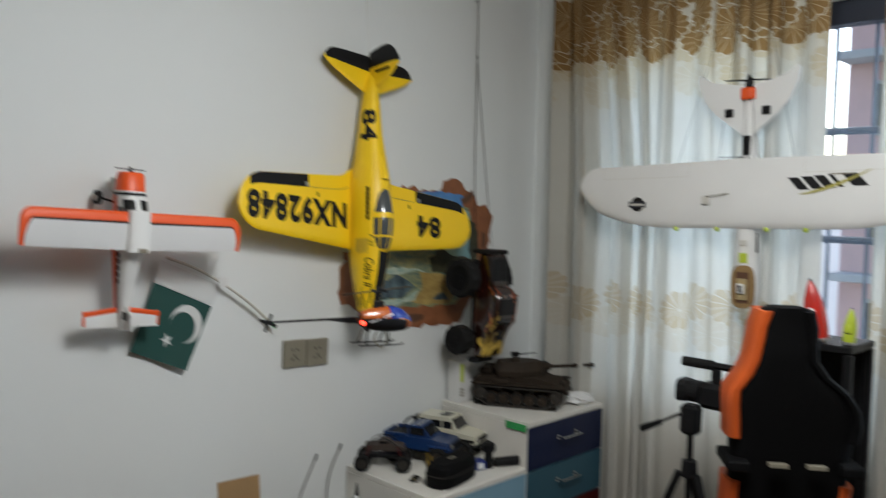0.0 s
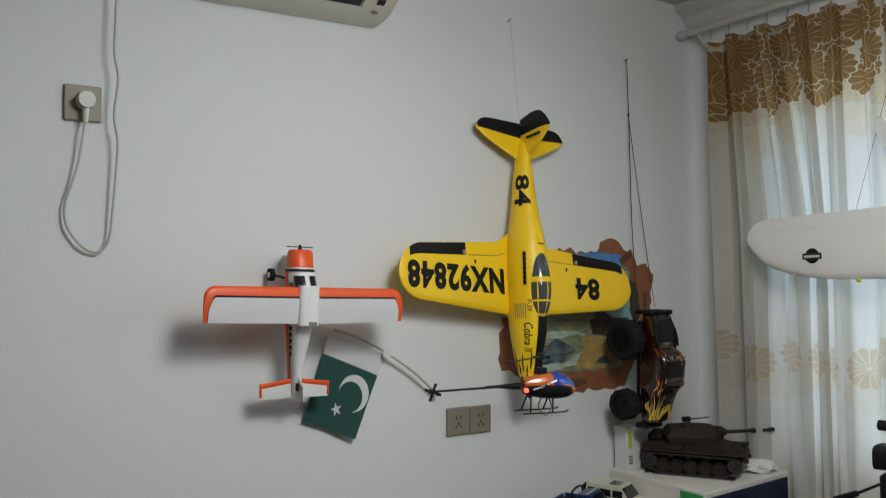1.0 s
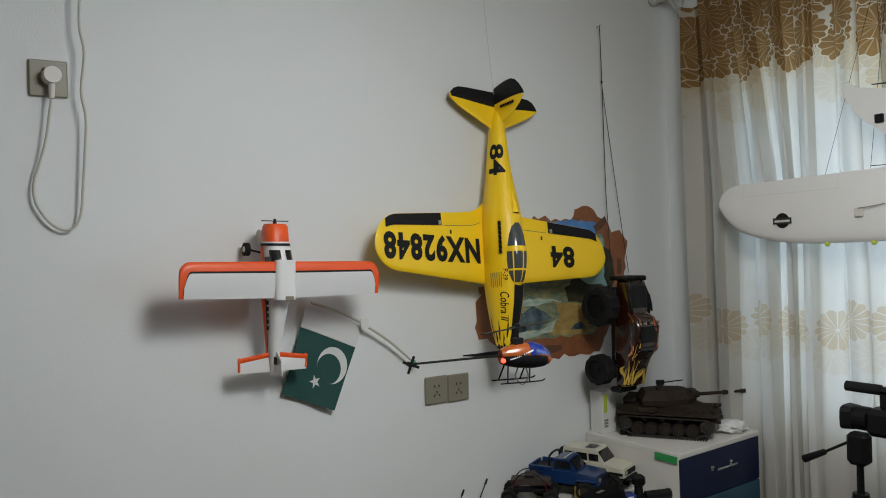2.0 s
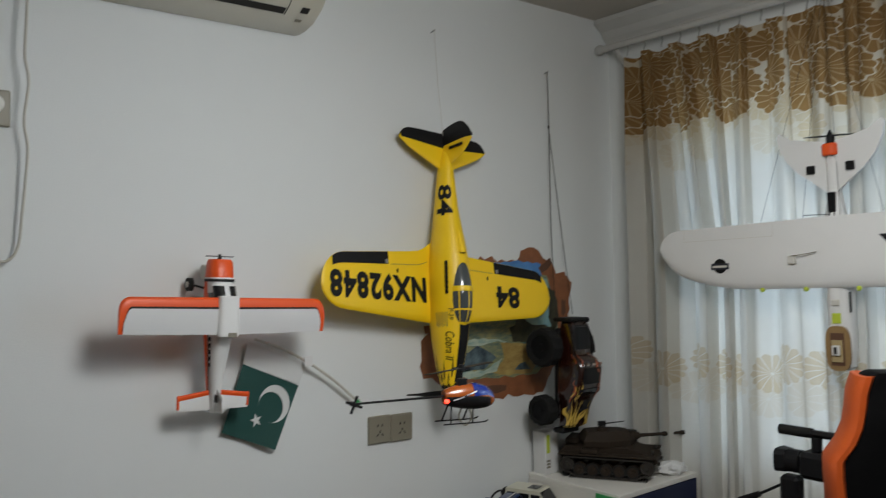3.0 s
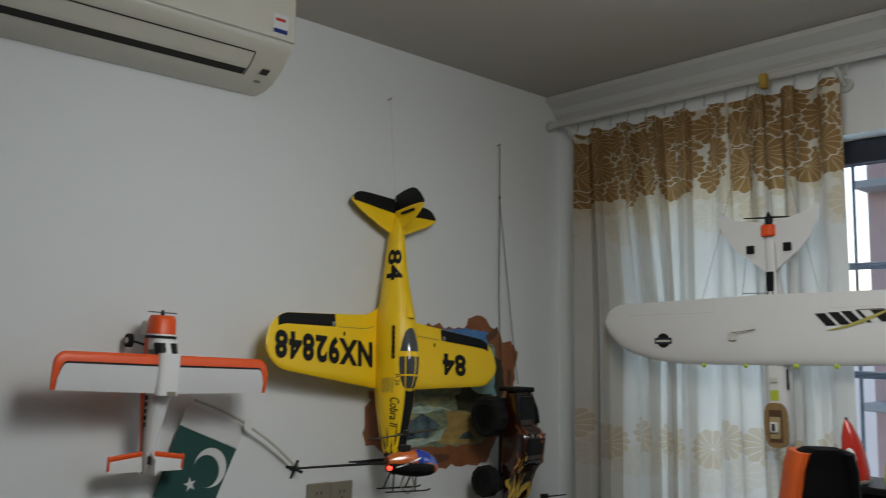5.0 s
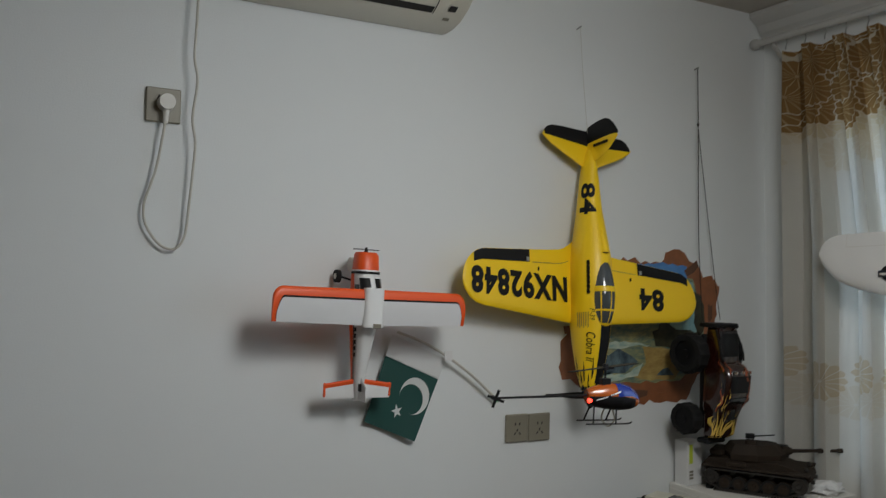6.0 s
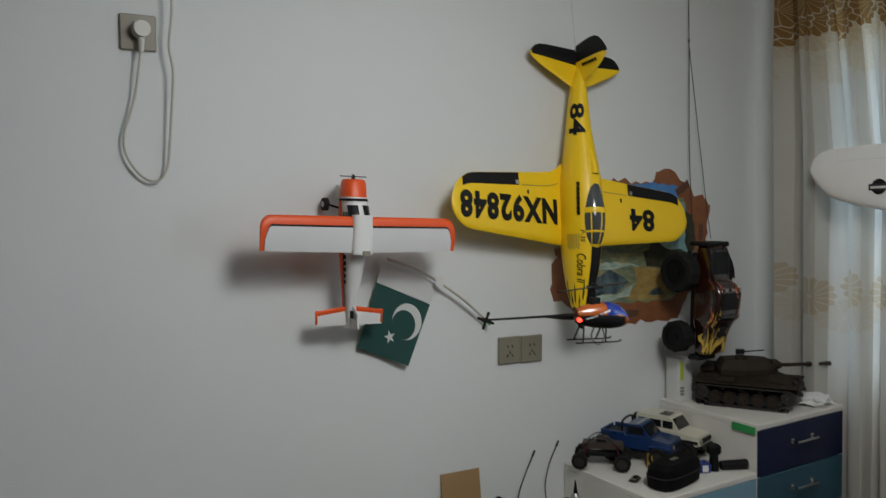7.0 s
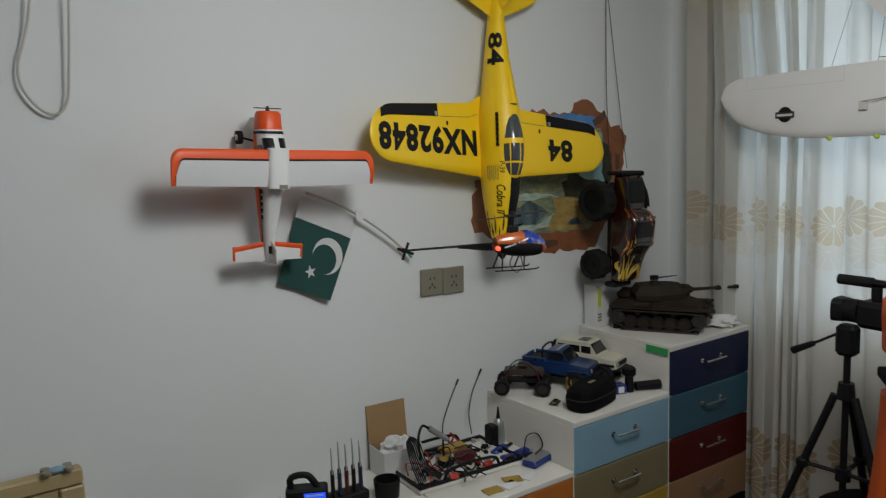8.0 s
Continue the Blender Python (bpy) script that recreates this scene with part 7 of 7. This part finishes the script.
camera_tripod(pose(2.08, 1.112, 0))
cc = thing("camcorder", pose(2.085, 1.035, 1.056), "black shoulder camcorder with a top handle on the tripod", "camcorder")
part("body", boxes(((-0.035, -0.13, 0.0), (0.035, 0.05, 0.07)), bevel=0.012), M_PLASTIC, cc)
part("lens", rod(bmesh.new(), (0, 0.05, 0.037), (0, 0.085, 0.037), 0.031, 0.031, 20), M_PLASTIC, cc)
part("lens_hood", loft(bmesh.new(), [oval((0, y, 0.037), X, Z, rx, rz, 20, 4) for y, rx, rz in ((0.085, 0.031, 0.03), (0.112, 0.037, 0.032))]), M_PLASTIC, cc)
part("top_handle", boxes(((-0.014, -0.12, 0.108), (0.014, 0.06, 0.126)), bevel=0.008), M_PLASTIC, cc)
part("microphone", rod(bmesh.new(), (0, 0.02, 0.117), (0, 0.11, 0.117), 0.0135, 0.0135, 14), M_RUBBER, cc)
for y in (0.01, -0.1):
    part("handle_post", boxes(((-0.01, y - 0.012, 0.069), (0.01, y + 0.012, 0.11)), bevel=0.004), M_PLASTIC, cc)

# ---- shelf by the window with two model boats standing on their sterns ----
sh = thing("black_shelf", pose(2.28, 0.78, 0), "black open shelf under the window with model boats on top", "shelf")
part("top_board", boxes(((-0.062, -0.035, 1.232), (0.12, 0.2, 1.252)), bevel=0.003), M_PLASTIC, sh)
for y in (-0.025, 0.19):
    for x in (-0.05, 0.11):
        part("post", boxes(((x - 0.01, y - 0.01, 0), (x + 0.01, y + 0.01, 1.23)), bevel=0.002), M_PLASTIC, sh)
for z in (0.3, 0.7, 1.0):
    part("shelf_board", boxes(((-0.058, -0.015, z), (0.098, 0.18, z + 0.018)), bevel=0.002), M_PLASTIC, sh)

part("back_panel", boxes(((0.1, -0.014, 0.32), (0.106, 0.178, 1.228))), M_PLASTIC, sh)


def model_boat(m, scale, hull_mat, label):
    b = thing("model_boat", m, label, "model boat", "model boats")
    k = scale
    secs = [(0.0, 0.034, 0.03), (0.03, 0.037, 0.034), (0.09, 0.036, 0.033), (0.14, 0.027, 0.026), (0.18, 0.014, 0.016), (0.2, 0.004, 0.006)]
    part("hull", loft(bmesh.new(), [oval((0, 0, z * k), Y, X, ry * k, rx * k, 20, 2.5) for z, ry, rx in secs]), hull_mat, b, smooth=True)
    part("deck_stripe", loft(bmesh.new(), [oval((-0.002 * k, 0, z * k), Y, X, ry * 0.7 * k, rx * 1.03 * k, 20, 2.5) for z, ry, rx in ((0.05, 0.037, 0.0345), (0.062, 0.037, 0.0345))], caps=False), M_BLACK, b)
    part("canopy", ball(bmesh.new(), (-0.026 * k, 0, 0.075 * k), 0.014 * k, 0.02 * k, 0.036 * k, 14, 10), M_PAPER if hull_mat is M_RED else M_LIME, b, smooth=True)
    part("transom", boxes(((-0.03 * k, -0.032 * k, -0.008), (0.03 * k, 0.032 * k, 0.001)), bevel=0.002), M_STEEL, b)
    part("bow_bumper", ball(bmesh.new(), (0, 0, 0.2 * k), 0.006 * k, 0.006 * k, 0.008 * k, 10, 7), M_BLACK, b)
    return b


model_boat(pose(2.25, 0.842, 1.262, 0, -3, 0) @ pose(0, 0, 0, -9, 0, 0), 0.78, M_RED, "red and white model speedboat standing on its stern")
model_boat(pose(2.25, 0.764, 1.262, 3, 0, 0), 0.44, M_LIME, "small lime-green model speedboat standing on its stern")

# ---- dark screen on a floor stand ----
mon = thing("monitor", pose(1.655, 0.362, 0), "black flat monitor on a tilted arm", "monitor")
bm = bmesh.new()
box(bm, (-0.012, -0.19, -0.055), (0.012, 0.13, 0.052), bevel=0.006, m=pose(0, 0, 1.575, -14, 0, 12))
part("panel", bm, M_PLASTIC, mon)
bm = bmesh.new()
box(bm, (-0.014, 0.09, -0.05), (-0.0125, 0.094, 0.05), m=pose(0, 0, 1.575, -14, 0, 12))
part("edge_strip", bm, M_STEEL, mon)
part("arm", rod(bmesh.new(), (0.02, -0.05, 0.02), (0.012, -0.04, 1.55), 0.014, 0.012, 14), M_PLASTIC, mon)
part("foot", rod(bmesh.new(), (0.02, -0.05, 0.0), (0.02, -0.05, 0.02), 0.13, 0.12, 24), M_PLASTIC, mon)

# ---- hovering toy helicopter ----
def helicopter(m):
    h = thing("toy_helicopter", m, "small orange and blue toy helicopter hovering near the wall", "toy helicopter")
    # x ahead
    secs = [(-0.045, 0.014, 0.016, 0.0), (-0.03, 0.02, 0.022, 0.0), (0.0, 0.024, 0.028, 0.0), (0.035, 0.024, 0.03, -0.001), (0.06, 0.019, 0.025, -0.004), (0.078, 0.011, 0.016, -0.009), (0.086, 0.003, 0.005, -0.012)]
    hull = part("hull", loft(bmesh.new(), [oval((x, 0, cz), Y, Z, ry, rz, 22) for x, ry, rz, cz in secs]), M_HELI, h, smooth=True)

    def skin(x, ang, lift=0.001):
        for p, q in zip(secs, secs[1:]):
            if p[0] <= x <= q[0]:
                k = (x - p[0]) / (q[0] - p[0])
                _, ry, rz, cz = [p[j] + k * (q[j] - p[j]) for j in range(4)]
                return Vector((x, (ry + lift) * math.cos(radians(ang)), cz + (rz + lift) * math.sin(radians(ang))))
        return Vector((x, 0, 0))
    part("canopy_window", patch(bmesh.new(), lambda u, v: skin(u, v + 300 * max(0, 0.055 - u)), 0.022, 0.085, 12, 168, 10, 14), M_HELI_BLUE, hull, "blue cockpit window")
    part("belly", patch(bmesh.new(), lambda u, v: skin(u, v), -0.044, 0.07, -185, 5, 12, 14), M_BLACK, hull)
    for s in (0, 180):
        sg = 1 if s == 0 else -1
        for k in range(3):
            part("hull_stripe", patch(bmesh.new(), lambda u, v: skin(u, s + sg * (v + 700 * (u + 0.03) - 18), 0.0016), -0.03 + 0.014 * k, -0.004 + 0.016 * k, 0, 7, 6, 1), M_BLACK if k % 2 else M_PAPER, hull)
    bm = rod(bmesh.new(), (0.0, 0, 0.026), (0.0, 0, 0.068), 0.0025, 0.0025, 10)
    box(bm, (-0.011, -0.008, 0.024), (0.011, 0.008, 0.04), 0.001)
    part("mast", bm, M_BLACK, h)
    bm = rod(bmesh.new(), (0, 0, 0.058), (0, 0, 0.072), 0.008, 0.006, 12)
    box(bm, (-0.02, -0.004, 0.06), (0.02, 0.004, 0.066), 0.001)
    part("rotor_head", bm, M_BLACK, h)
    for s in (-1, 1):
        bm = bmesh.new()
        box(bm, (0.012, -0.007, -0.0008), (0.155, 0.007, 0.0008), 0.0005, m=pose(0, 0, 0.064, 4, 0, 35 + (180 if s < 0 else 0)))
        part("rotor_blade", bm, M_BLACK, h)
    part("tail_boom", rod(bmesh.new(), (-0.04, 0, 0.002), (-0.262, 0, -0.004), 0.003, 0.0024, 10), M_BLACK, h)
    part("tail_motor", rod(bmesh.new(), (-0.262, -0.008, -0.004), (-0.262, 0.008, -0.004), 0.0055, 0.0055, 10), M_BLACK, h)
    for b in (20, 110, 200, 290):
        bm = bmesh.new()
        box(bm, (0.002, -0.0006, -0.003), (0.02, 0.0006, 0.003), m=pose(-0.262, -0.01, -0.004, 0, b, 0))
        part("tail_blade", bm, M_BLACK, h)
    for s in (-1, 1):
        part("skid", cord(bmesh.new(), [(-0.055, s * 0.024, -0.058), (0.04, s * 0.024, -0.058), (0.056, s * 0.024, -0.054)], 0.0018, 6, 3), M_BLACK, h)
        for x in (-0.03, 0.025):
            part("skid_leg", rod(bmesh.new(), (x, s * 0.01, -0.022), (x - 0.008, s * 0.024, -0.058), 0.002, 0.0018, 6), M_BLACK, h)
    part("battery_lead", cord(bmesh.new(), [(0.0, 0.0, -0.028), (-0.004, 0.004, -0.05), (0.012, 0.002, -0.068), (0.026, 0, -0.052), (0.02, 0, -0.028)], 0.0018, 6, 5), M_PLATE, h)
    part("status_light", ball(bmesh.new(), (-0.042, -0.012, -0.008), 0.006, 0.006, 0.006, 10, 7), M_REDLED, h, "glowing red light")
    return h


helicopter(pose(1.135, 1.36, 1.35, 0, 2, -14) @ Matrix.Scale(0.95, 4))
